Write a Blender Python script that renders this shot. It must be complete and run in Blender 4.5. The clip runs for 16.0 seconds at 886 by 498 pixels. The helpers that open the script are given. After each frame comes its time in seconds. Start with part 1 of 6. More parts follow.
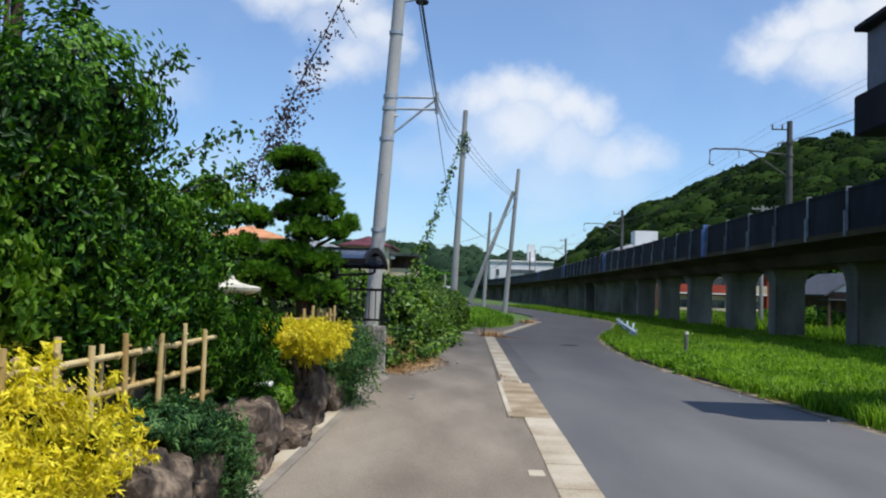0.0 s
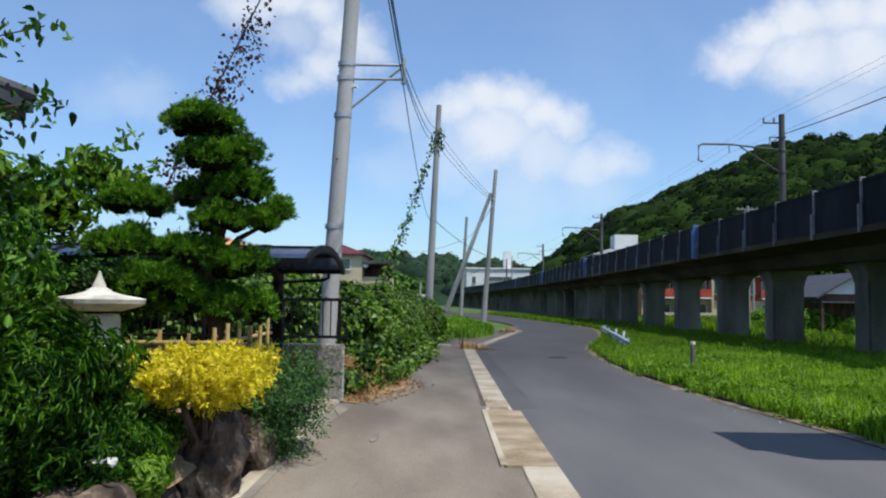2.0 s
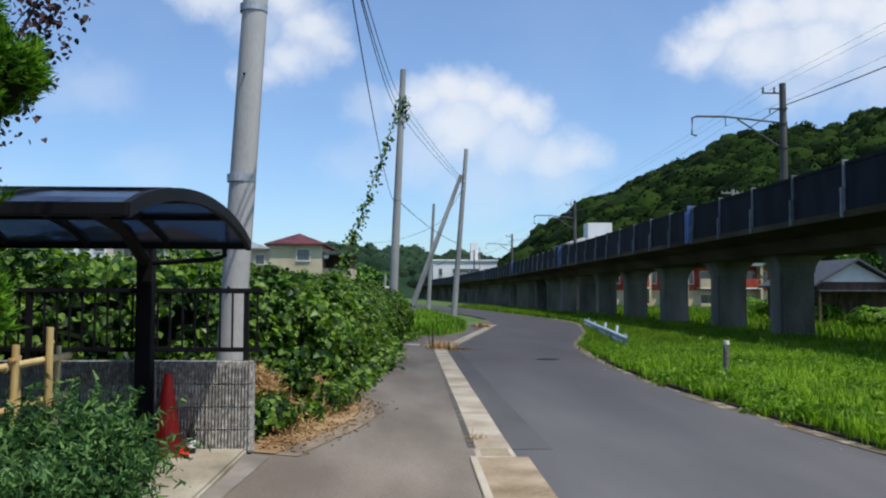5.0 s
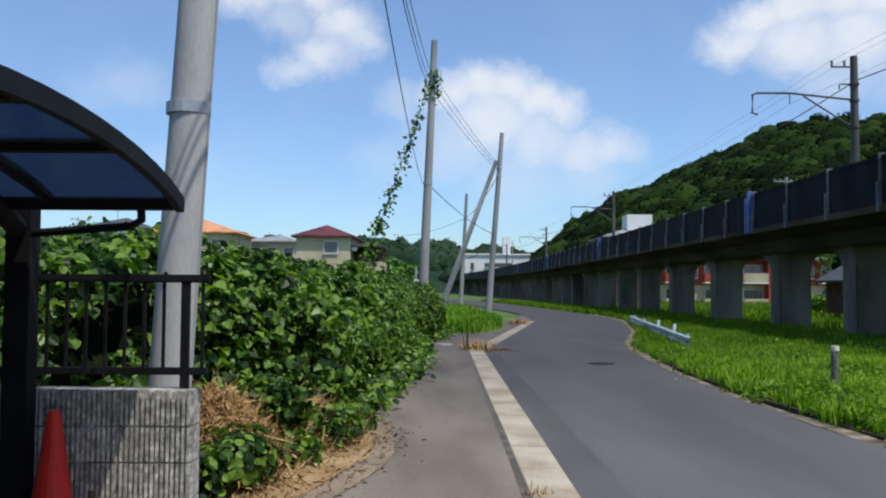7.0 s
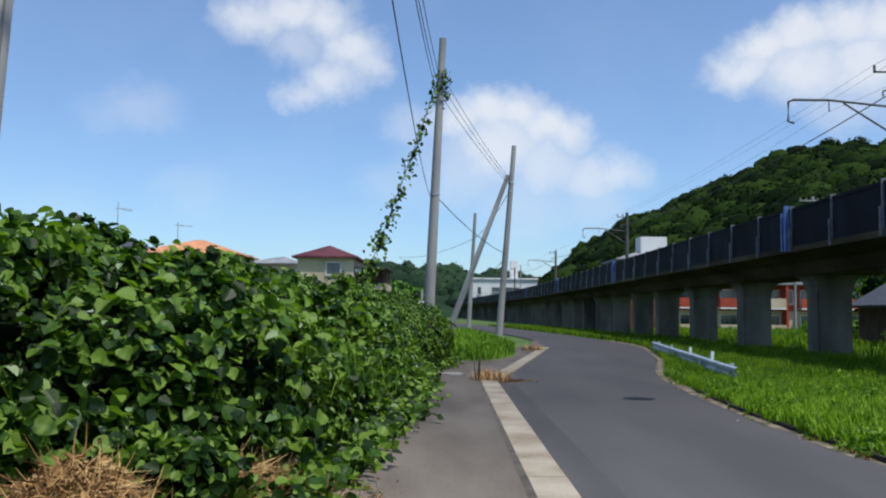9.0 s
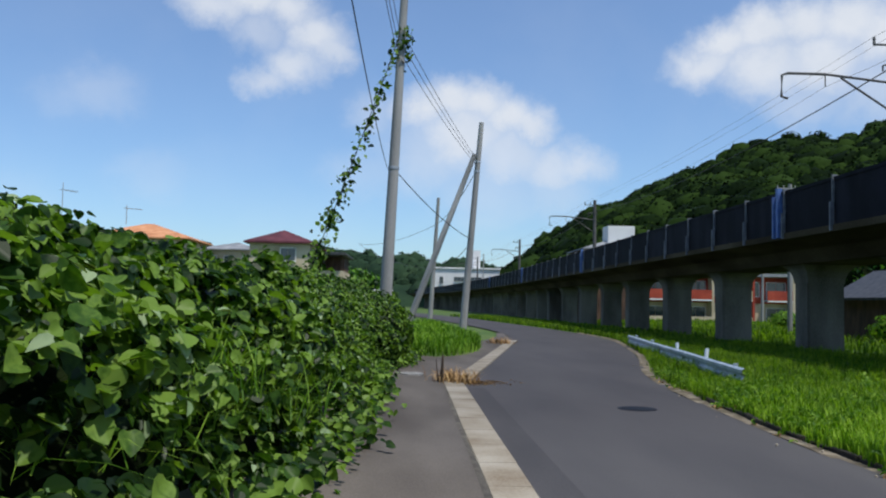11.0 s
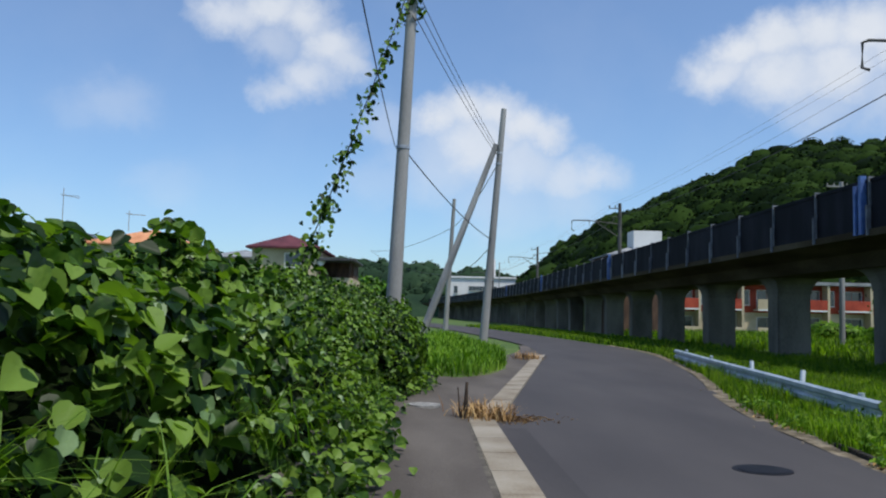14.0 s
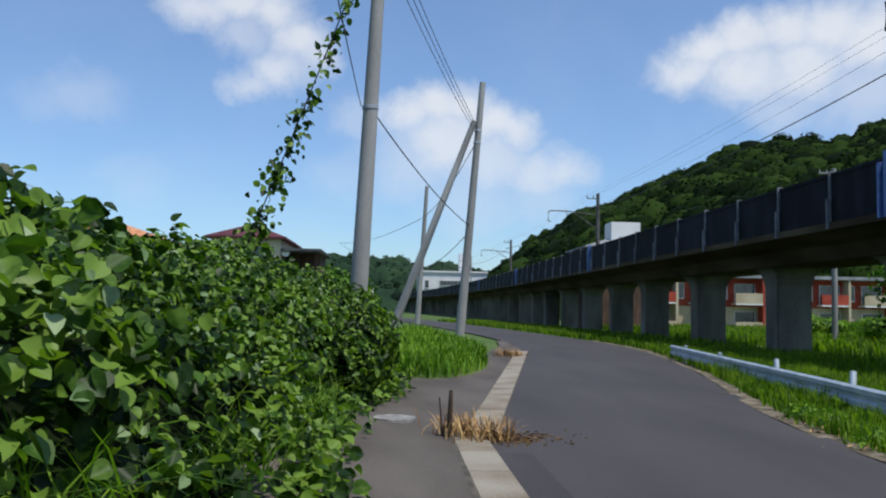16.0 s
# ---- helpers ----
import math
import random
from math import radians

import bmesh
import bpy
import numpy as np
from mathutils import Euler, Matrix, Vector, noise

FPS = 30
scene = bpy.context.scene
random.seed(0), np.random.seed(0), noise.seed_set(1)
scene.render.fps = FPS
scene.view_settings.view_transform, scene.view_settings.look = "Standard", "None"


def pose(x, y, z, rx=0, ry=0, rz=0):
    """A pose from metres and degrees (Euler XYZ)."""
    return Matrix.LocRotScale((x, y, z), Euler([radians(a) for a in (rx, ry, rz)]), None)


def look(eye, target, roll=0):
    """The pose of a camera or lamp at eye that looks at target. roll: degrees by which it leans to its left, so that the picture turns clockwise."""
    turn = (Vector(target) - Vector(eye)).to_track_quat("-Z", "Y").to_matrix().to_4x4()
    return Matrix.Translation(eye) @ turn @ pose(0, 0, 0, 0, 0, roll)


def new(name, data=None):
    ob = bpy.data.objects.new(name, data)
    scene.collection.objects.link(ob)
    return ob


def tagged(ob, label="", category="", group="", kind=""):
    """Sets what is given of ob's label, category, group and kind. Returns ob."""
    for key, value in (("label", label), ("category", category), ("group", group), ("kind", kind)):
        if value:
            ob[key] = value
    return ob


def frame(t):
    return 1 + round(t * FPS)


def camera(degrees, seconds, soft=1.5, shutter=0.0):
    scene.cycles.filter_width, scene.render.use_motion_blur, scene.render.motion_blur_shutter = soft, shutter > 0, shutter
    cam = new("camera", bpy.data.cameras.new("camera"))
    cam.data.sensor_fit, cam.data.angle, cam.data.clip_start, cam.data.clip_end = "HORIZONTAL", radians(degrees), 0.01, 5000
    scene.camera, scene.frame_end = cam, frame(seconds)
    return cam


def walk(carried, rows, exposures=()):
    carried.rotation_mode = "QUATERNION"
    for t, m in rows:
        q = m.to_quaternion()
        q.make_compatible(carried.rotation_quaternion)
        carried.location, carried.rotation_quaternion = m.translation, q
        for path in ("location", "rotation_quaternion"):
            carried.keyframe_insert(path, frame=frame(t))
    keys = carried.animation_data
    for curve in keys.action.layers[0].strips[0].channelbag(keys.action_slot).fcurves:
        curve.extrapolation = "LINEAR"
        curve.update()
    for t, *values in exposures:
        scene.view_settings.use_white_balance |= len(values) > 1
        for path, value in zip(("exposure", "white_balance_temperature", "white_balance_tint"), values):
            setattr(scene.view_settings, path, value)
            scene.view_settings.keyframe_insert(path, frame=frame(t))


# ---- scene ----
cam = camera(55.09, 16.0, soft=2.1)
PATH = [
    (0, (0.011, 0.018, 1.593), (-0.294, 10.001, 2.093), 1.67),
    (0.5, (0.021, 0.672, 1.584), (-0.238, 10.659, 2.013), 1.09),
    (1, (0.010, 1.391, 1.610), (-0.354, 11.352, 2.419), 1.70),
    (1.5, (0.011, 2.015, 1.603), (-0.207, 11.992, 2.251), 0.78),
    (2, (0.007, 2.725, 1.596), (-0.014, 12.707, 2.202), 0.73),
    (2.5, (0.004, 3.399, 1.600), (0.153, 13.383, 2.147), 0.54),
    (3, (-0.004, 4.116, 1.602), (0.197, 14.093, 2.249), 1.26),
    (3.5, (0.002, 4.797, 1.578), (0.549, 14.766, 2.143), 1.64),
    (4, (0.008, 5.511, 1.590), (0.463, 15.482, 2.209), 0.36),
    (6.5, (-0.017, 9.092, 1.535), (0.189, 19.084, 1.884), 0.57),
    (7, (-0.011, 9.751, 1.545), (0.000, 19.741, 2.002), 0.35),
    (7.5, (-0.046, 10.351, 1.541), (0.053, 20.342, 1.957), 1.82),
    (8, (-0.079, 10.993, 1.502), (-0.152, 20.991, 1.689), 0.68),
    (8.5, (-0.093, 11.729, 1.479), (-0.152, 21.720, 1.888), 0.34),
    (9, (-0.051, 12.363, 1.464), (-0.121, 22.335, 2.210), 0.66),
    (11.5, (0.019, 15.940, 1.462), (0.439, 25.912, 2.080), 1.15),
    (12, (0.028, 16.602, 1.480), (0.182, 26.578, 2.156), 1.79),
    (12.5, (0.038, 17.274, 1.462), (0.089, 27.250, 2.156), 1.46),
    (13, (0.061, 17.927, 1.439), (0.056, 27.903, 2.130), 3.16),
    (13.5, (0.047, 18.556, 1.439), (0.294, 28.540, 1.945), 1.31),
    (14, (0.033, 19.225, 1.443), (0.242, 29.195, 2.185), 1.13),
    (14.5, (0.031, 19.829, 1.412), (0.454, 29.787, 2.224), 2.93),
    (15, (0.063, 20.484, 1.420), (0.350, 30.460, 2.053), 2.60),
    (15.5, (0.029, 21.215, 1.351), (0.714, 31.155, 2.204), 2.10),
    (16, (0.027, 21.967, 1.354), (0.582, 31.928, 2.046), 1.11),
]
walk(cam, [(t, look(eye, target, roll)) for t, eye, target, roll in PATH],
     exposures=[(0.0, 0.04), (6.0, 0.0), (9.0, -0.04), (12.0, -0.14), (16.0, -0.10)])


# ---------------------------------------------------------------- world and sun
SUN_TO = Vector((0.34, -0.34, 1.0)).normalized()
SUN_EL = math.asin(SUN_TO.z)
SUN_AZ = math.atan2(SUN_TO.x, SUN_TO.y)


def sky_dir(az, el):
    a, e = radians(az), radians(el)
    return (math.sin(a) * math.cos(e), math.cos(a) * math.cos(e), math.sin(e))


def build_world():
    w = bpy.data.worlds.new("sky_world")
    scene.world = w
    w.use_nodes = True
    nt = w.node_tree
    nt.nodes.clear()
    N, L = nt.nodes.new, nt.links.new
    out, bg = N("ShaderNodeOutputWorld"), N("ShaderNodeBackground")
    sky = N("ShaderNodeTexSky")
    sky.sky_type, sky.sun_disc = "NISHITA", False
    sky.sun_elevation, sky.sun_rotation = SUN_EL, SUN_AZ
    sky.air_density, sky.dust_density, sky.ozone_density = 1.0, 0.6, 2.4
    tc = N("ShaderNodeTexCoord")
    # ragged cloud edges: the view direction is disturbed by two sizes of noise
    n1 = N("ShaderNodeTexNoise")
    n1.inputs["Scale"].default_value, n1.inputs["Detail"].default_value = 16.0, 9.0
    n1.inputs["Roughness"].default_value = 0.62
    L(tc.outputs["Generated"], n1.inputs["Vector"])
    off = N("ShaderNodeVectorMath")
    off.operation = "MULTIPLY_ADD"
    L(n1.outputs["Color"], off.inputs[0])
    off.inputs[1].default_value, off.inputs[2].default_value = (0.07,) * 3, (-0.035,) * 3
    d = N("ShaderNodeVectorMath")
    d.operation = "ADD"
    L(tc.outputs["Generated"], d.inputs[0])
    L(off.outputs[0], d.inputs[1])
    sq = N("ShaderNodeVectorMath")
    sq.operation = "MULTIPLY"
    sq.inputs[1].default_value = (1.0, 1.0, 1.45)
    L(d.outputs[0], sq.inputs[0])
    # azimuth, elevation, radius in degrees, strength of each puff
    puffs = [(-13.2, 18.9, 2.5, 0.85), (-11.3, 19.6, 2.7, 1.0), (-8.8, 19.0, 2.6, 0.95), (-7.0, 17.3, 2.7, 0.95), (-6.0, 16.4, 2.0, 0.8),
             (-8.4, 15.3, 2.4, 0.85), (-10.0, 14.2, 1.9, 0.7), (-10.8, 17.2, 2.6, 0.55),
             (0.6, 12.9, 2.5, 1.0), (2.6, 13.2, 2.7, 1.0), (4.6, 13.3, 2.6, 1.0), (6.6, 12.3, 2.5, 1.0), (7.9, 11.9, 1.8, 0.9), (3.6, 11.2, 3.8, 0.9),
             (6.5, 9.9, 3.4, 0.72), (9.3, 9.3, 3.0, 0.75), (11.3, 9.2, 2.4, 0.75), (1.0, 10.0, 4.2, 0.5), (5.0, 7.6, 4.5, 0.4), (9.5, 7.4, 3.5, 0.4), (-2.6, 12.6, 2.4, 0.4), (-3.4, 8.6, 3.4, 0.3),
             (19.6, 15.6, 2.5, 0.9), (20.8, 16.8, 2.4, 1.0), (22.8, 17.3, 2.7, 1.0), (25.3, 17.4, 2.9, 1.0), (28.0, 17.2, 3.2, 1.0), (23.0, 15.0, 3.4, 0.95),
             (26.3, 15.0, 3.6, 0.95), (30.5, 16.4, 3.8, 1.0), (25.0, 12.9, 3.0, 0.5), (30.0, 13.4, 4.0, 0.6), (34.5, 15.0, 5.0, 0.9),
             (-20.2, 13.0, 3.0, 0.34), (-22.5, 12.2, 2.4, 0.2), (-17.2, 7.7, 3.2, 0.24), (-25.0, 6.0, 4.0, 0.18),
             (-48.0, 20.0, 9.0, 0.8), (70.0, 28.0, 12.0, 0.9), (150.0, 24.0, 14.0, 0.9), (-120.0, 30.0, 13.0, 0.9)]
    total = None
    for az, el, r, s in puffs:
        c = sky_dir(az, el)
        ds = N("ShaderNodeVectorMath")
        ds.operation = "DISTANCE"
        L(sq.outputs[0], ds.inputs[0])
        ds.inputs[1].default_value = (c[0], c[1], c[2] * 1.45)
        mr = N("ShaderNodeMapRange")
        mr.interpolation_type = "SMOOTHSTEP"
        rr = radians(r)
        mr.inputs["From Min"].default_value, mr.inputs["From Max"].default_value = rr * 1.45, rr * 0.12
        mr.inputs["To Min"].default_value, mr.inputs["To Max"].default_value = 0.0, s
        L(ds.outputs["Value"], mr.inputs["Value"])
        if total is None:
            total = mr.outputs[0]
        else:
            mx = N("ShaderNodeMath")
            mx.operation = "SMOOTH_MAX"
            mx.inputs[2].default_value = 0.12
            L(total, mx.inputs[0])
            L(mr.outputs[0], mx.inputs[1])
            total = mx.outputs[0]
    n2 = N("ShaderNodeTexNoise")
    n2.inputs["Scale"].default_value, n2.inputs["Detail"].default_value = 7.0, 6.0
    L(tc.outputs["Generated"], n2.inputs["Vector"])
    veil = N("ShaderNodeMapRange")
    veil.inputs["From Min"].default_value, veil.inputs["From Max"].default_value = 0.45, 0.75
    veil.inputs["To Min"].default_value, veil.inputs["To Max"].default_value = 0.0, 0.06
    L(n2.outputs["Fac"], veil.inputs["Value"])
    add = N("ShaderNodeMath")
    add.operation, add.use_clamp = "ADD", True
    L(total, add.inputs[0])
    L(veil.outputs[0], add.inputs[1])
    # cloud tops bright, undersides a little blue-grey
    shade = N("ShaderNodeMixRGB")
    shade.inputs[1].default_value, shade.inputs[2].default_value = (5.7, 6.2, 7.0, 1), (7.7, 7.85, 8.1, 1)
    L(n1.outputs["Fac"], shade.inputs[0])
    mix = N("ShaderNodeMixRGB")
    soft = N("ShaderNodeMath")
    soft.operation = "MULTIPLY"
    soft.inputs[1].default_value = 0.9
    L(add.outputs[0], soft.inputs[0])
    L(soft.outputs[0], mix.inputs[0])
    tint = N("ShaderNodeMixRGB")
    tint.blend_type = "MULTIPLY"
    tint.inputs[0].default_value = 1.0
    tint.inputs[2].default_value = (0.81, 1.05, 1.29, 1)
    L(sky.outputs[0], tint.inputs[1])
    L(tint.outputs[0], mix.inputs[1])
    L(shade.outputs[0], mix.inputs[2])
    L(mix.outputs[0], bg.inputs["Color"])
    bg.inputs["Strength"].default_value = 0.125
    L(bg.outputs[0], out.inputs["Surface"])


build_world()
sun = new("sun", bpy.data.lights.new("sun", "SUN"))
sun.data.energy, sun.data.angle, sun.data.color = 4.3, radians(0.55), (1.0, 0.955, 0.88)
sun.matrix_world = look(SUN_TO * 60, (0, 0, 0))

# ---------------------------------------------------------------- materials


def mat(name, cols, scale=3.0, rough=0.75, bump=0.2, fine=40.0, metal=0.0, rand=0.0, island=False, trans=0.0, spec=0.4, stretch=(1, 1, 1), y_tint=None):
    """Two sizes of noise over three colours, fine relief; rand: spread of value from piece to piece."""
    m = bpy.data.materials.new(name)
    m.use_nodes = True
    nt = m.node_tree
    N, L = nt.nodes.new, nt.links.new
    b = nt.nodes["Principled BSDF"]
    tc, mp = N("ShaderNodeTexCoord"), N("ShaderNodeMapping")
    geo = N("ShaderNodeNewGeometry")
    L(geo.outputs["Position"], mp.inputs["Vector"])
    mp.inputs["Scale"].default_value = stretch
    big, small = N("ShaderNodeTexNoise"), N("ShaderNodeTexNoise")
    big.inputs["Scale"].default_value, big.inputs["Detail"].default_value = scale, 5
    small.inputs["Scale"].default_value, small.inputs["Detail"].default_value = fine, 4
    L(mp.outputs[0], big.inputs["Vector"])
    L(mp.outputs[0], small.inputs["Vector"])
    ramp = N("ShaderNodeValToRGB")
    els = ramp.color_ramp.elements
    els[0].position, els[1].position = 0.32, 0.68
    els[0].color, els[1].color = (*cols[0], 1), (*cols[-1], 1)
    if len(cols) > 2:
        e = els.new(0.5)
        e.color = (*cols[1], 1)
    addn = N("ShaderNodeMath")
    addn.operation = "MULTIPLY_ADD"
    addn.inputs[1].default_value, addn.inputs[2].default_value = 0.35, -0.175
    L(small.outputs["Fac"], addn.inputs[0])
    tot = N("ShaderNodeMath")
    L(addn.outputs[0], tot.inputs[0])
    L(big.outputs["Fac"], tot.inputs[1])
    val = tot.outputs[0]
    if rand:
        src = geo.outputs["Random Per Island"] if island else N("ShaderNodeObjectInfo").outputs["Random"]
        r2 = N("ShaderNodeMath")
        r2.operation = "MULTIPLY_ADD"
        r2.inputs[1].default_value, r2.inputs[2].default_value = rand, -rand / 2
        L(src, r2.inputs[0])
        t2 = N("ShaderNodeMath")
        L(val, t2.inputs[0])
        L(r2.outputs[0], t2.inputs[1])
        val = t2.outputs[0]
    L(val, ramp.inputs[0])
    if y_tint:            # colour multiplied further on: factor, start and end along y
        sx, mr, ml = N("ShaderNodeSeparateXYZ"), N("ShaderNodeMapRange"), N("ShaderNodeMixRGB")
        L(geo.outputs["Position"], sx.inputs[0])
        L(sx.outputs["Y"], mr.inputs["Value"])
        mr.inputs["From Min"].default_value, mr.inputs["From Max"].default_value = y_tint[1], y_tint[2]
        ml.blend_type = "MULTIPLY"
        ml.inputs[2].default_value = (*y_tint[0], 1)
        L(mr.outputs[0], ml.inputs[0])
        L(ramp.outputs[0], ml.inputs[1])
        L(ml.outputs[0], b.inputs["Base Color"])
    else:
        L(ramp.outputs[0], b.inputs["Base Color"])
    b.inputs["Roughness"].default_value, b.inputs["Metallic"].default_value = rough, metal
    b.inputs["Specular IOR Level"].default_value = spec
    if bump:
        bp = N("ShaderNodeBump")
        bp.inputs["Strength"].default_value, bp.inputs["Distance"].default_value = bump, 0.02
        L(tot.outputs[0], bp.inputs["Height"])
        L(bp.outputs[0], b.inputs["Normal"])
    if trans:
        tr, ms = N("ShaderNodeBsdfTranslucent"), N("ShaderNodeMixShader")
        gain = N("ShaderNodeMixRGB")
        gain.blend_type, gain.inputs[0].default_value = "MULTIPLY", 1.0
        gain.inputs[2].default_value = (1.45, 1.7, 0.4, 1)
        L(ramp.outputs[0], gain.inputs[1])
        L(gain.outputs[0], tr.inputs["Color"])
        ms.inputs[0].default_value = trans
        L(b.outputs[0], ms.inputs[1])
        L(tr.outputs[0], ms.inputs[2])
        L(ms.outputs[0], nt.nodes["Material Output"].inputs["Surface"])
    return m


ASPHALT = mat("asphalt_road", [(0.104, 0.103, 0.105), (0.128, 0.126, 0.126), (0.153, 0.151, 0.147)], 0.8, 0.85, 0.35, 80, stretch=(1, 0.22, 1), y_tint=((0.395, 0.366, 0.38), 8, 27))
PAVING = mat("asphalt_walk", [(0.150, 0.122, 0.093), (0.213, 0.178, 0.136), (0.288, 0.245, 0.190)], 1.1, 0.88, 0.35, 70, stretch=(1, 0.3, 1), y_tint=((0.40, 0.41, 0.46), 11, 24))
KERBCON = mat("kerb_concrete", [(0.28, 0.215, 0.14), (0.43, 0.37, 0.275), (0.54, 0.48, 0.38)], 1.1, 0.85, 0.3, 45, rand=0.03, y_tint=((0.55, 0.56, 0.58), 13, 28))
DIRT = mat("dry_soil", [(0.17, 0.115, 0.062), (0.26, 0.185, 0.105), (0.35, 0.265, 0.165)], 2.5, 0.95, 0.6, 40)
GROUND = mat("field_soil", [(0.04, 0.085, 0.012), (0.065, 0.12, 0.018), (0.10, 0.13, 0.035)], 0.35, 0.95, 0.5, 8)
# viaduct shade on the verge is painted in as a darker tint from y 23
GRASS = mat("grass_blades", [(0.052, 0.128, 0.007), (0.125, 0.255, 0.014), (0.28, 0.43, 0.04)], 0.7, 0.6, 0, 6, rand=0.6, island=True, trans=0.35, spec=0.15, y_tint=((0.38, 0.36, 0.36), 23, 33))
CONCRETE = mat("aged_concrete", [(0.080, 0.076, 0.063), (0.135, 0.129, 0.110), (0.20, 0.19, 0.165)], 0.8, 0.85, 0.25, 30, stretch=(1, 1, 0.35), rand=0.08, spec=0.15)
DARKCON = mat("dark_brown_deck_concrete", [(0.040, 0.031, 0.018), (0.066, 0.053, 0.033), (0.10, 0.083, 0.055)], 0.7, 0.95, 0.25, 25, stretch=(1, 0.4, 1), spec=0.05)
PANEL = mat("dark_barrier_panel", [(0.005, 0.0055, 0.009), (0.009, 0.0098, 0.0145), (0.017, 0.018, 0.026)], 1.2, 0.8, 0.1, 30, rand=0.15, stretch=(1, 1, 0.4), spec=0.12)
STEEL = mat("galvanised_steel", [(0.28, 0.31, 0.34), (0.38, 0.41, 0.44), (0.5, 0.52, 0.54)], 3, 0.5, 0.05, 30, metal=0.35, rand=0.2)
DULLSTEEL = mat("dull_barrier_post", [(0.10, 0.108, 0.125), (0.16, 0.17, 0.19), (0.23, 0.24, 0.26)], 3, 0.7, 0.05, 30, rand=0.3)
BLUEPAINT = mat("blue_painted_steel", [(0.05, 0.10, 0.28), (0.07, 0.14, 0.36), (0.10, 0.19, 0.42)], 3, 0.55, 0.05, 30)
POLE = mat("pole_concrete", [(0.33, 0.33, 0.32), (0.42, 0.42, 0.405), (0.50, 0.50, 0.48)], 1.4, 0.8, 0.15, 60, stretch=(1, 1, 0.25))
OLDPOLE = mat("weathered_pole", [(0.19, 0.19, 0.185), (0.27, 0.27, 0.26), (0.35, 0.35, 0.335)], 1.4, 0.85, 0.2, 60, stretch=(1, 1, 0.2))
MASTMAT = mat("dark_grey_mast", [(0.05, 0.05, 0.05), (0.085, 0.082, 0.078), (0.13, 0.125, 0.12)], 2, 0.8, 0.15, 40, stretch=(1, 1, 0.2))
WIRE = mat("black_cable", [(0.02, 0.02, 0.022), (0.03, 0.03, 0.032)], 5, 0.6, 0)
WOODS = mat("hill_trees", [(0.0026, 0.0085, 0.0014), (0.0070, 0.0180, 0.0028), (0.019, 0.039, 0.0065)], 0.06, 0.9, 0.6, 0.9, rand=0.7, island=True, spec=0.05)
# distance haze is put into these paler, bluer greens
FARWOODS = mat("hazy_far_trees", [(0.013, 0.030, 0.016), (0.021, 0.044, 0.022), (0.032, 0.06, 0.029)], 0.05, 0.95, 0.6, 0.6, rand=0.4, island=True, spec=0.1)
KUDZU = mat("kudzu_leaf", [(0.010, 0.031, 0.0035), (0.042, 0.100, 0.011), (0.155, 0.255, 0.040)], 1.1, 0.45, 0, 30, rand=0.75, island=True, trans=0.3, spec=0.2)
KUDZUPALE = mat("turned_kudzu_leaf", [(0.10, 0.17, 0.07), (0.17, 0.25, 0.12), (0.26, 0.34, 0.19)], 1.1, 0.7, 0, 30, rand=0.5, island=True, trans=0.1, spec=0.1)
STRAW = mat("dry_cut_vines", [(0.15, 0.075, 0.026), (0.32, 0.185, 0.068), (0.48, 0.32, 0.14)], 2.0, 0.9, 0, 20, rand=0.5, island=True)
# near-black green that stands for the shade deep inside foliage
LEAFCORE = mat("inner_leaf_shade", [(0.003, 0.006, 0.0015), (0.006, 0.011, 0.003), (0.011, 0.018, 0.005)], 3, 0.95, 0.5, 20, spec=0.05)

# near copy of the verge grass, without the viaduct shade painted in
MOUNDGRASS = mat("mound_grass", [(0.045, 0.115, 0.008), (0.10, 0.215, 0.016), (0.22, 0.36, 0.045)], 0.7, 0.6, 0, 6, rand=0.6, island=True, trans=0.35, spec=0.15)

# ---------------------------------------------------------------- building helpers


def mesh_from(name, verts, faces, material, smooth=False):
    me = bpy.data.meshes.new(name)
    me.from_pydata([tuple(v) for v in verts], [], [tuple(f) for f in faces])
    me.materials.append(material)
    if smooth:
        me.polygons.foreach_set("use_smooth", [True] * len(me.polygons))
    me.update()
    return me


def part(name, bm, material, parent=None, label="", smooth=False):
    """One bmesh as one mesh object, under a thing or a part."""
    me = bpy.data.meshes.new(name)
    bm.normal_update()
    bm.to_mesh(me)
    bm.free()
    me.materials.append(material)
    if smooth:
        me.polygons.foreach_set("use_smooth", [True] * len(me.polygons))
    ob = new(name, me)
    ob.parent = parent
    if label:
        ob["label"] = label
    return ob


def shared(name, me, parent, m=None):
    ob = new(name, me)
    ob.parent = parent
    if m is not None:
        ob.matrix_basis = m
    return ob


def thing(name, label, category, group="", at=(0, 0, 0), kind=""):
    ob = new(name)
    ob.location = at
    ob.empty_display_size = 0.1
    return tagged(ob, label, category, group, kind)


def box(bm, lo, hi, bevel=0.0):
    r = bmesh.ops.create_cube(bm, size=1.0)
    c, s = (Vector(lo) + Vector(hi)) / 2, Vector(hi) - Vector(lo)
    for v in r["verts"]:
        v.co = Vector((v.co.x * s.x, v.co.y * s.y, v.co.z * s.z)) + c
    if bevel:
        es = list({e for v in r["verts"] for e in v.link_edges})
        bmesh.ops.bevel(bm, geom=es, offset=bevel, segments=2, affect="EDGES")
    return bm


def boxm(lo, hi, bevel=0.0):
    return box(bmesh.new(), lo, hi, bevel)


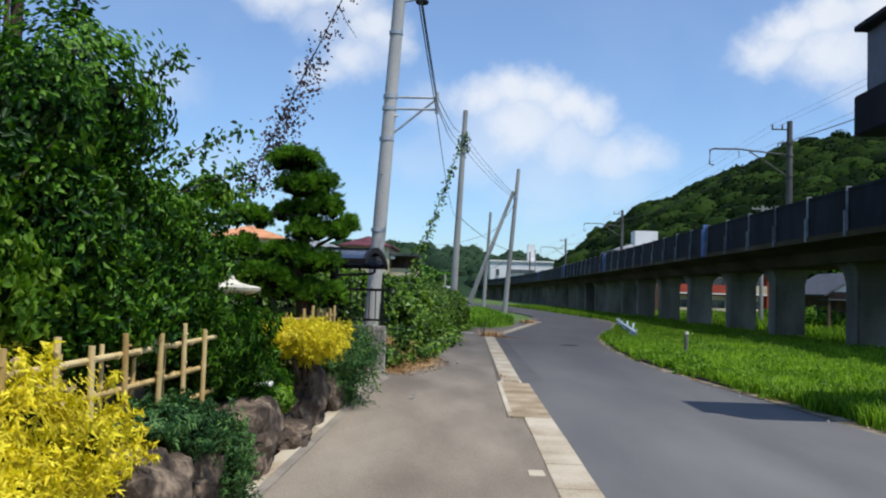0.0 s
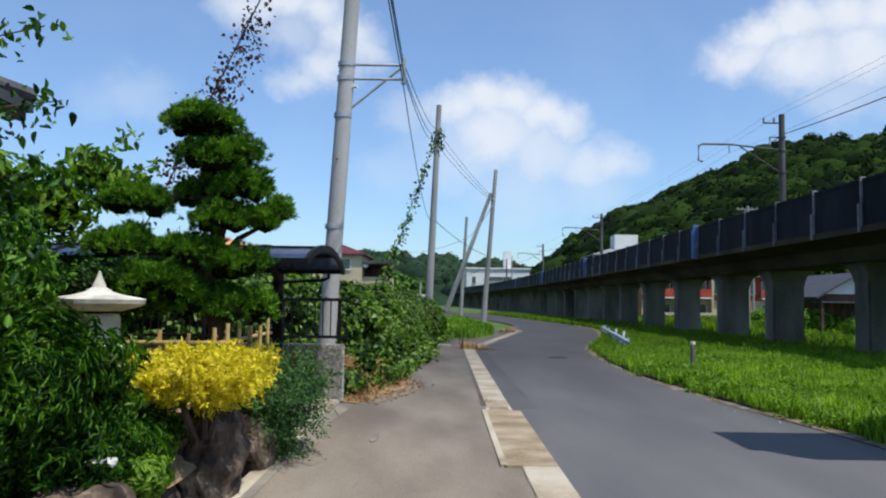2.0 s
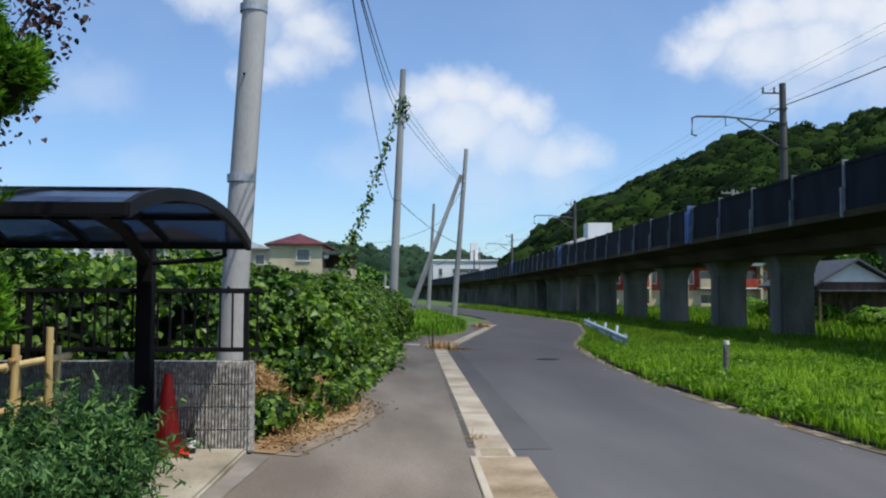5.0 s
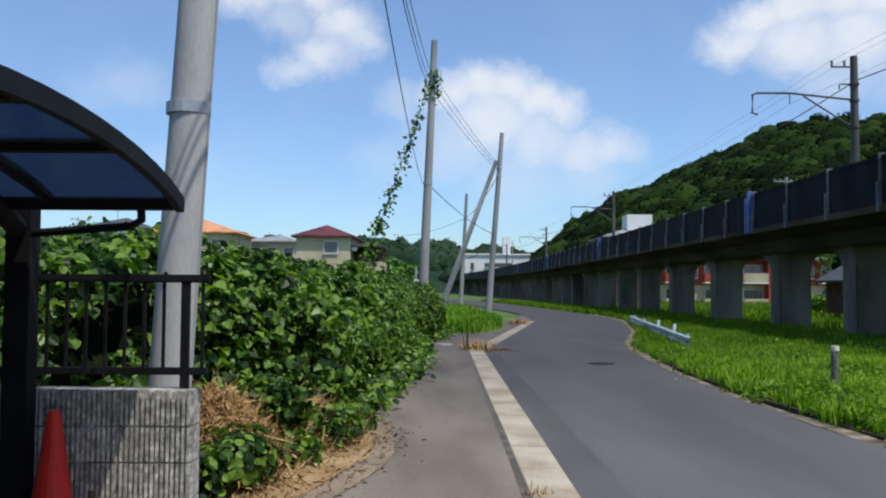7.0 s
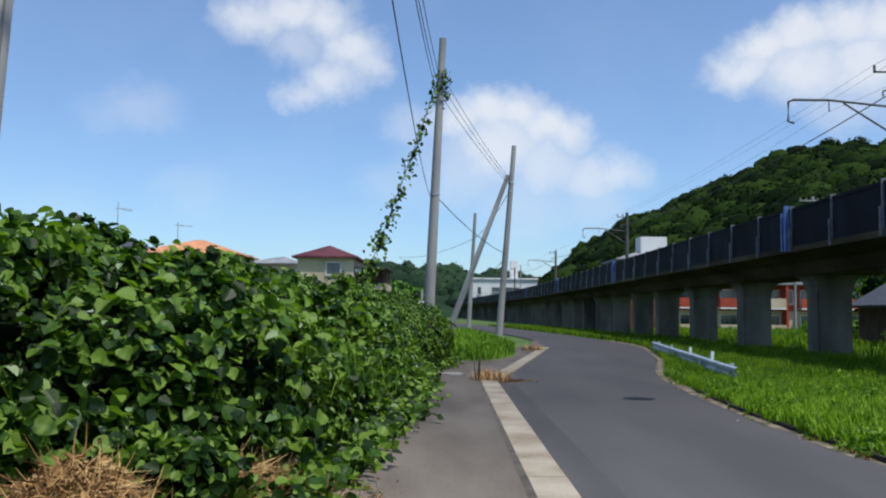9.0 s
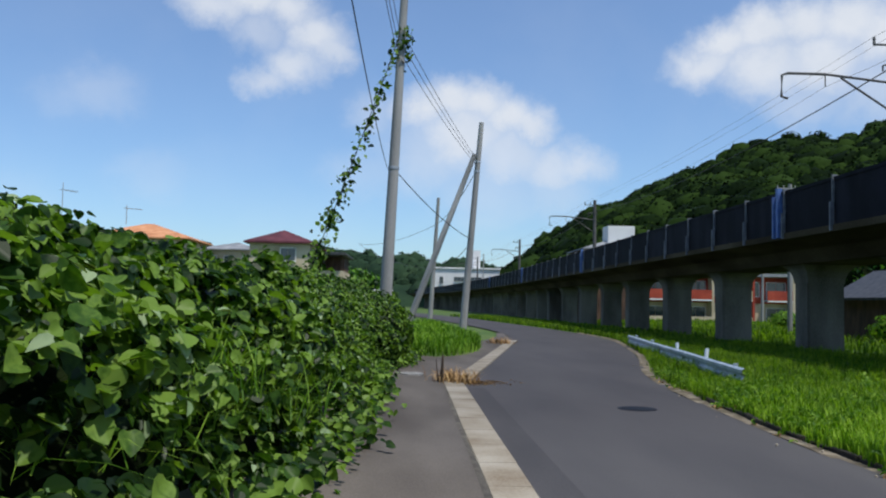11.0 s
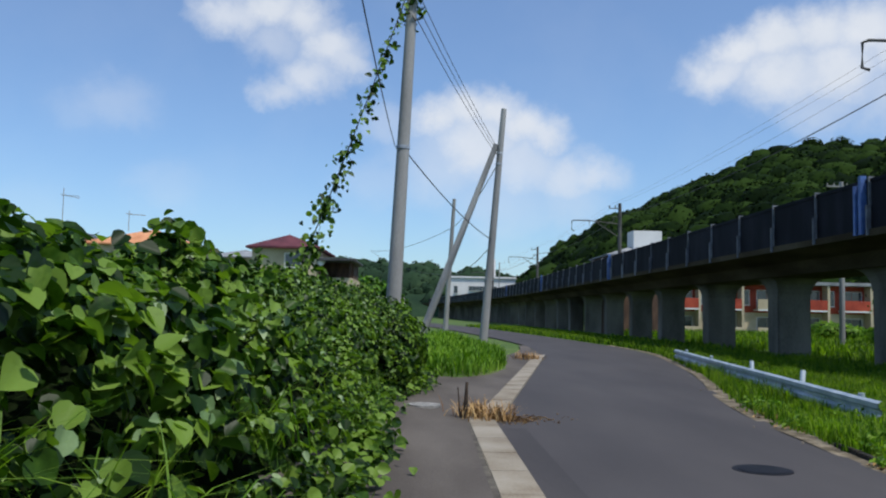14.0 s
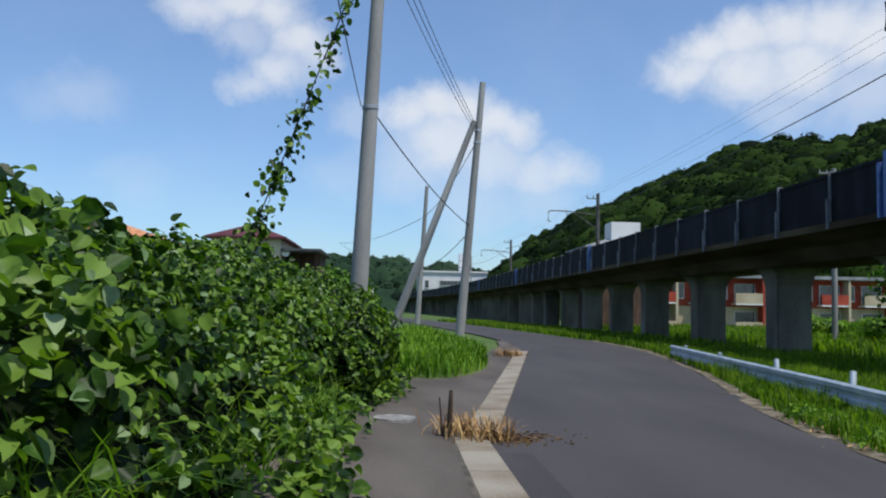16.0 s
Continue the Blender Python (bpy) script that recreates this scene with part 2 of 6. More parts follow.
def tube(bm, a, b, r0, r1=None, n=10, caps=True):
    """A tapered round bar from a to b."""
    a, b = Vector(a), Vector(b)
    r1 = r0 if r1 is None else r1
    q = (b - a).to_track_quat("Z", "Y")
    ra = [bm.verts.new(a + q @ Vector((math.cos(2 * math.pi * i / n) * r0, math.sin(2 * math.pi * i / n) * r0, 0))) for i in range(n)]
    rb = [bm.verts.new(b + q @ Vector((math.cos(2 * math.pi * i / n) * r1, math.sin(2 * math.pi * i / n) * r1, 0))) for i in range(n)]
    for i in range(n):
        bm.faces.new((ra[i], ra[(i + 1) % n], rb[(i + 1) % n], rb[i]))
    if caps:
        bm.faces.new([bm.verts.new(v.co) for v in ra[::-1]])
        bm.faces.new([bm.verts.new(v.co) for v in rb])
    return bm


def tubem(a, b, r0, r1=None, n=10):
    return tube(bmesh.new(), a, b, r0, r1, n)


def path_tube(bm, pts, r0, r1=None, n=6):
    r1 = r0 if r1 is None else r1
    rings = []
    for i, p in enumerate(pts):
        p = Vector(p)
        t = Vector(pts[min(i + 1, len(pts) - 1)]) - Vector(pts[max(i - 1, 0)])
        q = t.to_track_quat("Z", "Y")
        r = r0 + (r1 - r0) * i / (len(pts) - 1)
        rings.append([bm.verts.new(p + q @ Vector((math.cos(2 * math.pi * k / n) * r, math.sin(2 * math.pi * k / n) * r, 0))) for k in range(n)])
    for ra, rb in zip(rings, rings[1:]):
        for k in range(n):
            bm.faces.new((ra[k], ra[(k + 1) % n], rb[(k + 1) % n], rb[k]))
    bm.faces.new(rings[0][::-1])
    bm.faces.new(rings[-1])
    return bm


def sag(a, b, drop, n=16):
    a, b = Vector(a), Vector(b)
    return [a.lerp(b, i / n) - Vector((0, 0, 4 * drop * (i / n) * (1 - i / n))) for i in range(n + 1)]


def leaf_cloud(name, pos, nrm, size, material, aspect=1.0, jitter=0.6, droop=0.25, seed=1, shape="leaf"):
    """Many small folded leaves: pos (n,3), nrm (n,3) facing, size (n)."""
    rg = np.random.RandomState(seed)
    n = len(pos)
    nr = nrm + rg.normal(0, jitter, (n, 3))
    nr /= np.linalg.norm(nr, axis=1)[:, None] + 1e-9
    t = rg.normal(0, 1, (n, 3)) + np.array([0, 0, -droop * 3])
    t -= nr * (t * nr).sum(1)[:, None]
    t /= np.linalg.norm(t, axis=1)[:, None] + 1e-9
    s = np.cross(nr, t)
    if shape == "leaf":      # stalk end, two shoulders, tip, folded along the midrib
        prof = np.array([(0, 0, 0.0), (0.14, 0.36, 0.10), (0.38, 0.5, 0.15), (0.68, 0.36, 0.07), (1.0, 0, -0.16), (0.68, -0.36, 0.07), (0.38, -0.5, 0.15), (0.14, -0.36, 0.10)])
        fc = np.array([(0, 1, 2, 3, 4), (0, 4, 5, 6, 7)])
    elif shape == "broad":   # rounded heart-shaped leaf, cupped and folded
        prof = np.array([(0, 0, 0.0), (-0.05, 0.25, 0.06), (0.12, 0.48, 0.13), (0.40, 0.55, 0.16), (0.68, 0.40, 0.07), (0.88, 0.18, -0.06), (1.0, 0, -0.16), (0.88, -0.18, -0.06), (0.68, -0.40, 0.07), (0.40, -0.55, 0.16), (0.12, -0.48, 0.13), (-0.05, -0.25, 0.06)])
        fc = np.array([(0, 1, 2, 3, 4, 5, 6), (0, 6, 7, 8, 9, 10, 11)])
    elif shape == "scrap":   # a small four-sided clump
        prof = np.array([(0, 0, 0.0), (0.5, 0.5, 0.12), (1.0, 0, -0.1), (0.5, -0.5, 0.12)])
        fc = np.array([(0, 1, 2, 3)])
    else:                    # a narrow blade or needle tuft
        prof = np.array([(0, -0.5, 0), (0, 0.5, 0), (1, 0.1, 0.0), (1, -0.1, 0.0)])
        fc = np.array([(0, 1, 2, 3)])
    k = len(prof)
    sz = size[:, None, None]
    v = pos[:, None, :] + sz * (prof[None, :, 0, None] * t[:, None, :] + aspect * prof[None, :, 1, None] * s[:, None, :] + prof[None, :, 2, None] * nr[:, None, :])
    v = v.reshape(-1, 3)
    f = (fc[None] + (np.arange(n) * k)[:, None, None]).reshape(-1, fc.shape[1])
    me = bpy.data.meshes.new(name)
    me.vertices.add(len(v))
    me.vertices.foreach_set("co", v.astype(np.float32).ravel())
    me.loops.add(f.size)
    me.loops.foreach_set("vertex_index", f.astype(np.int32).ravel())
    me.polygons.add(len(f))
    me.polygons.foreach_set("loop_start", (np.arange(len(f)) * f.shape[1]).astype(np.int32))
    me.update(calc_edges=True)
    me.materials.append(material)
    return me


def smooth_line(pts, y):
    p = np.array(pts)
    base = np.interp(y, p[:, 0], p[:, 1])
    k = np.ones(9) / 9
    pad = np.concatenate([np.full(4, base[0]), base, np.full(4, base[-1])])
    return np.convolve(pad, k, "valid")


def strip(name, left, right, z, y0, y1, material, step=0.5, label="", category="", lift=0.0, fall=0.0):
    ys = np.arange(y0, y1 + 0.01, step)
    xl, xr = smooth_line(left, ys), smooth_line(right, ys)
    m = 7
    vs, fs = [], []
    for i, y in enumerate(ys):
        for j in range(m):
            x = xl[i] + (xr[i] - xl[i]) * j / (m - 1)
            vs.append((x, y, z + fall * max(0.0, 0.58 - x) + lift * noise.noise((x * 0.6, y * 0.6, 0))))
    for i in range(len(ys) - 1):
        for j in range(m - 1):
            a = i * m + j
            fs.append((a, a + 1, a + m + 1, a + m))
    ob = new(name, mesh_from(name, vs, fs, material, True))
    return tagged(ob, label, category, kind="structure")


# ---------------------------------------------------------------- ground, road, pavement
ROAD_R = [(-30, 6.0), (0, 5.55), (8, 5.3), (11, 5.1), (14, 4.82), (16.5, 4.52), (19, 4.34), (22, 4.2), (25, 4.25), (28, 4.5), (30, 4.64), (32, 4.85), (34, 5.25), (37, 6.0), (40, 6.75), (44, 7.5), (50, 8.55), (54, 8.95), (60, 8.9), (68, 8.4), (80, 7.4), (100, 5.7), (140, 0.0), (220, -20.0)]
ROAD_L = [(-30, 0.9), (10, 0.86), (16, 0.78), (30.0, 0.78), (33, 1.25), (39, 2.35), (45.5, 3.48), (50, 4.2), (56, 4.8), (66, 4.4), (80, 3.2), (100, 1.0), (140, -5.5), (220, -26.0)]
WALK_L = [(-30, -1.47), (5, -1.47), (13, -1.45), (15.4, -1.45), (16.5, -1.9), (24, -1.9), (34, -1.8), (40, -0.5), (44, 1.2), (47, 2.4), (52, 3.8), (60, 4.6)]
WALK_R = [(-30, 0.92), (10, 0.88), (16, 0.8), (30.5, 0.84), (33, 1.4), (39, 2.45), (45.5, 3.55), (50, 4.3), (60, 4.8)]


def build_ground():
    n, half = 60, 900.0
    g = np.sign(np.linspace(-1, 1, n)) * np.abs(np.linspace(-1, 1, n)) ** 2.2 * half
    vs = [(x, y + 40, -0.06) for y in g for x in g]
    fs = [(j * n + i, j * n + i + 1, (j + 1) * n + i + 1, (j + 1) * n + i) for j in range(n - 1) for i in range(n - 1)]
    tagged(new("ground", mesh_from("ground", vs, fs, GROUND)), "weedy green field ground with bare soil patches", "ground", kind="structure")
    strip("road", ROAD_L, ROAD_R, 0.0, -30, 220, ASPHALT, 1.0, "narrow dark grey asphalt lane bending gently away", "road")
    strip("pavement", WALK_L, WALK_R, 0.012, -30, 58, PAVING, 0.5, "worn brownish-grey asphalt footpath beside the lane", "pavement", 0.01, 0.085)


build_ground()

# ---------------------------------------------------------------- viaduct


def via_x(y):
    return 0.0 if y < 95 else -((y - 95) ** 2) / 2400.0


def section_sweep(name, prof, ys, material, parent):
    """A cross-section (x, z) swept along the line of the viaduct."""
    vs, fs, k = [], [], len(prof)
    for y in ys:
        for x, z in prof:
            vs.append((x + via_x(y), y, z))
    for i in range(len(ys) - 1):
        for j in range(k):
            fs.append((i * k + j, i * k + (j + 1) % k, (i + 1) * k + (j + 1) % k, (i + 1) * k + j))
    fs.append(tuple(range(k))[::-1])
    fs.append(tuple((len(ys) - 1) * k + j for j in range(k)))
    ob = new(name, mesh_from(name, vs, fs, material))
    ob.parent = parent
    return ob


def build_viaduct():
    via = thing("railway_viaduct", "long dark concrete railway viaduct on square piers beside the lane", "viaduct", at=(13.8, 40, 0))
    inv = Matrix.Translation((-13.8, -40, 0))
    ys = list(np.arange(-24, 96, 6.0)) + list(np.arange(96, 262, 5.0))
    made = []
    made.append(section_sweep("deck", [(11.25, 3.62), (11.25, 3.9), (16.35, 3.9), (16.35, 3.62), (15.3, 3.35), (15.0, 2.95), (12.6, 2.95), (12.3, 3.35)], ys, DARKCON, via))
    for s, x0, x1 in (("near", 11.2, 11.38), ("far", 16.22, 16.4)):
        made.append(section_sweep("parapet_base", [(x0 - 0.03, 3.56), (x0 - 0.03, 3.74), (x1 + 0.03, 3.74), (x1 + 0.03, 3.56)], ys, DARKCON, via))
    # barrier panels and their posts
    pan = bmesh.new()
    box(pan, (-0.05, 0.03, 3.74), (0.05, 2.90, 4.99))
    box(pan, (-0.075, 0.03, 4.93), (0.075, 2.90, 5.02))
    me_pan = bpy.data.meshes.new("barrier_panel")
    pan.to_mesh(me_pan)
    pan.free()
    me_pan.materials.append(PANEL)
    pb = bmesh.new()
    box(pb, (-0.17, -0.035, 3.58), (-0.06, 0.035, 4.35))
    box(pb, (-0.10, -0.025, 4.35), (0.06, 0.025, 5.08))
    me_post = bpy.data.meshes.new("barrier_post")
    pb.to_mesh(me_post)
    pb.free()
    me_post.materials.append(DULLSTEEL)
    for i in range(-21, 72):
        y = 37.3 + 2.95 * i
        dx = via_x(y)
        slope = math.degrees(math.atan2(via_x(y + 2.95) - via_x(y), 2.95))
        made.append(shared("barrier_panel", me_pan, via, pose(11.28 + dx, y, 0, 0, 0, -slope)))
        made.append(shared("barrier_post", me_post, via, pose(11.28 + dx, y, 0, 0, 0, -slope)))
    for i in range(-21, 72):
        y = 37.3 + 2.95 * i
        made.append(shared("barrier_panel", me_pan, via, pose(16.3 + via_x(y), y, 0, 0, 0, -math.degrees(math.atan2(via_x(y + 2.95) - via_x(y), 2.95)))))
    blue = bmesh.new()
    box(blue, (-0.2, -0.07, 3.62), (-0.05, 0.07, 5.12))
    box(blue, (-0.2, 0.24, 3.62), (-0.05, 0.34, 4.9))
    me_b = bpy.data.meshes.new("expansion_post")
    blue.to_mesh(me_b)
    blue.free()
    me_b.materials.append(BLUEPAINT)
    for y in (10.6, 40.25, 69.9, 99.5, 129):
        made.append(shared("expansion_post", me_b, via, pose(11.28 + via_x(y), y + 0.25, 0)))
    # piers with flared heads
    pr = bmesh.new()
    box(pr, (-0.62, -0.5, -0.4), (0.62, 0.5, 2.5), 0.06)
    me_pier = bpy.data.meshes.new("pier")
    pr.to_mesh(me_pier)
    pr.free()
    me_pier.materials.append(CONCRETE)
    hd = bmesh.new()
    rings = []
    for f in range(6):
        u = f / 5
        g = 0.42 * (1 - math.cos(u * math.pi / 2))
        rings.append([hd.verts.new((sx * (0.625 + g), sy * (0.505 + g), 2.35 + 0.62 * math.sin(u * math.pi / 2))) for sx, sy in ((-1, -1), (1, -1), (1, 1), (-1, 1))])
    for lo, hi in zip(rings, rings[1:]):
        for i in range(4):
            hd.faces.new((lo[i], lo[(i + 1) % 4], hi[(i + 1) % 4], hi[i]))
    hd.faces.new(rings[0][::-1])
    hd.faces.new(rings[-1])
    me_head = bpy.data.meshes.new("pier_head")
    hd.to_mesh(me_head)
    hd.free()
    me_head.materials.append(CONCRETE)
    # four piers to each frame of the viaduct, a shorter bay at every expansion joint
    for y in [14.3 + 7.65 * k - 29.65 * u for u in (1, 0) for k in range(4)] + [43.4 + 29.65 * u + 7.65 * k for u in range(7) for k in range(4)]:
        x = 13.8 + via_x(y)
        made.append(shared("pier", me_pier, via, pose(x, y, 0)))
        made.append(shared("pier_head", me_head, via, pose(x, y, 0)))
    for ob in made:
        ob.matrix_parent_inverse = inv
    return via


build_viaduct()


def build_mast(y, x=15.27):
    m = thing("catenary_mast", "concrete railway mast carrying a bracket arm and insulators", "railway mast", "catenary masts", at=(x + via_x(y), y, 3.9))
    part("mast", tubem((0, 0, -0.02), (0, 0, 6.35), 0.17, 0.13, 12), MASTMAT, m)
    bm = bmesh.new()
    tube(bm, (-0.1, 0, 4.72), (-2.4, 0, 4.95), 0.04, n=8)
    path_tube(bm, [(-2.4, 0, 4.95), (-3.6, 0, 4.95), (-3.78, 0, 4.88), (-3.8, 0, 4.2), (-3.6, 0, 4.15)], 0.045, n=8)
    tube(bm, (-0.1, 0, 3.7), (-1.9, 0, 4.85), 0.035, n=8)
    tube(bm, (-2.4, 0, 4.95), (-2.4, 0, 4.55), 0.02, n=6)
    part("bracket_arm", bm, MASTMAT, m)
    bm = bmesh.new()
    tube(bm, (0.12, 0, 5.95), (-0.85, 0, 5.95), 0.035, n=8)
    part("crossarm", bm, MASTMAT, m)
    part("hook", path_tube(bmesh.new(), [(-0.1, 0, 5.3), (-0.5, 0, 5.3), (-0.55, 0, 5.28), (-0.55, 0, 5.1)], 0.03, n=8), MASTMAT, m)
    for dx in (-0.35, -0.82):
        bm = bmesh.new()
        tube(bm, (dx, 0, 5.97), (dx, 0, 6.1), 0.05, 0.035, 8)
        tube(bm, (dx, 0, 6.1), (dx, 0, 6.2), 0.055, 0.03, 8)
        part("insulator", bm, MASTMAT, m)
    for z in (4.7, 3.7, 5.3):
        part("clamp_band", tubem((0, 0, z - 0.04), (0, 0, z + 0.04), 0.18, n=12), MASTMAT, m)
    return m


for ym in (-3.5, 41.0, 85.3, 130.0, 175.0):
    build_mast(ym)


def wire_run(name, label, pts, r=0.012):
    bm = bmesh.new()
    for a, b, drop in pts:
        path_tube(bm, sag(a, b, drop), r, n=5)
    ob = part(name, bm, WIRE)
    return tagged(ob, label, "cable")


MX = 15.27
wire_run("feeder_cable", "thick black feeder cable slung between the railway masts", [((MX + 0.1 + via_x(a), a, 9.35), (MX + 0.1 + via_x(b), b, 9.35), 0.7) for a, b in ((-3.5, 41), (41, 85.3), (85.3, 130), (130, 175))], 0.022)
for dx, z, dr in ((-0.35, 10.1, 0.35), (-0.82, 10.1, 0.35), (-2.4, 8.45, 0.5)):
    wire_run("railway_wire", "thin overhead wire strung between the railway masts", [((MX + dx + via_x(a), a, z), (MX + dx + via_x(b), b, z), dr) for a, b in ((-3.5, 41), (41, 85.3), (85.3, 130), (130, 175))], 0.005)

# ---------------------------------------------------------------- utility poles


def build_pole(at, top, r0, r1, material, label, bands=()):
    p = thing("utility_pole", label, "utility pole", "utility poles", at=at)
    d = Vector(top) - Vector(at)
    part("shaft", tubem((0, 0, -0.3), d, r0, r1, 20), material, p, smooth=True)
    for z in bands:
        k = z / d.z
        part("clamp_band", tubem(d * k - Vector((0, 0, 0.035)), d * k + Vector((0, 0, 0.035)), r0 + (r1 - r0) * k + 0.012, n=20), STEEL, p)
    return p, d


P1, T1 = (-1.750, 15.02, 0), (-1.210, 15.02, 9.6)
pole1, d1 = build_pole(P1, T1, 0.133, 0.10, POLE, "pale grey concrete utility pole with a steel bracket arm", (2.65, 4.28, 4.83, 5.04, 6.2, 7.6))
P2, T2 = (-0.68, 37.0, 0), (-0.30, 37.0, 9.56)
pole2, d2 = build_pole(P2, T2, 0.17, 0.10, OLDPOLE, "tall weathered utility pole with vines round its head", (4.9, 8.2))
P3, T3 = (2.14, 50.0, 0), (2.82, 50.0, 8.95)
pole3, d3 = build_pole(P3, T3, 0.16, 0.10, OLDPOLE, "leaning weathered utility pole propped by a slanting strut", (6.9, 7.3))
P4, T4 = (1.3, 70.0, 0), (1.72, 70.0, 8.25)
pole4, d4 = build_pole(P4, T4, 0.16, 0.10, OLDPOLE, "slim grey utility pole beyond the bend")
part("strut", tubem(Vector((-0.33, 50.0, -0.2)) - Vector(P3), Vector((2.56, 50.0, 7.62)) - Vector(P3), 0.15, 0.10, 14), OLDPOLE, pole3)

# ---------------------------------------------------------------- more materials
LEAFDARK = mat("shrub_leaf_dark", [(0.008, 0.036, 0.004), (0.030, 0.105, 0.008), (0.11, 0.24, 0.02)], 1.5, 0.45, 0, 30, rand=0.6, island=True, trans=0.22, spec=0.18)
LEAFLIGHT = mat("shrub_leaf_light", [(0.05, 0.125, 0.010), (0.10, 0.21, 0.018), (0.19, 0.31, 0.035)], 1.5, 0.5, 0, 30, rand=0.5, island=True, trans=0.35, spec=0.2)
GOLD = mat("golden_cypress", [(0.42, 0.33, 0.008), (0.68, 0.55, 0.015), (0.82, 0.72, 0.05)], 3.5, 0.6, 0, 30, rand=0.5, island=True, trans=0.25)
JUNIPER = mat("juniper_needles", [(0.012, 0.048, 0.015), (0.038, 0.108, 0.032), (0.12, 0.225, 0.065)], 3, 0.6, 0, 30, rand=0.6, island=True, trans=0.12, spec=0.15)
PINE = mat("pine_needles", [(0.018, 0.062, 0.006), (0.060, 0.165, 0.012), (0.17, 0.34, 0.025)], 5, 0.55, 0, 30, rand=0.45, island=True, trans=0.2, spec=0.15)
DEADLEAF = mat("dead_vine_leaf", [(0.035, 0.014, 0.014), (0.06, 0.026, 0.024), (0.10, 0.045, 0.035)], 3, 0.8, 0, 30, rand=0.4, island=True)
BARK = mat("bark", [(0.035, 0.025, 0.018), (0.06, 0.042, 0.03), (0.10, 0.075, 0.055)], 8, 0.95, 0.8, 40, stretch=(1, 1, 0.3))
ROCK = mat("garden_rock", [(0.030, 0.023, 0.019), (0.095, 0.070, 0.052), (0.28, 0.215, 0.155)], 4.5, 0.9, 1.0, 26, spec=0.25)
BAMBOO = mat("bamboo_cane", [(0.38, 0.25, 0.09), (0.55, 0.40, 0.17), (0.66, 0.52, 0.27)], 6, 0.55, 0.1, 50, rand=0.3, stretch=(1, 1, 0.3))
BLACKALU = mat("black_aluminium", [(0.004, 0.004, 0.005), (0.007, 0.007, 0.009), (0.012, 0.012, 0.015)], 3, 0.6, 0.03, 60, spec=0.2)
BLOCK = mat("split_face_block", [(0.20, 0.19, 0.17), (0.37, 0.355, 0.325), (0.64, 0.615, 0.56)], 22, 0.9, 0.5, 60, rand=0.12)
STONE_PALE = mat("pale_lantern_stone", [(0.42, 0.40, 0.33), (0.60, 0.57, 0.48), (0.70, 0.68, 0.60)], 6, 0.85, 0.3, 60)
ORANGE = mat("cone_plastic", [(0.46, 0.014, 0.008), (0.58, 0.022, 0.010)], 4, 0.5, 0.02, 40)
GLASSBOTTLE = mat("dark_glass", [(0.01, 0.012, 0.008), (0.015, 0.018, 0.01)], 4, 0.12, 0)
PAPER = mat("white_paint", [(0.66, 0.66, 0.64), (0.78, 0.78, 0.76)], 5, 0.7, 0.05, 40)
PAD = mat("driveway_concrete", [(0.20, 0.17, 0.12), (0.30, 0.26, 0.19), (0.41, 0.37, 0.29)], 1.5, 0.9, 0.2, 40)
TILE = mat("dark_roof_tile", [(0.035, 0.036, 0.04), (0.055, 0.056, 0.06), (0.085, 0.086, 0.09)], 4, 0.55, 0.2, 30, rand=0.15)
TIMBER = mat("dark_timber", [(0.05, 0.028, 0.018), (0.08, 0.045, 0.03), (0.12, 0.07, 0.045)], 3, 0.8, 0.3, 30, stretch=(1, 1, 0.3))
PLASTER = mat("cream_plaster", [(0.39, 0.32, 0.21), (0.47, 0.395, 0.27), (0.54, 0.46, 0.33)], 0.6, 0.9, 0.1, 12)
WHITEWALL = mat("white_wall", [(0.66, 0.66, 0.66), (0.76, 0.76, 0.75)], 0.5, 0.85, 0.05, 10)
MAROON = mat("maroon_roof", [(0.06, 0.013, 0.020), (0.09, 0.02, 0.028), (0.13, 0.034, 0.042)], 1.0, 0.7, 0.2, 8)
ORANGEROOF = mat("orange_roof_tile", [(0.42, 0.17, 0.075), (0.54, 0.24, 0.11), (0.62, 0.31, 0.16)], 1.0, 0.8, 0.2, 8)
REDBRICK = mat("red_cladding", [(0.25, 0.034, 0.018), (0.34, 0.05, 0.025), (0.42, 0.072, 0.036)], 0.8, 0.8, 0.1, 12)
GREYROOF = mat("grey_roof", [(0.16, 0.17, 0.18), (0.22, 0.23, 0.24), (0.30, 0.31, 0.32)], 0.8, 0.7, 0.1, 8)
WINDOW = mat("window_pane", [(0.03, 0.04, 0.05), (0.05, 0.065, 0.08)], 1, 0.08, 0, spec=0.8)
WHITEFRAME = mat("white_frame", [(0.6, 0.6, 0.58), (0.7, 0.7, 0.68)], 2, 0.6, 0)


def smoke_pane():
    m = bpy.data.materials.new("smoked_polycarbonate")
    m.use_nodes = True
    nt = m.node_tree
    b = nt.nodes["Principled BSDF"]
    b.inputs["Base Color"].default_value = (0.05, 0.075, 0.13, 1)
    b.inputs["Roughness"].default_value = 0.18
    tr, ms = nt.nodes.new("ShaderNodeBsdfTransparent"), nt.nodes.new("ShaderNodeMixShader")
    tr.inputs["Color"].default_value = (0.30, 0.38, 0.55, 1)
    ms.inputs[0].default_value = 0.4
    nt.links.new(b.outputs[0], ms.inputs[1])
    nt.links.new(tr.outputs[0], ms.inputs[2])
    nt.links.new(ms.outputs[0], nt.nodes["Material Output"].inputs["Surface"])
    return m


SMOKE = smoke_pane()

# ---------------------------------------------------------------- foliage helpers


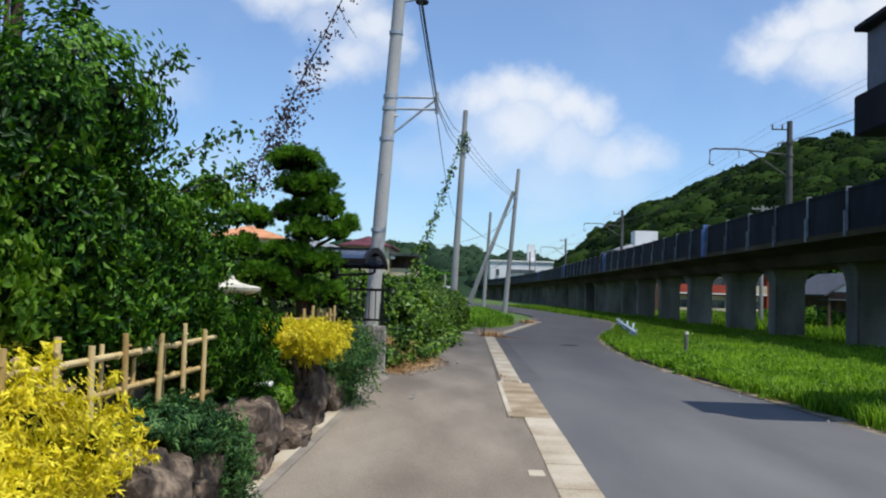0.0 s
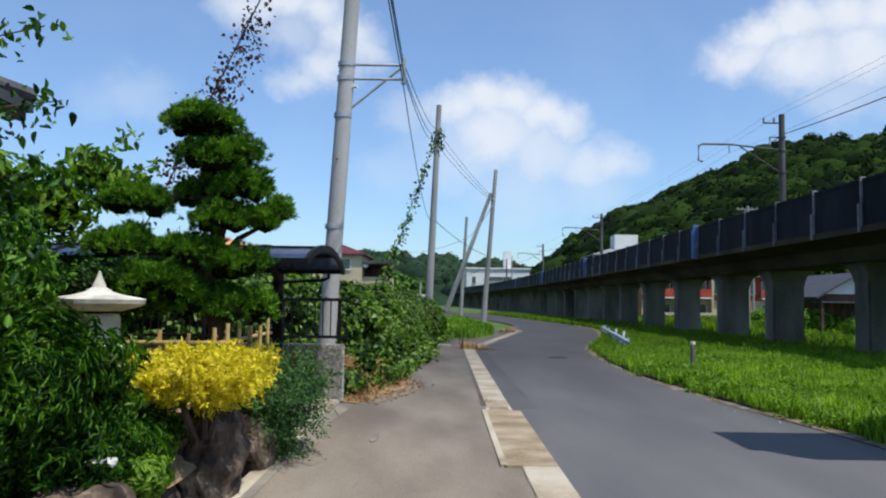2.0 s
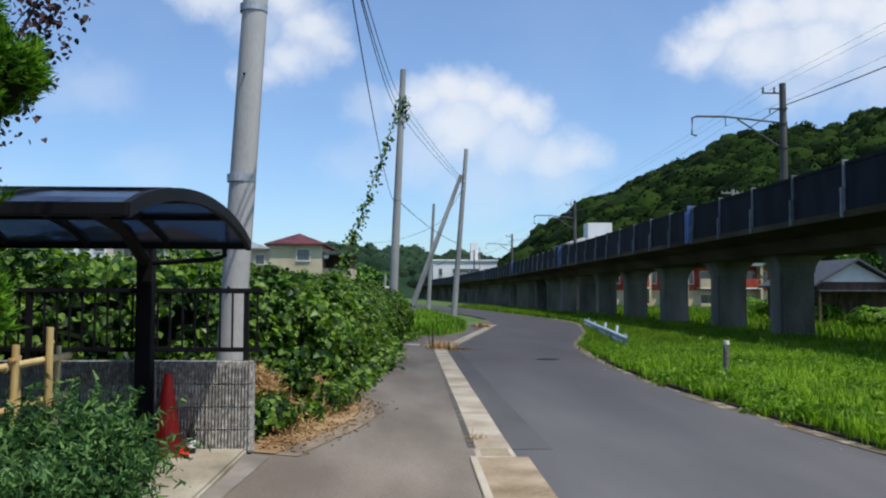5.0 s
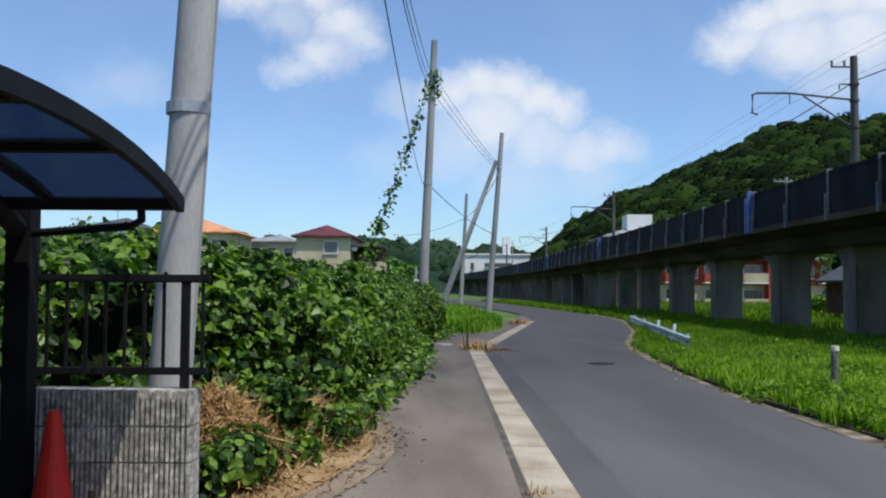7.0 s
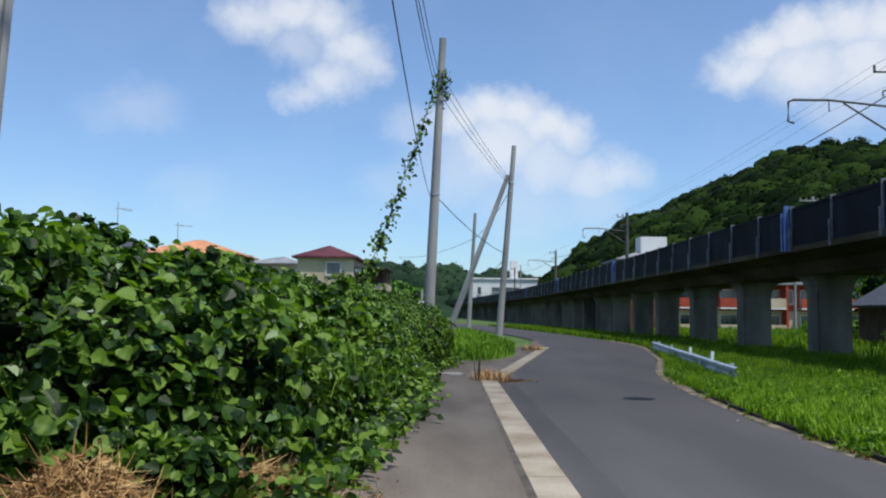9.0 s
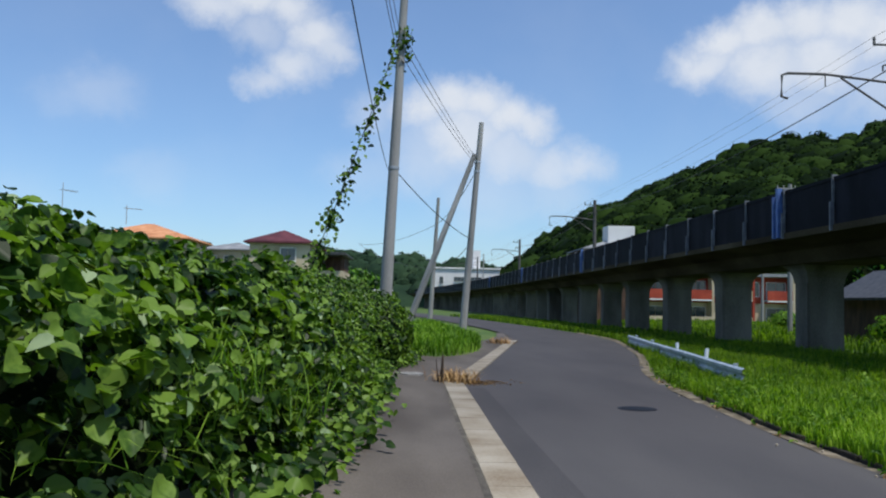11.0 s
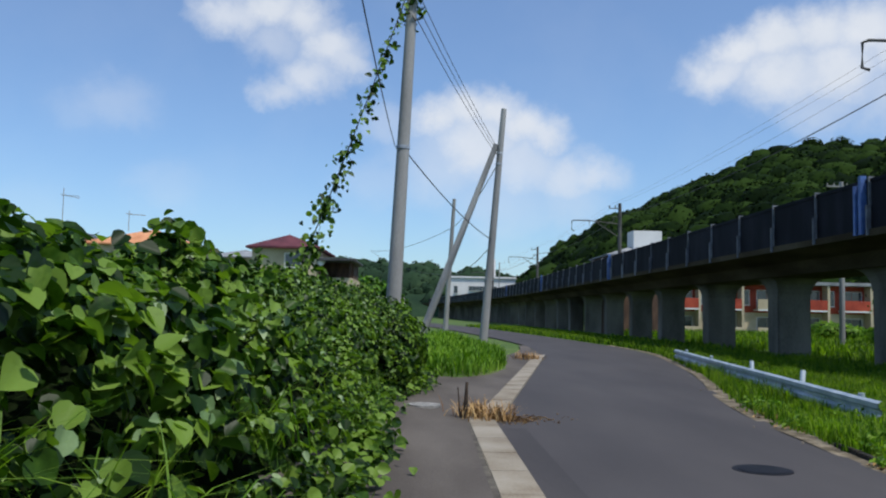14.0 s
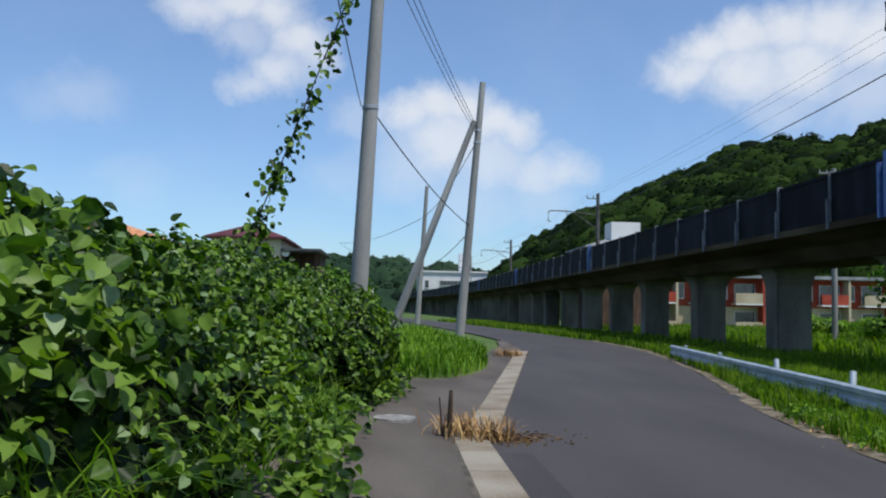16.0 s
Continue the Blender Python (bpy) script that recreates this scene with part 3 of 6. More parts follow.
def lumps(spec, n, seed, rough=0.25):
    """Points and outward normals over ellipsoids (cx, cy, cz, rx, ry, rz), shared out by their surface, with a ragged skin."""
    rg = np.random.RandomState(seed)
    w = np.array([(s[3] * s[4] + s[4] * s[5] + s[3] * s[5]) for s in spec])
    cnt = np.maximum(8, (n * w / w.sum()).astype(int))
    P, D = [], []
    for s, c in zip(spec, cnt):
        d = rg.normal(0, 1, (c, 3))
        d /= np.linalg.norm(d, axis=1)[:, None]
        lump = np.array([noise.noise(Vector(v * 2.6 + np.array(s[:3]) * 3.1)) for v in d])
        r = (1 + rough * lump * 1.6) * (1 - np.abs(rg.normal(0, 0.13, c)))
        P.append(np.array(s[:3]) + d * r[:, None] * np.array(s[3:]))
        q = d / np.array(s[3:])
        D.append(q / np.linalg.norm(q, axis=1)[:, None])
    return np.concatenate(P), np.concatenate(D)


# lumpy dark blobs: inner shade painted under a skin of leaves
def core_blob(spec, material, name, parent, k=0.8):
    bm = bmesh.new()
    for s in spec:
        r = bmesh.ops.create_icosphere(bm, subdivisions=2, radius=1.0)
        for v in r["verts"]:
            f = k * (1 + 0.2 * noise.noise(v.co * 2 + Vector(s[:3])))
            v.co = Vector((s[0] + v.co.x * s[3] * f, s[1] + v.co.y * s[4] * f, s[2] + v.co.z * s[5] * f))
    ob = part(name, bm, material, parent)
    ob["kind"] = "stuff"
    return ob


def shrub(name, label, category, spec, n, size, material, seed, aspect=0.6, shape="leaf", base=None, jitter=0.6, droop=0.2, stems=True, rough=0.25, sprays=0, reach=0.16, rise=0.35):
    """A bush: near-black core painted as its inner shade, short stems from its foot, and a skin of leaves."""
    cx, cy = np.mean([s[0] for s in spec]), np.mean([s[1] for s in spec])
    z0 = min(s[2] - s[5] for s in spec) if base is None else base
    t = thing(name, label, category, at=(cx, cy, z0))
    loc = [(s[0] - cx, s[1] - cy, s[2] - z0, s[3], s[4], s[5]) for s in spec]
    core_blob(loc, LEAFCORE, "shade_core", t, 0.72)
    if stems:
        for s in loc:
            part("stem", path_tube(bmesh.new(), [(s[0] * 0.3, s[1] * 0.3, -0.05), (s[0] * 0.7, s[1] * 0.7, s[2] * 0.5), (s[0], s[1], s[2])], 0.03, 0.012, 6), BARK, t)
    P, D = lumps(loc, n, seed, rough)
    rg = np.random.RandomState(seed + 7)
    if sprays:               # feathery shoots standing out of the skin
        pick = rg.choice(len(P), sprays)
        dirs = D[pick] + rg.normal(0, 0.35, (sprays, 3)) + np.array([0, 0, rise])
        dirs /= np.linalg.norm(dirs, axis=1)[:, None]
        u = np.tile(np.linspace(0.0, 1.0, 26), sprays)[:, None]
        ln = np.repeat(reach * rg.uniform(0.4, 1.3, sprays), 26)[:, None]
        w = np.repeat(dirs, 26, 0)
        Q = np.repeat(P[pick], 26, 0) + w * u * ln - np.array([0, 0, 0.25]) * (u ** 2) * ln + rg.normal(0, 0.012, (len(u), 3)) * (1.2 - u)
        P, D = np.concatenate([P, Q]), np.concatenate([D, np.cross(w, rg.normal(0, 1, w.shape))])
    me = leaf_cloud("foliage", P, D, size * rg.uniform(0.6, 1.4, len(P)), material, aspect, jitter, droop, seed, shape)
    fo = shared("foliage", me, t)
    fo["kind"] = "stuff"
    return t


# ---------------------------------------------------------------- garden bed with rocks
BEDZ = 0.72


def build_bed():
    vs, fs = [], []
    xs, ys = np.linspace(-14, -1.62, 30), np.linspace(-6, 11.5, 60)
    for y in ys:
        for x in xs:
            vs.append((x, y, BEDZ + 0.06 * noise.noise((x * 1.3, y * 1.3, 0)) - (0.25 if x > -1.7 else 0)))
    n = len(xs)
    for j in range(len(ys) - 1):
        for i in range(n - 1):
            fs.append((j * n + i, j * n + i + 1, (j + 1) * n + i + 1, (j + 1) * n + i))
    tagged(new("garden_soil", mesh_from("garden_soil", vs, fs, DIRT, True)), "raised bed of dry brown garden soil", "soil", kind="structure")


build_bed()


def build_rock(cx, cy, cz, rx, ry, rz, seed, label, shade=ROCK):
    bm = bmesh.new()
    bmesh.ops.create_icosphere(bm, subdivisions=4, radius=1.0)
    o = Vector((seed * 3.7, seed * 1.9, seed * 5.3))
    for v in bm.verts:
        c = v.co.copy()
        cell = noise.voronoi(c * 1.5 + o)[0]
        k = 0.20 * noise.noise(c * 1.1 + o) + 0.30 * (cell[1] - cell[0]) - 0.12 + 0.10 * noise.noise(c * 3.1 + o) + 0.05 * noise.noise(c * 7.5 + o)
        # broken flat faces
        flat = max(abs(c.x), abs(c.y), abs(c.z))
        v.co = c * (0.62 + 0.38 / flat * 0.8) * (1 + k)
        v.co = Vector((v.co.x * rx, v.co.y * ry, max(v.co.z * rz, -rz * 0.9)))
    ob = part("rock", bm, shade)
    ob.location = (cx, cy, cz)
    tagged(ob, label, "rock", "rocks edging the bed")
    return ob


ROCKS = [(-1.85, 3.0, 0.38, 0.38, 0.62, 0.42), (-1.68, 4.35, 0.36, 0.32, 0.60, 0.42), (-1.72, 5.35, 0.36, 0.30, 0.48, 0.36),
         (-1.70, 6.55, 0.42, 0.30, 0.66, 0.38), (-1.58, 7.75, 0.22, 0.22, 0.52, 0.16), (-1.85, 7.75, 0.40, 0.25, 0.55, 0.30), (-1.72, 8.95, 0.46, 0.30, 0.68, 0.42),
         (-1.66, 10.15, 0.36, 0.26, 0.55, 0.36), (-1.70, 11.2, 0.34, 0.26, 0.5, 0.32), (-2.0, 1.5, 0.38, 0.4, 0.8, 0.4), (-2.0, 0.0, 0.38, 0.4, 0.8, 0.4)]
for i, r in enumerate(ROCKS):
    build_rock(*r, i + 1, "low flat-topped brown boulder edging the raised bed" if r[5] < 0.2 else "weathered brown boulder edging the raised garden bed")
edge = bmesh.new()
box(edge, (-1.56, -6, -0.05), (-1.40, 14.3, 0.195), 0.015)
tagged(part("bed_edging", edge, KERBCON), "dusty pale concrete strip at the foot of the rocks", "kerb", kind="structure")

# golden and dark shrubs
shrub("golden_shrub", "bright golden-yellow dwarf cypress spilling over boulders", "shrub", [(-1.92, 3.3, 0.92, 0.38, 0.45, 0.34), (-1.80, 3.75, 0.78, 0.30, 0.38, 0.24), (-2.0, 2.8, 0.92, 0.4, 0.6, 0.42), (-1.70, 3.05, 0.68, 0.28, 0.45, 0.28)], 30000, 0.034, GOLD, 11, 0.4, "blade", base=0.55, jitter=0.9, rough=0.5, sprays=900, reach=0.11)
shrub("golden_shrub", "bright golden-yellow dwarf cypress above a brown boulder", "shrub", [(-1.66, 8.0, 1.12, 0.22, 0.30, 0.10), (-1.60, 8.45, 1.10, 0.30, 0.42, 0.14), (-1.57, 8.9, 1.06, 0.28, 0.36, 0.13), (-1.50, 8.55, 1.02, 0.18, 0.32, 0.08)], 24000, 0.030, GOLD, 12, 0.4, "blade", base=0.7, jitter=0.9, rough=0.6, sprays=1100, reach=0.09)
shrub("creeping_juniper", "dark blue-green creeping juniper draped over a boulder", "juniper", [(-1.76, 4.85, 0.82, 0.26, 0.42, 0.09), (-1.58, 5.2, 0.70, 0.18, 0.36, 0.12), (-1.46, 5.5, 0.46, 0.10, 0.26, 0.26)], 11000, 0.032, JUNIPER, 13, 0.35, "blade", base=0.5, jitter=0.9, droop=0.3, rough=0.5, sprays=200, reach=0.10, rise=0.15)
shrub("creeping_juniper", "blue-green creeping juniper hanging to the pavement edge", "juniper", [(-1.62, 10.6, 0.88, 0.34, 0.46, 0.09), (-1.40, 10.8, 0.80, 0.26, 0.34, 0.07), (-1.48, 10.4, 0.50, 0.15, 0.34, 0.26), (-1.54, 10.0, 0.74, 0.26, 0.4, 0.10), (-1.30, 10.5, 0.74, 0.16, 0.3, 0.05)], 13000, 0.034, JUNIPER, 14, 0.35, "blade", base=0.2, jitter=0.9, droop=0.2, rough=0.6, sprays=760, reach=0.30, rise=0.05)
shrub("feathery_shrub", "dark green feathery-leaved shrub behind the boulders", "shrub", [(-2.0, 6.75, 1.08, 0.36, 0.42, 0.38), (-1.92, 7.2, 1.05, 0.28, 0.34, 0.36), (-2.1, 6.3, 1.1, 0.35, 0.4, 0.3), (-1.78, 6.9, 0.84, 0.22, 0.4, 0.18)], 18000, 0.06, LEAFDARK, 15, 0.16, base=0.68, jitter=0.8, droop=0.15, rough=0.5)
shrub("fern_clump", "low dark green ferny clump between boulders below the golden shrub", "fern", [(-1.82, 7.6, 0.74, 0.24, 0.36, 0.14), (-1.95, 8.1, 0.78, 0.3, 0.4, 0.16), (-2.2, 7.7, 0.8, 0.3, 0.4, 0.14)], 7000, 0.06, LEAFDARK, 17, 0.16, base=0.6, jitter=0.8, droop=0.15, rough=0.5)
shrub("ground_cover", "small yellow-green bedding plant between two boulders", "plant", [(-1.60, 7.35, 0.62, 0.13, 0.2, 0.12)], 1200, 0.04, LEAFLIGHT, 16, 0.5, base=0.45)


def small_tree(name, label, foot, spec, n, size, material, seed, aspect=0.5, shoots=()):
    t = thing(name, label, "tree", at=foot)
    f = Vector(foot)
    loc = [(s[0] - f.x, s[1] - f.y, s[2] - f.z, s[3], s[4], s[5]) for s in spec]
    bm = bmesh.new()
    top = max(s[2] for s in loc)
    cxs, cys = np.mean([s[0] for s in loc]), np.mean([s[1] for s in loc])
    path_tube(bm, [(0, 0, -0.1), (cxs * 0.3, cys * 0.3, top * 0.35), (cxs * 0.8, cys * 0.8, top * 0.7), (cxs, cys, top)], 0.08, 0.03, 8)
    part("trunk", bm, BARK, t)
    for s in loc:
        part("limb", path_tube(bmesh.new(), [(cxs * 0.4, cys * 0.4, top * 0.4), ((s[0] + cxs) / 2, (s[1] + cys) / 2, s[2] * 0.8), (s[0], s[1], s[2])], 0.035, 0.012, 6), BARK, t)
    # dark core for the shade within the crown
    core_blob(loc, LEAFCORE, "shade_core", t, 0.62)
    P, D = lumps(loc, n, seed, 0.4)
    rgn = np.random.RandomState(seed)
    for a, b, m in shoots:
        m = int(m * 2.2)
        a, b = np.array(a) - np.array(foot), np.array(b) - np.array(foot)
        u = rgn.uniform(0, 1, m)[:, None]
        P = np.concatenate([P, a + (b - a) * u + rgn.normal(0, 0.05, (m, 3))])
        D = np.concatenate([D, rgn.normal(0, 1, (m, 3))])
    me = leaf_cloud("crown", P, D, size * rgn.uniform(0.6, 1.4, len(P)), material, aspect, 0.7, 0.25, seed)
    cr = shared("crown", me, t)
    cr["kind"] = "stuff"
    if shoots:
        for a, b, m in shoots:
            bm = path_tube(bmesh.new(), [Vector(a) - f, (Vector(a) + Vector(b)) / 2 - f + Vector((0, 0, 0.04)), Vector(b) - f], 0.006, 0.003, 5)
            part("shoot", bm, BARK, t)
    return t


small_tree("garden_tree", "dense glossy dark green garden tree with straggling shoots", (-2.4, 5.4, 0.7),
           [(-2.36, 4.95, 2.59, 0.47, 0.60, 0.53), (-2.36, 5.25, 1.95, 0.50, 0.70, 0.50), (-2.24, 5.93, 1.73, 0.47, 0.77, 0.52), (-2.28, 4.73, 1.77, 0.43, 0.77, 0.69), (-2.49, 4.56, 2.37, 0.52, 0.60, 0.52), (-2.19, 5.07, 1.39, 0.39, 0.69, 0.34), (-2.45, 5.7, 1.85, 0.39, 0.52, 0.34), (-2.75, 7.3, 1.7, 0.45, 0.6, 0.5), (-2.9, 8.0, 1.5, 0.45, 0.6, 0.6)],
           46000, 0.052, LEAFDARK, 21, 0.5, shoots=[((-2.25, 5.3, 2.7), (-1.95, 5.7, 3.2), 60), ((-2.15, 5.8, 2.35), (-1.72, 6.3, 2.75), 60), ((-2.15, 6.0, 2.2), (-1.68, 6.4, 2.45), 70), ((-2.35, 4.8, 2.95), (-2.37, 5.0, 3.3), 50), ((-2.1, 6.2, 1.95), (-1.8, 6.7, 2.2), 70)])
small_tree("garden_tree", "light green leafy garden tree close to the path", (-2.55, 3.6, 0.7),
           [(-2.45, 3.5, 1.8, 0.4, 0.6, 0.5), (-2.3, 3.9, 1.55, 0.32, 0.5, 0.35), (-2.5, 3.2, 2.2, 0.4, 0.5, 0.4), (-2.6, 2.4, 1.8, 0.5, 0.8, 0.8)], 13000, 0.058, LEAFLIGHT, 22, 0.55, shoots=[((-2.35, 3.9, 1.7), (-2.1, 4.3, 2.35), 60)])
small_tree("garden_tree", "slender tree with sparse fresh green leaves beyond the lantern", (-4.0, 9.6, 0.7),
           [(-3.9, 9.8, 2.55, 0.5, 0.6, 0.28), (-3.5, 10.2, 2.35, 0.4, 0.5, 0.25), (-4.2, 9.4, 2.2, 0.5, 0.6, 0.4), (-3.3, 10.6, 2.75, 0.3, 0.35, 0.22), (-3.9, 9.5, 1.6, 0.5, 0.7, 0.5)], 5000, 0.085, LEAFLIGHT, 23, 0.5,
           shoots=[((-3.5, 10.2, 2.4), (-2.9, 10.6, 3.15), 40), ((-3.2, 10.5, 2.6), (-2.8, 11.0, 2.9), 40)])
shrub("clipped_shrub", "round clipped dark green shrub behind the stone lantern", "shrub", [(-2.7, 10.6, 1.75, 0.42, 0.42, 0.32), (-3.3, 10.4, 1.5, 0.5, 0.5, 0.5)], 6000, 0.045, LEAFDARK, 24, 0.5, base=0.7)
shrub("garden_hedge", "light green leafy hedge at the back of the garden", "hedge", [(-4.8, 11.0, 1.35, 0.8, 0.4, 0.6), (-6.2, 10.8, 1.4, 0.9, 0.4, 0.6), (-3.7, 11.1, 1.25, 0.6, 0.3, 0.5)], 6000, 0.08, LEAFLIGHT, 25, 0.55, base=0.6)

# ---------------------------------------------------------------- cloud-pruned pine


def needles(name, pos, tip, length, width, material, rg):
    """Thin pointed blades from pos along tip."""
    n = len(pos)
    side = np.cross(tip, rg.normal(0, 1, (n, 3)))
    side *= (width / (np.linalg.norm(side, axis=1) + 1e-9))[:, None]
    end = pos + tip * length[:, None]
    V = np.stack([pos - side * 0.7, pos + side * 0.7, (pos + end) / 2 + side, end, (pos + end) / 2 - side], 1).reshape(-1, 3)
    me = bpy.data.meshes.new(name)
    me.vertices.add(len(V))
    me.vertices.foreach_set("co", V.astype(np.float32).ravel())
    me.loops.add(n * 5)
    me.loops.foreach_set("vertex_index", np.arange(n * 5, dtype=np.int32))
    me.polygons.add(n)
    me.polygons.foreach_set("loop_start", (np.arange(n) * 5).astype(np.int32))
    me.update(calc_edges=True)
    me.materials.append(material)
    return me


def build_pine():
    foot = Vector((-1.95, 10.0, 0.6))
    t = thing("pine_tree", "cloud-pruned dark green garden pine with layered pads", "tree", at=foot)
    # pads: x, y, z, half width, half depth, half height
    pads = [(-2.05, 9.8, 3.06, 0.34, 0.36, 0.15), (-1.90, 9.85, 2.80, 0.38, 0.4, 0.17), (-1.72, 9.9, 2.56, 0.28, 0.34, 0.14), (-1.50, 9.95, 2.30, 0.22, 0.24, 0.12),
            (-2.55, 9.7, 2.40, 0.31, 0.30, 0.15), (-1.86, 9.85, 2.25, 0.28, 0.36, 0.13), (-2.36, 9.65, 1.72, 0.32, 0.34, 0.18),
            (-1.76, 9.9, 1.88, 0.30, 0.36, 0.16), (-2.64, 9.6, 2.02, 0.28, 0.28, 0.15), (-1.70, 9.95, 1.56, 0.27, 0.36, 0.17), (-2.04, 9.9, 1.60, 0.32, 0.34, 0.17), (-2.10, 9.8, 1.98, 0.30, 0.3, 0.15),
            (-2.14, 9.95, 2.48, 0.17, 0.22, 0.10)]
    bm = bmesh.new()
    path_tube(bm, [Vector(p) - foot for p in ((-1.95, 10.0, 0.5), (-1.88, 9.98, 1.2), (-2.0, 9.92, 1.8), (-1.86, 9.9, 2.4), (-1.95, 9.88, 2.8), (-2.0, 9.85, 3.05))], 0.11, 0.035, 10)
    part("trunk", bm, BARK, t)
    axis = [Vector((-1.88, 9.98, 1.2)), Vector((-2.0, 9.92, 1.8)), Vector((-1.86, 9.9, 2.4)), Vector((-1.95, 9.88, 2.8))]
    for k, p in enumerate(pads):
        c = Vector(p[:3]) - foot
        a = min(axis, key=lambda q: abs(q.z - (p[2] - 0.2))) - foot
        bm = path_tube(bmesh.new(), [a, a.lerp(c, 0.5) + Vector((0, 0, 0.05)), c - Vector((0, 0, p[5] * 0.5))], 0.035, 0.015, 6)
        part("branch", bm, BARK, t)
        rk = random.Random(200 + k)
        loc = [(c.x, c.y, c.z, p[3] * 0.85, p[4] * 0.85, p[5] * 0.62)]
        for q in range(7):
            an = q * 0.9 + rk.uniform(0, 0.7)
            loc.append((c.x + math.cos(an) * p[3] * 0.5, c.y + math.sin(an) * p[4] * 0.5, c.z + rk.uniform(-0.07, 0.07), p[3] * rk.uniform(0.35, 0.55), p[4] * rk.uniform(0.35, 0.55), p[5] * rk.uniform(0.55, 0.9)))
        # tufts: short fans of needles that point up and out from the skin of the pad
        P, D = lumps(loc, int(3400 * p[3]), 40 + k, 0.4)
        up = D[:, 2] > -0.55
        P, D = P[up], D[up] + np.array([0, 0, 0.45])
        rg = np.random.RandomState(60 + k)
        m = 20
        tip = D / np.linalg.norm(D, axis=1)[:, None]
        tip = np.repeat(tip, m, 0) + rg.normal(0, 0.48, (len(P) * m, 3))
        tip /= np.linalg.norm(tip, axis=1)[:, None]
        me = needles("needle_pad", np.repeat(P, m, 0) + rg.normal(0, 0.008, (len(P) * m, 3)), tip, 0.046 * rg.uniform(0.6, 1.25, len(P) * m), 0.0036, PINE, rg)
        ob = shared("needle_pad", me, t)
        ob["kind"] = "stuff"
        # shade inside the pad, as dark blobs set slightly low
        core_blob([(q[0], q[1], q[2] - 0.03, q[3], q[4], q[5]) for q in loc], LEAFCORE, "pad_shade_core", t, 0.60)
    return t


build_pine()

# ---------------------------------------------------------------- stone lantern


def lathe(bm, prof, n=16, square=False):
    rings = []
    for r, z in prof:
        rings.append([bm.verts.new((r * math.cos(2 * math.pi * (i + 0.5) / n), r * math.sin(2 * math.pi * (i + 0.5) / n), z)) for i in range(n)])
    for a, b in zip(rings, rings[1:]):
        for i in range(n):
            bm.faces.new((a[i], a[(i + 1) % n], b[(i + 1) % n], b[i]))
    bm.faces.new(rings[0][::-1])
    bm.faces.new(rings[-1])
    return bm


lan = thing("stone_lantern", "pale granite garden lantern with a wide cap", "stone lantern", at=(-2.48, 8.85, 0.66))
part("base", lathe(bmesh.new(), [(0.24, 0), (0.26, 0.08), (0.2, 0.14), (0.13, 0.18)], 12), STONE_PALE, lan)
part("shaft", lathe(bmesh.new(), [(0.11, 0.17), (0.10, 0.35), (0.12, 0.48), (0.2, 0.54), (0.22, 0.58), (0.17, 0.6)], 12), STONE_PALE, lan)
part("fire_box", lathe(bmesh.new(), [(0.15, 0.59), (0.155, 0.62), (0.155, 0.78), (0.14, 0.81)], 6), STONE_PALE, lan)
part("cap", lathe(bmesh.new(), [(0.16, 0.83), (0.29, 0.865), (0.318, 0.885), (0.325, 0.915), (0.30, 0.925), (0.18, 0.945), (0.11, 0.965), (0.09, 0.97)], 24), STONE_PALE, lan)
part("finial", lathe(bmesh.new(), [(0.10, 0.965), (0.085, 0.98), (0.05, 1.0), (0.04, 1.03), (0.022, 1.07), (0.006, 1.12)], 12), STONE_PALE, lan)

# ---------------------------------------------------------------- bamboo fences


def bamboo_fence(label, x, y0, y1, z0, z1, rails, step, seed, turn=0.0):
    f = thing("bamboo_fence", label, "fence", "bamboo fences", at=(x, y0, z0))
    f.rotation_euler[2] = radians(turn)
    rg = random.Random(seed)
    y, k = 0.0, 0
    while y <= y1 - y0 + 0.01:
        big = k % 2 == 0
        h = (z1 - z0) * rg.uniform(0.93, 1.04) + (0.02 if big else -0.04)
        dx = 0.03 if big else -0.03
        bm = tubem((dx, y, -0.05), (dx + rg.uniform(-0.012, 0.012), y + rg.uniform(-0.02, 0.02), h), 0.017 if big else 0.013, n=10)
        for q in (0.3, 0.62, 0.9):
            tube(bm, (dx, y, h * q - 0.006), (dx, y, h * q + 0.006), 0.0195 if big else 0.0155, n=10)
        part("cane_post", bm, BAMBOO, f)
        y += step * rg.uniform(0.85, 1.15)
        k += 1
    for z in rails:
        bm = tubem((0, -0.12, z - z0), (0, y1 - y0 + 0.1, z - z0 + rg.uniform(-0.01, 0.01)), 0.017, n=10)
        for q in range(1, int((y1 - y0) / 0.3)):
            tube(bm, (0, q * 0.3 - 0.006, z - z0), (0, q * 0.3 + 0.006, z - z0), 0.02, n=10)
        part("cane_rail", bm, BAMBOO, f)
    return f


bamboo_fence("low lattice fence of tied yellow bamboo canes on bare soil", -1.84, 3.3, 6.15, 0.68, 1.30, (0.82, 1.02, 1.20), 0.21, 5)
bamboo_fence("low lattice fence of pale bamboo canes below a pine", -1.76, 9.55, 11.35, 0.7, 1.36, (0.88, 1.05, 1.24), 0.2, 6)
bamboo_fence("low lattice fence of pale bamboo canes behind a golden shrub", -1.80, 9.45, 11.35, 0.7, 1.36, (0.88, 1.05, 1.24), 0.24, 7, 93)
nozzle = bmesh.new()
box(nozzle, (-0.03, -0.06, 0.0), (0.03, 0.06, 0.03), 0.012)
box(nozzle, (-0.02, -0.09, 0.0), (0.015, -0.03, 0.045), 0.01)
for v in nozzle.verts:
    v.co += Vector((noise.noise(v.co * 40), noise.noise(v.co * 37 + Vector((5, 0, 0))), 0.4 * noise.noise(v.co * 31))) * 0.016
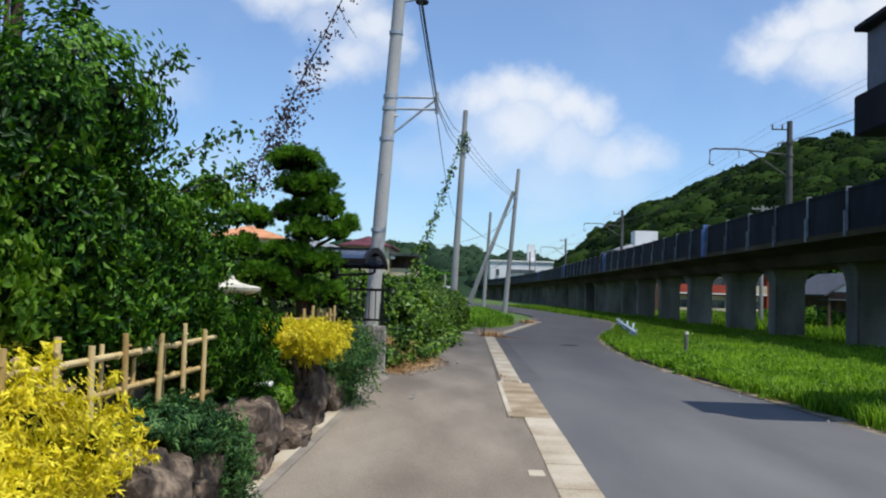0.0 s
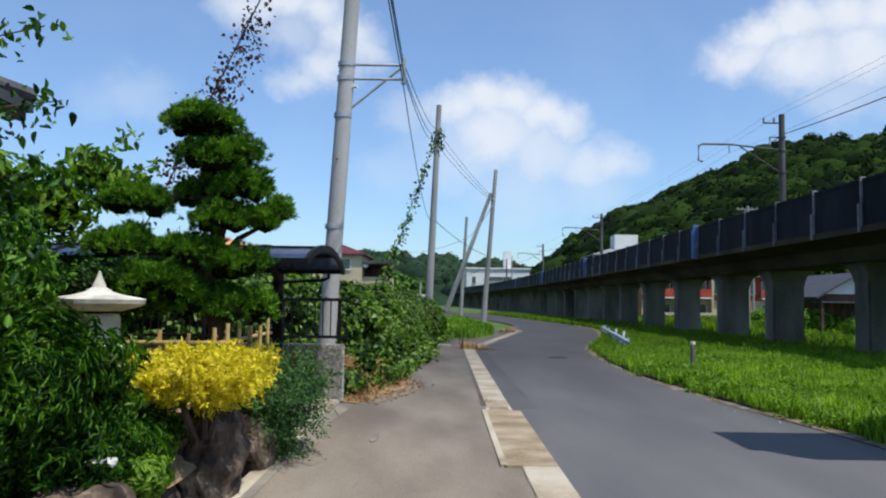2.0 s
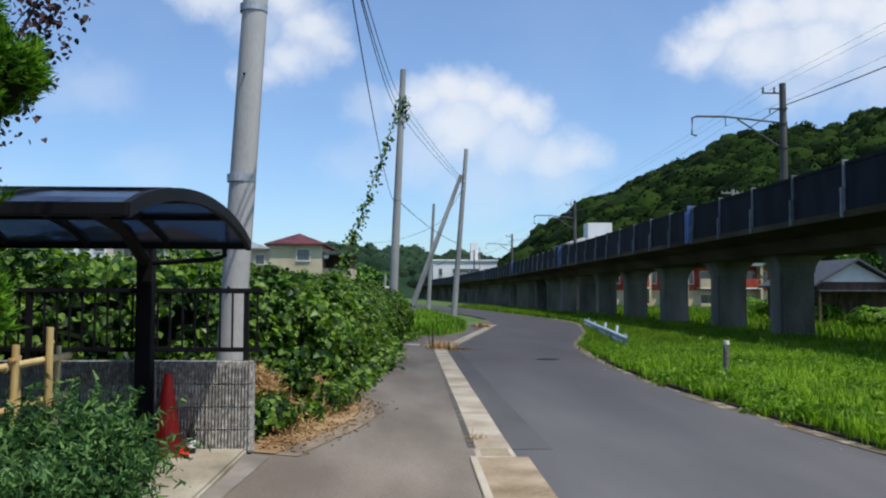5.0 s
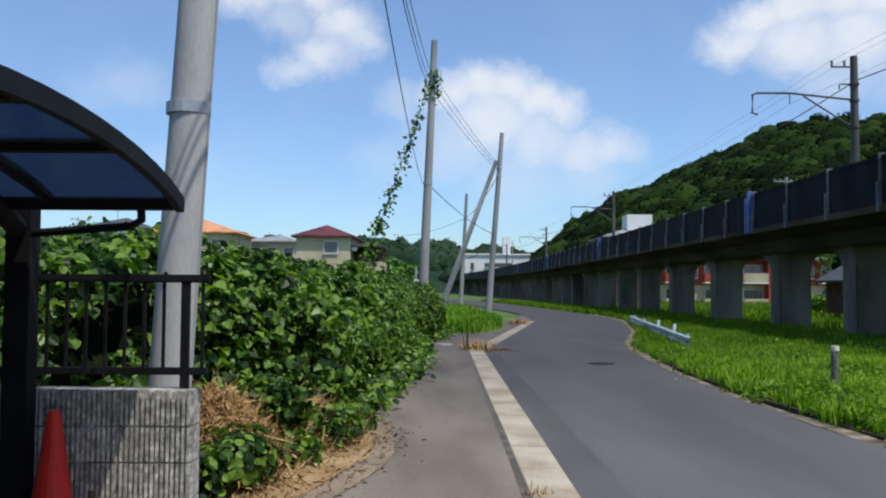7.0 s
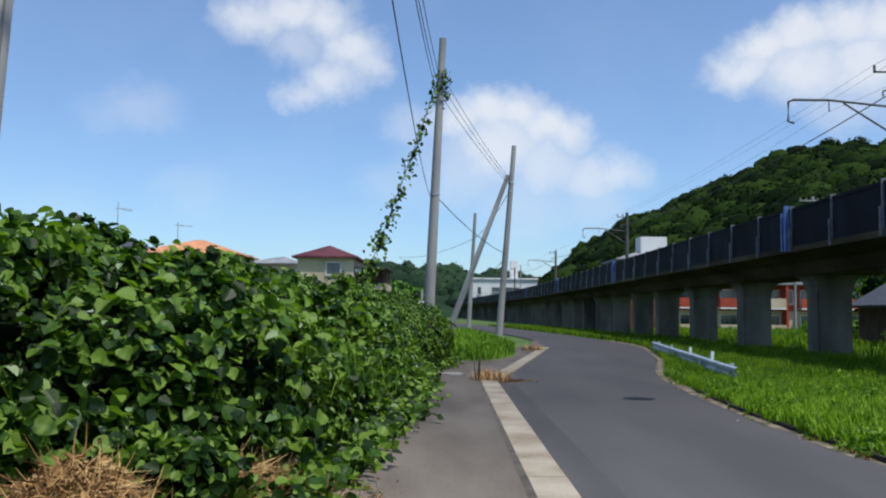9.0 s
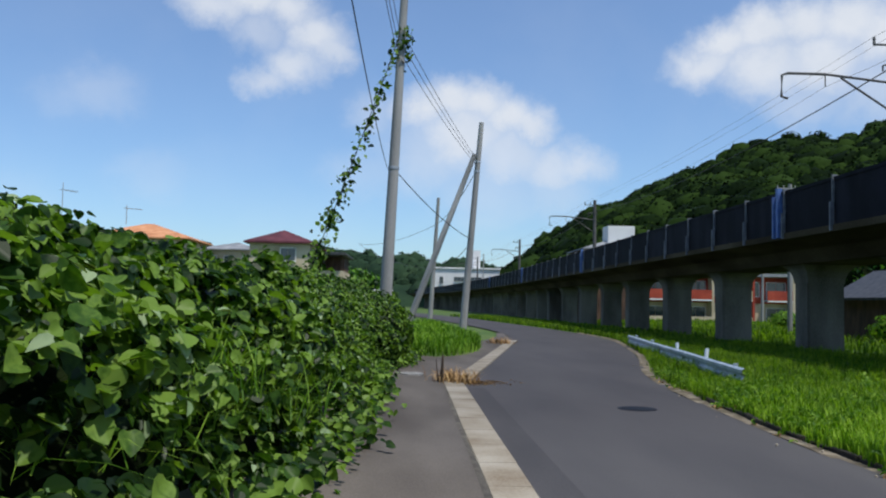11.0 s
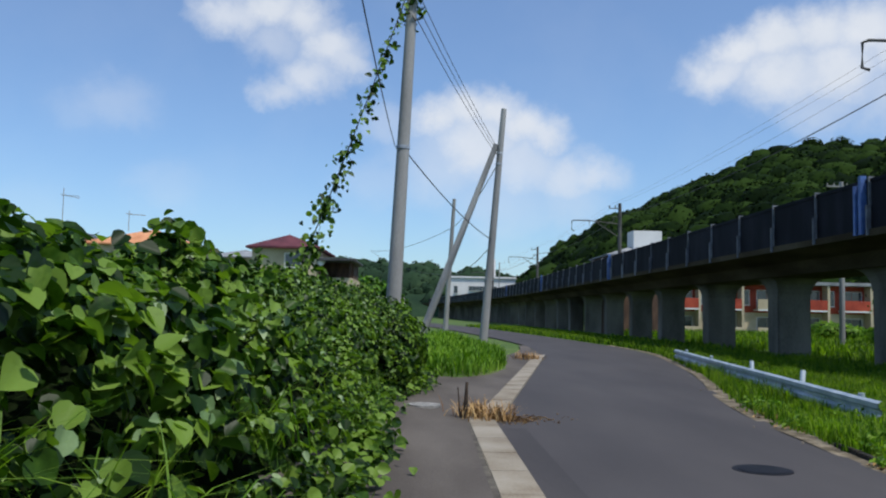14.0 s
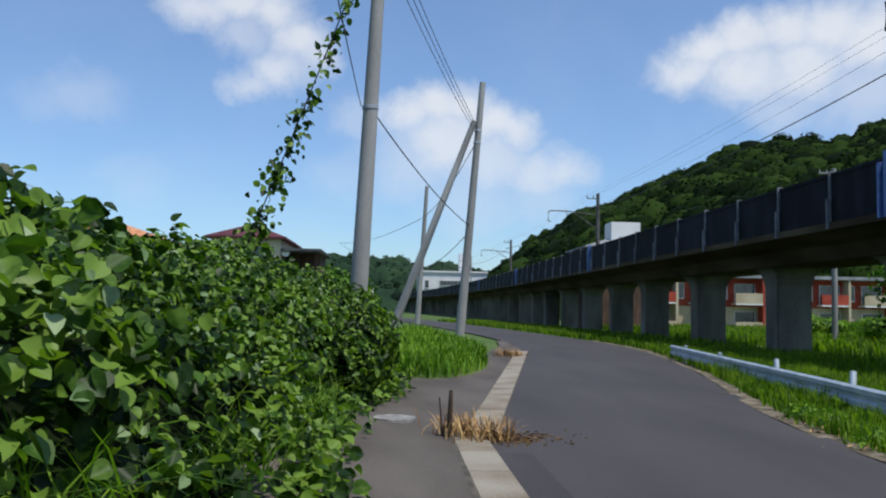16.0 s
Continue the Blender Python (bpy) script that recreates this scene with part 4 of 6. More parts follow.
nz = part("crumpled_wrapper", nozzle, PAPER)
nz.matrix_basis = pose(-1.6, 6.75, 0.80, 0, 12, 75)
tagged(nz, "crumpled white wrapper lying on a boulder", "litter")

# ---------------------------------------------------------------- block wall, railing, carport
WY, WZ0, WZ1 = 14.42, 0.2, 0.98


def build_block_wall():
    w = thing("block_wall", "grey ribbed concrete block wall under a black railing", "wall", at=(-1.36, WY, WZ0), kind="structure")
    bm = bmesh.new()
    for k in range(14):
        x = -0.39 + k * 0.0278
        box(bm, (x, -0.026, 0.006), (x + 0.0135, 0.02, 0.188))
    box(bm, (-0.396, 0.0, 0.0), (-0.004, 0.14, 0.194), 0.004)
    me = bpy.data.meshes.new("block")
    bm.to_mesh(me)
    bm.free()
    me.materials.append(BLOCK)
    for c in range(4):
        for i in range(15):
            shared("block", me, w, pose(-i * 0.4 - 0.0, 0, c * 0.195))
    part("mortar", boxm((-5.99, 0.012, -0.2), (-0.006, 0.128, 0.775)), CONCRETE, w)
    return w


build_block_wall()


def build_railing():
    r = thing("railing", "black aluminium railing with thin upright bars on a wall", "railing", at=(-1.36, WY + 0.07, WZ1))
    part("top_rail", boxm((-6.0, -0.03, 0.585), (0.06, 0.03, 0.63), 0.008), BLACKALU, r)
    part("bottom_rail", boxm((-6.0, -0.02, 0.075), (0.05, 0.02, 0.115), 0.005), BLACKALU, r)
    me = bpy.data.meshes.new("bar")
    b = boxm((-0.008, -0.008, 0.11), (0.008, 0.008, 0.59))
    b.to_mesh(me)
    b.free()
    me.materials.append(BLACKALU)
    for i in range(55):
        shared("bar", me, r, pose(0.02 - i * 0.108, 0, 0))
    for x in (-0.075, -1.95, -3.9, -5.8):
        part("post", boxm((x - 0.022, -0.022, -0.03), (x + 0.022, 0.022, 0.62), 0.004), BLACKALU, r)
    return r


build_railing()


def build_carport():
    c = thing("carport", "black aluminium carport with a curved smoked roof", "carport", at=(-1.33, 14.2, 0.2))
    x1, x0 = 0.0, -5.2
    ya, yb = -3.2, -0.15

    def arch(s):     # s from 0 (near eave) to 1 (far eave)
        y = ya + (yb - ya) * s
        return y, 1.78 + 0.21 * (1 - (2 * s - 1) ** 2) ** 0.85

    ns = 14
    # ribs, each a curved bar
    nr = 9
    for i in range(nr):
        x = x0 + (x1 - x0) * i / (nr - 1)
        wd = 0.03 if i in (0, nr - 1) else 0.022
        ht = 0.06 if i in (0, nr - 1) else 0.045
        bm = bmesh.new()
        pv = None
        for k in range(ns + 1):
            y, z = arch(k / ns)
            q = [bm.verts.new((x - wd, y, z - ht)), bm.verts.new((x + wd * 0.3, y, z - ht)), bm.verts.new((x + wd * 0.3, y, z + 0.015)), bm.verts.new((x - wd, y, z + 0.015))]
            if pv:
                for j in range(4):
                    bm.faces.new((pv[j], pv[(j + 1) % 4], q[(j + 1) % 4], q[j]))
            else:
                bm.faces.new(q[::-1])
            pv = q
        bm.faces.new(pv)
        part("rib", bm, BLACKALU, c)
    for s in (0.0, 0.25, 0.5, 0.75, 1.0):
        y, z = arch(s)
        e = s in (0.0, 1.0)
        part("eave_beam" if e else "purlin", boxm((x0, y - 0.04, z - (0.05 if e else 0.04)), (x1, y + 0.04, z + 0.012), 0.004), BLACKALU, c)
    for i in range(nr - 1):
        xa, xb = x0 + (x1 - x0) * i / (nr - 1) + 0.01, x0 + (x1 - x0) * (i + 1) / (nr - 1) - 0.03
        bm = bmesh.new()
        pv = None
        for k in range(ns + 1):
            y, z = arch(k / ns)
            q = [bm.verts.new((xa, y, z - 0.012)), bm.verts.new((xb, y, z - 0.012)), bm.verts.new((xb, y, z - 0.004)), bm.verts.new((xa, y, z - 0.004))]
            if pv:
                for j in range(4):
                    bm.faces.new((pv[j], pv[(j + 1) % 4], q[(j + 1) % 4], q[j]))
            else:
                bm.faces.new(q[::-1])
            pv = q
        bm.faces.new(pv)
        part("roof_panel", bm, SMOKE, c, "smoked blue-grey translucent sheet")
    for x in (-0.91, -4.5):
        part("post", boxm((x - 0.065, 0.0, -0.1), (x + 0.065, 0.13, 1.80), 0.008), BLACKALU, c)
        bm = path_tube(bmesh.new(), [(x, 0.06, 1.62), (x, -0.5, 1.86), (x, -1.4, 1.97), (x, -2.4, 1.92), (x, -3.15, 1.74)], 0.055, 0.04, 8)
        part("cantilever_arm", bm, BLACKALU, c)
    part("drain_pipe", path_tube(bmesh.new(), [(-0.86, 0.04, 1.62), (-0.27, -0.12, 1.65), (-0.21, -0.14, 1.68), (-0.21, -0.15, 1.76)], 0.022, n=8), BLACKALU, c)
    return c


build_carport()
pad = bmesh.new()
box(pad, (-8.0, 11.55, -0.05), (-1.40, 14.42, 0.235), 0.02)
tagged(part("driveway", pad, PAD), "pale concrete parking pad under the carport", "driveway", kind="structure")

cone = thing("traffic_cone", "faded red-orange plastic traffic cone against a block wall", "traffic cone", at=(-2.03, 14.22, 0.235))
part("base", boxm((-0.16, -0.16, 0.0), (0.16, 0.16, 0.03), 0.012), ORANGE, cone)
part("body", lathe(bmesh.new(), [(0.13, 0.028), (0.122, 0.06), (0.032, 0.65), (0.025, 0.66)], 20), ORANGE, cone)
bot = thing("bottle", "dark glass bottle with a white paper label", "bottle", at=(-1.82, 14.2, 0.235))
part("glass", lathe(bmesh.new(), [(0.036, 0), (0.038, 0.01), (0.038, 0.15), (0.03, 0.18), (0.013, 0.21), (0.013, 0.25)], 14), GLASSBOTTLE, bot)
part("paper_label", lathe(bmesh.new(), [(0.039, 0.05), (0.0395, 0.06), (0.0395, 0.12), (0.039, 0.13)], 14), PAPER, bot, "white paper label")
bar = part("red_bar", path_tube(bmesh.new(), [(-2.33, 14.03, 0.256), (-2.0, 13.98, 0.256), (-1.8, 14.05, 0.256)], 0.02, n=8), ORANGE)
tagged(bar, "red plastic cone bar lying on the concrete", "bar")

# ---------------------------------------------------------------- tiled house behind the garden


def hip_roof(name, x0, x1, y0, y1, z, rise, over, material, parent, ridge_along="x", thick=0.12):
    """A hipped roof with thick eaves."""
    bm = bmesh.new()
    X0, X1, Y0, Y1 = x0 - over, x1 + over, y0 - over, y1 + over
    run = min(X1 - X0, Y1 - Y0) / 2
    if ridge_along == "x":
        r0, r1 = (X0 + run, (Y0 + Y1) / 2, z + rise), (X1 - run, (Y0 + Y1) / 2, z + rise)
    else:
        r0, r1 = ((X0 + X1) / 2, Y0 + run, z + rise), ((X0 + X1) / 2, Y1 - run, z + rise)
    if (Vector(r0) - Vector(r1)).length < 0.3:
        r1 = tuple(Vector(r0) + Vector((0.3, 0, 0)))
    for dz in (0.0, -thick):
        c = [bm.verts.new(p) for p in ((X0, Y0, z + dz), (X1, Y0, z + dz), (X1, Y1, z + dz), (X0, Y1, z + dz))]
        if dz == 0:
            top = c
            a, b = bm.verts.new(r0), bm.verts.new(r1)
            if ridge_along == "x":
                for f in ((c[0], c[1], b, a), (c[1], c[2], b), (c[2], c[3], a, b), (c[3], c[0], a)):
                    bm.faces.new(f)
            else:
                for f in ((c[0], c[1], a), (c[1], c[2], b, a), (c[2], c[3], b), (c[3], c[0], a, b)):
                    bm.faces.new(f)
        else:
            for i in range(4):
                bm.faces.new((c[i], c[(i + 1) % 4], top[(i + 1) % 4], top[i]))
            bm.faces.new(c[::-1])
    return part(name, bm, material, parent)


def window(parent, x0, x1, z0, z1, y, depth=0.09, mullions=1, frame_mat=None):
    """A window facing -y on the plane y: frame proud of the wall, panes set back."""
    fm = frame_mat or WHITEFRAME
    w = part("window", boxm((x0, y - depth, z0 - 0.09), (x1, y + 0.02, z0), 0.0), fm, parent)
    for a, b, c, d in ((x0, x0 + 0.06, z0, z1), (x1 - 0.06, x1, z0, z1), (x0, x1, z1 - 0.06, z1)):
        part("frame", boxm((a, y - 0.05, c), (b, y + 0.02, d)), fm, w)
    n = mullions + 1
    for i in range(n):
        a = x0 + 0.06 + (x1 - x0 - 0.12) * i / n
        b = x0 + 0.06 + (x1 - x0 - 0.12) * (i + 1) / n
        part("pane", boxm((a + 0.02, y - 0.02, z0 + 0.02), (b - 0.02, y + 0.01, z1 - 0.08)), WINDOW, w)
    return w


def build_tiled_house():
    o = Vector((-9, 7, 0))
    h = thing("tiled_house", "dark timber house with a grey tiled roof and a balcony", "house", at=o)
    part("wall", boxm(Vector((-14, 1.0, 0)) - o, Vector((-5.9, 12.0, 3.8)) - o), TIMBER, h)
    hip_roof("roof", -14 + 9, -5.9 + 9, 1.0 - 7, 12.0 - 7, 3.92, 1.3, 0.9, TILE, h, "y")
    part("upper_wall", boxm(Vector((-13, 2.0, 4.0)) - o, Vector((-7.6, 10.8, 6.6)) - o), TIMBER, h)
    hip_roof("upper_roof", -13 + 9, -7.6 + 9, 2.0 - 7, 10.8 - 7, 6.7, 1.2, 0.6, TILE, h, "y")
    for i in range(27):
        y = 0.3 + i * 0.46
        part("tile_roll", tubem(Vector((-5.0, y, 3.96)) - o, Vector((-6.1, y, 4.28)) - o, 0.055, n=8), TILE, h)
    part("fascia", boxm(Vector((-5.12, 0.2, 3.68)) - o, Vector((-5.04, 12.8, 3.86)) - o), TIMBER, h)
    for i in range(24):
        y = 0.4 + i * 0.52
        part("rafter", boxm(Vector((-5.9, y, 3.66)) - o, Vector((-5.13, y + 0.07, 3.78)) - o), TIMBER, h)
    part("hip_ridge", tubem(Vector((-5.0, 12.9, 4.0)) - o, Vector((-7.6, 10.3, 4.75)) - o, 0.10, n=8), TILE, h)
    part("ridge_end", boxm(Vector((-5.6, 12.0, 4.05)) - o, Vector((-5.3, 12.3, 4.42)) - o, 0.05), TILE, h)
    b = part("balcony", boxm(Vector((-7.6, 9.0, 4.78)) - o, Vector((-6.75, 12.3, 4.9)) - o), TIMBER, h)
    part("handrail", boxm(Vector((-6.85, 9.0, 5.72)) - o, Vector((-6.75, 12.3, 5.82)) - o), TIMBER, b)
    for i in range(15):
        y = 9.1 + i * 0.22
        part("baluster", boxm(Vector((-6.83, y, 4.88)) - o, Vector((-6.77, y + 0.05, 5.75)) - o), TIMBER, b)
    part("corner_post", boxm(Vector((-6.87, 12.2, 3.95)) - o, Vector((-6.73, 12.32, 6.5)) - o), TIMBER, b)
    return h


build_tiled_house()

# ---------------------------------------------------------------- kerb, gutter and covers


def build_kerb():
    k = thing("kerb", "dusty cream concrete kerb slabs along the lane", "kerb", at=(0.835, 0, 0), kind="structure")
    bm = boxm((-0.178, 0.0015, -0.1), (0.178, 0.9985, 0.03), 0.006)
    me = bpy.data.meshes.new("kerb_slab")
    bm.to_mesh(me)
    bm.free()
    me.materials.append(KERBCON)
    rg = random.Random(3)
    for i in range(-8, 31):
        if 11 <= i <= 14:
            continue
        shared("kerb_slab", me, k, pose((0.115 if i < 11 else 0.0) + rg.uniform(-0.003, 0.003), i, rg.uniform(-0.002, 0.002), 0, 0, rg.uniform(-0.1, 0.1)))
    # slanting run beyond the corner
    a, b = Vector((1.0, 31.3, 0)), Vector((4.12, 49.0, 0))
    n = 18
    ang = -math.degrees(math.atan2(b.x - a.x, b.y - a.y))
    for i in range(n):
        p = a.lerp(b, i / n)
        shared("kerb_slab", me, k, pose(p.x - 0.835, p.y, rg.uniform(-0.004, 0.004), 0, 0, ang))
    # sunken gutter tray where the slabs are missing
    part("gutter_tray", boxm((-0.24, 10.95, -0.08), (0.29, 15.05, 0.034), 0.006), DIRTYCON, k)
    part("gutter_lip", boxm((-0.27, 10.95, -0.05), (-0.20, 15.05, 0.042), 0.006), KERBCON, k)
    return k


DIRTYCON = mat("stained_gutter", [(0.20, 0.145, 0.085), (0.32, 0.25, 0.16), (0.42, 0.35, 0.25)], 1.8, 0.9, 0.3, 40)
build_kerb()

RUST = mat("cast_iron", [(0.03, 0.028, 0.027), (0.045, 0.042, 0.04), (0.065, 0.06, 0.056)], 6, 0.7, 0.3, 60)
gr = thing("drain_grate", "rusty cast-iron drain grate set in the gutter", "drain grate", at=(0.825, 15.3, 0.0))
part("frame", boxm((-0.19, -0.24, -0.03), (0.19, 0.24, 0.026), 0.006), KERBCON, gr)
# flat black plate painted as the shade in the slots
part("slot_shade_plate", boxm((-0.15, -0.21, 0.0), (0.15, 0.22, 0.029)), BLACKALU, gr)
for i in range(8):
    part("slot_bar", boxm((-0.14, -0.20 + i * 0.052, 0.02), (0.14, -0.182 + i * 0.052, 0.036)), DIRTYCON, gr)
mh = thing("manhole_cover", "round dark cast-iron manhole cover in the lane", "manhole cover", at=(3.3, 27.4, 0.0))
part("lid", lathe(bmesh.new(), [(0.235, -0.02), (0.235, 0.008), (0.21, 0.011)], 28), BLACKALU, mh)
part("ring", lathe(bmesh.new(), [(0.28, -0.02), (0.28, 0.005), (0.24, 0.0055)], 28), BLACKALU, mh)
COVERGREY = mat("worn_cover", [(0.14, 0.14, 0.135), (0.24, 0.235, 0.225), (0.36, 0.35, 0.33)], 9, 0.7, 0.3, 60)
cv = thing("valve_cover", "pale oval metal cover set in the footpath", "manhole cover", at=(0.06, 31.9, 0.075))
part("lid", lathe(bmesh.new(), [(0.25, -0.03), (0.25, 0.012), (0.22, 0.016)], 24), COVERGREY, cv)
DUSTY = mat("dusty_asphalt", [(0.17, 0.15, 0.125), (0.23, 0.205, 0.17), (0.31, 0.275, 0.225)], 1.8, 0.9, 0.3, 60, y_tint=((0.5, 0.5, 0.52), 10, 26))
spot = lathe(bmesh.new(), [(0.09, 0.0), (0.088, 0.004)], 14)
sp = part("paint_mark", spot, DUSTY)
sp.matrix_basis = pose(-0.72, 11.9, 0.13, 0, 0, 0) @ Matrix.Diagonal((0.5, 3.4, 1, 1))
tagged(sp, "faded yellowish paint spot on the footpath", "road mark")

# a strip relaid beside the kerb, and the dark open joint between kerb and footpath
RELAID = mat("relaid_asphalt", [(0.094, 0.093, 0.095), (0.116, 0.114, 0.114), (0.140, 0.138, 0.134)], 1.1, 0.88, 0.4, 70, stretch=(1, 0.25, 1), y_tint=((0.395, 0.366, 0.38), 8, 27))
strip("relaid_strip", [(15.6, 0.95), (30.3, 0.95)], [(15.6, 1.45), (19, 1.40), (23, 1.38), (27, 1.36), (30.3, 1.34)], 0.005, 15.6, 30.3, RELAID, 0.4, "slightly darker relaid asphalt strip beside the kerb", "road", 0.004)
JOINT = mat("gutter_grime", [(0.05, 0.044, 0.036), (0.085, 0.076, 0.062), (0.13, 0.115, 0.092)], 5, 0.95, 0.6, 40)
strip("kerb_joint", [(15.6, 0.58), (18, 0.60), (20, 0.585), (23, 0.61), (26, 0.60), (30.3, 0.625)], [(15.6, 0.66), (30.3, 0.67)], 0.022, 15.6, 30.3, JOINT, 0.3, "grimy open joint between the kerb and the footpath", "pavement", 0.01)

# sandy margins
VERGEDIRT = mat("gritty_verge_soil", [(0.07, 0.055, 0.03), (0.16, 0.13, 0.085), (0.34, 0.285, 0.205)], 3.5, 0.95, 0.6, 40, y_tint=((0.8, 0.8, 0.8), 12, 28))
strip("path_dust", [(-30, -1.45), (14.4, -1.45)], [(-30, -1.34), (4, -1.36), (8, -1.33), (11, -1.36), (13, -1.3), (14.4, -1.15)], 0.018, -10, 14.4, DUSTY, 0.4, "pale dust along the edge of the footpath", "pavement", 0.01, 0.085)
SOIL = mat("orange_soil", [(0.17, 0.10, 0.044), (0.27, 0.172, 0.08), (0.35, 0.245, 0.128)], 2.2, 0.95, 0.6, 30)
strip("sand_margin", [(y, x - 0.05 - 0.06 * math.sin(y * 1.7)) for y, x in ROAD_R if y < 61], [(y, x + 0.24 + 0.05 * math.sin(y * 2.3)) for y, x in ROAD_R if y < 61], 0.006, -10, 60, VERGEDIRT, 0.5, "sandy gravel margin between the lane and the grass", "verge", 0.02)
for sx, sy, sz, sh in ((-4.6, 29, 1.95, 0.32), (-5.2, 29, 1.95, 0.24), (-5.75, 29, 1.95, 0.26), (-2.75, 29.5, 1.75, 0.25)):
    shrub("tall_weed", "upright leafy weed spike standing out of the kudzu", "weeds", [(sx, sy, sz + sh * 0.5, 0.09, 0.09, sh), (sx, sy, sz + sh, 0.05, 0.05, sh * 0.7)], 160, 0.09, LEAFLIGHT, 160 + int(-sx * 10), 0.25, base=0.0, droop=-0.3)
strip("soil_margin", [(14.4, -3.5), (20, -3.5)], [(14.4, -1.3), (15.0, -1.08), (15.4, -1.0), (15.8, -0.82), (16.2, -0.80), (16.6, -0.62), (17.0, -0.66), (17.4, -0.5), (17.8, -0.62), (18.3, -0.62), (18.8, -0.9), (20, -2.0)], 0.052, 14.5, 20, SOIL, 0.25, "bare orange-brown soil strewn with dry clippings", "soil", 0.03, 0.07)
FRINGE = mat("sandy_fringe", [(0.14, 0.108, 0.075), (0.19, 0.148, 0.104), (0.25, 0.197, 0.14)], 3.0, 0.95, 0.5, 40)
strip("soil_fringe", [(14.4, -1.6), (20, -1.6)], [(14.4, -1.1), (14.9, -0.85), (15.4, -0.84), (15.9, -0.56), (16.3, -0.62), (16.7, -0.36), (17.2, -0.46), (17.6, -0.3), (18.1, -0.5), (18.7, -0.62), (19.3, -0.9), (20, -1.6)], 0.03, 14.5, 20, FRINGE, 0.2, "thin sand washed over the footpath from the bare soil", "soil", 0.012, 0.078)

# ---------------------------------------------------------------- kudzu bank
FOOT = [(14.6, -1.9), (15.6, -1.75), (16.6, -1.5), (18.0, -1.0), (19.5, -0.85), (21.5, -0.80), (23, -0.58), (25, -0.52), (27.5, -0.42), (29.5, -0.55), (31, -0.55), (32.5, -0.5), (34.5, -0.02), (37, 0.0), (39, -0.2), (41.5, -0.9), (43, -2.0)]
FY, FX = np.array([f[0] for f in FOOT]), np.array([f[1] for f in FOOT])


def bank_h(x, y):
    d = np.interp(y, FY, FX) + 0.30 * noise.noise((y * 1.5, 3.1, 0)) - x
    if d <= 0:
        return 0.0
    e = min(1.0, d / 2.0)
    front = (1 - (1 - e) ** 2) ** 0.62
    ends = min(1.0, max(0.0, (y - 14.55) / 1.2)) * min(1.0, max(0.0, (43.5 - y) / 6.0)) ** 0.7
    if x > -2.6:
        ends *= min(1.0, 0.30 + max(0.0, (y - 15.4)) / 4.2)
    h = (1.86 - 0.22 * math.exp(-((y - 26.5) / 3.5) ** 2)) + 0.2 * noise.noise((x * 0.5, y * 0.42, 1.7)) + 0.20 * noise.noise((x * 1.5, y * 1.4, 5.1)) + 0.16 * noise.noise((x * 2.9, y * 2.7, 8.3))
    h += 0.15 * math.exp(-((x + 1.6) / 0.9) ** 2 - ((y - 24.9) / 0.85) ** 2)
    return max(0.05, h * front * ends + 0.20 * noise.noise((x * 3.1, y * 3.1, 2)) * e)


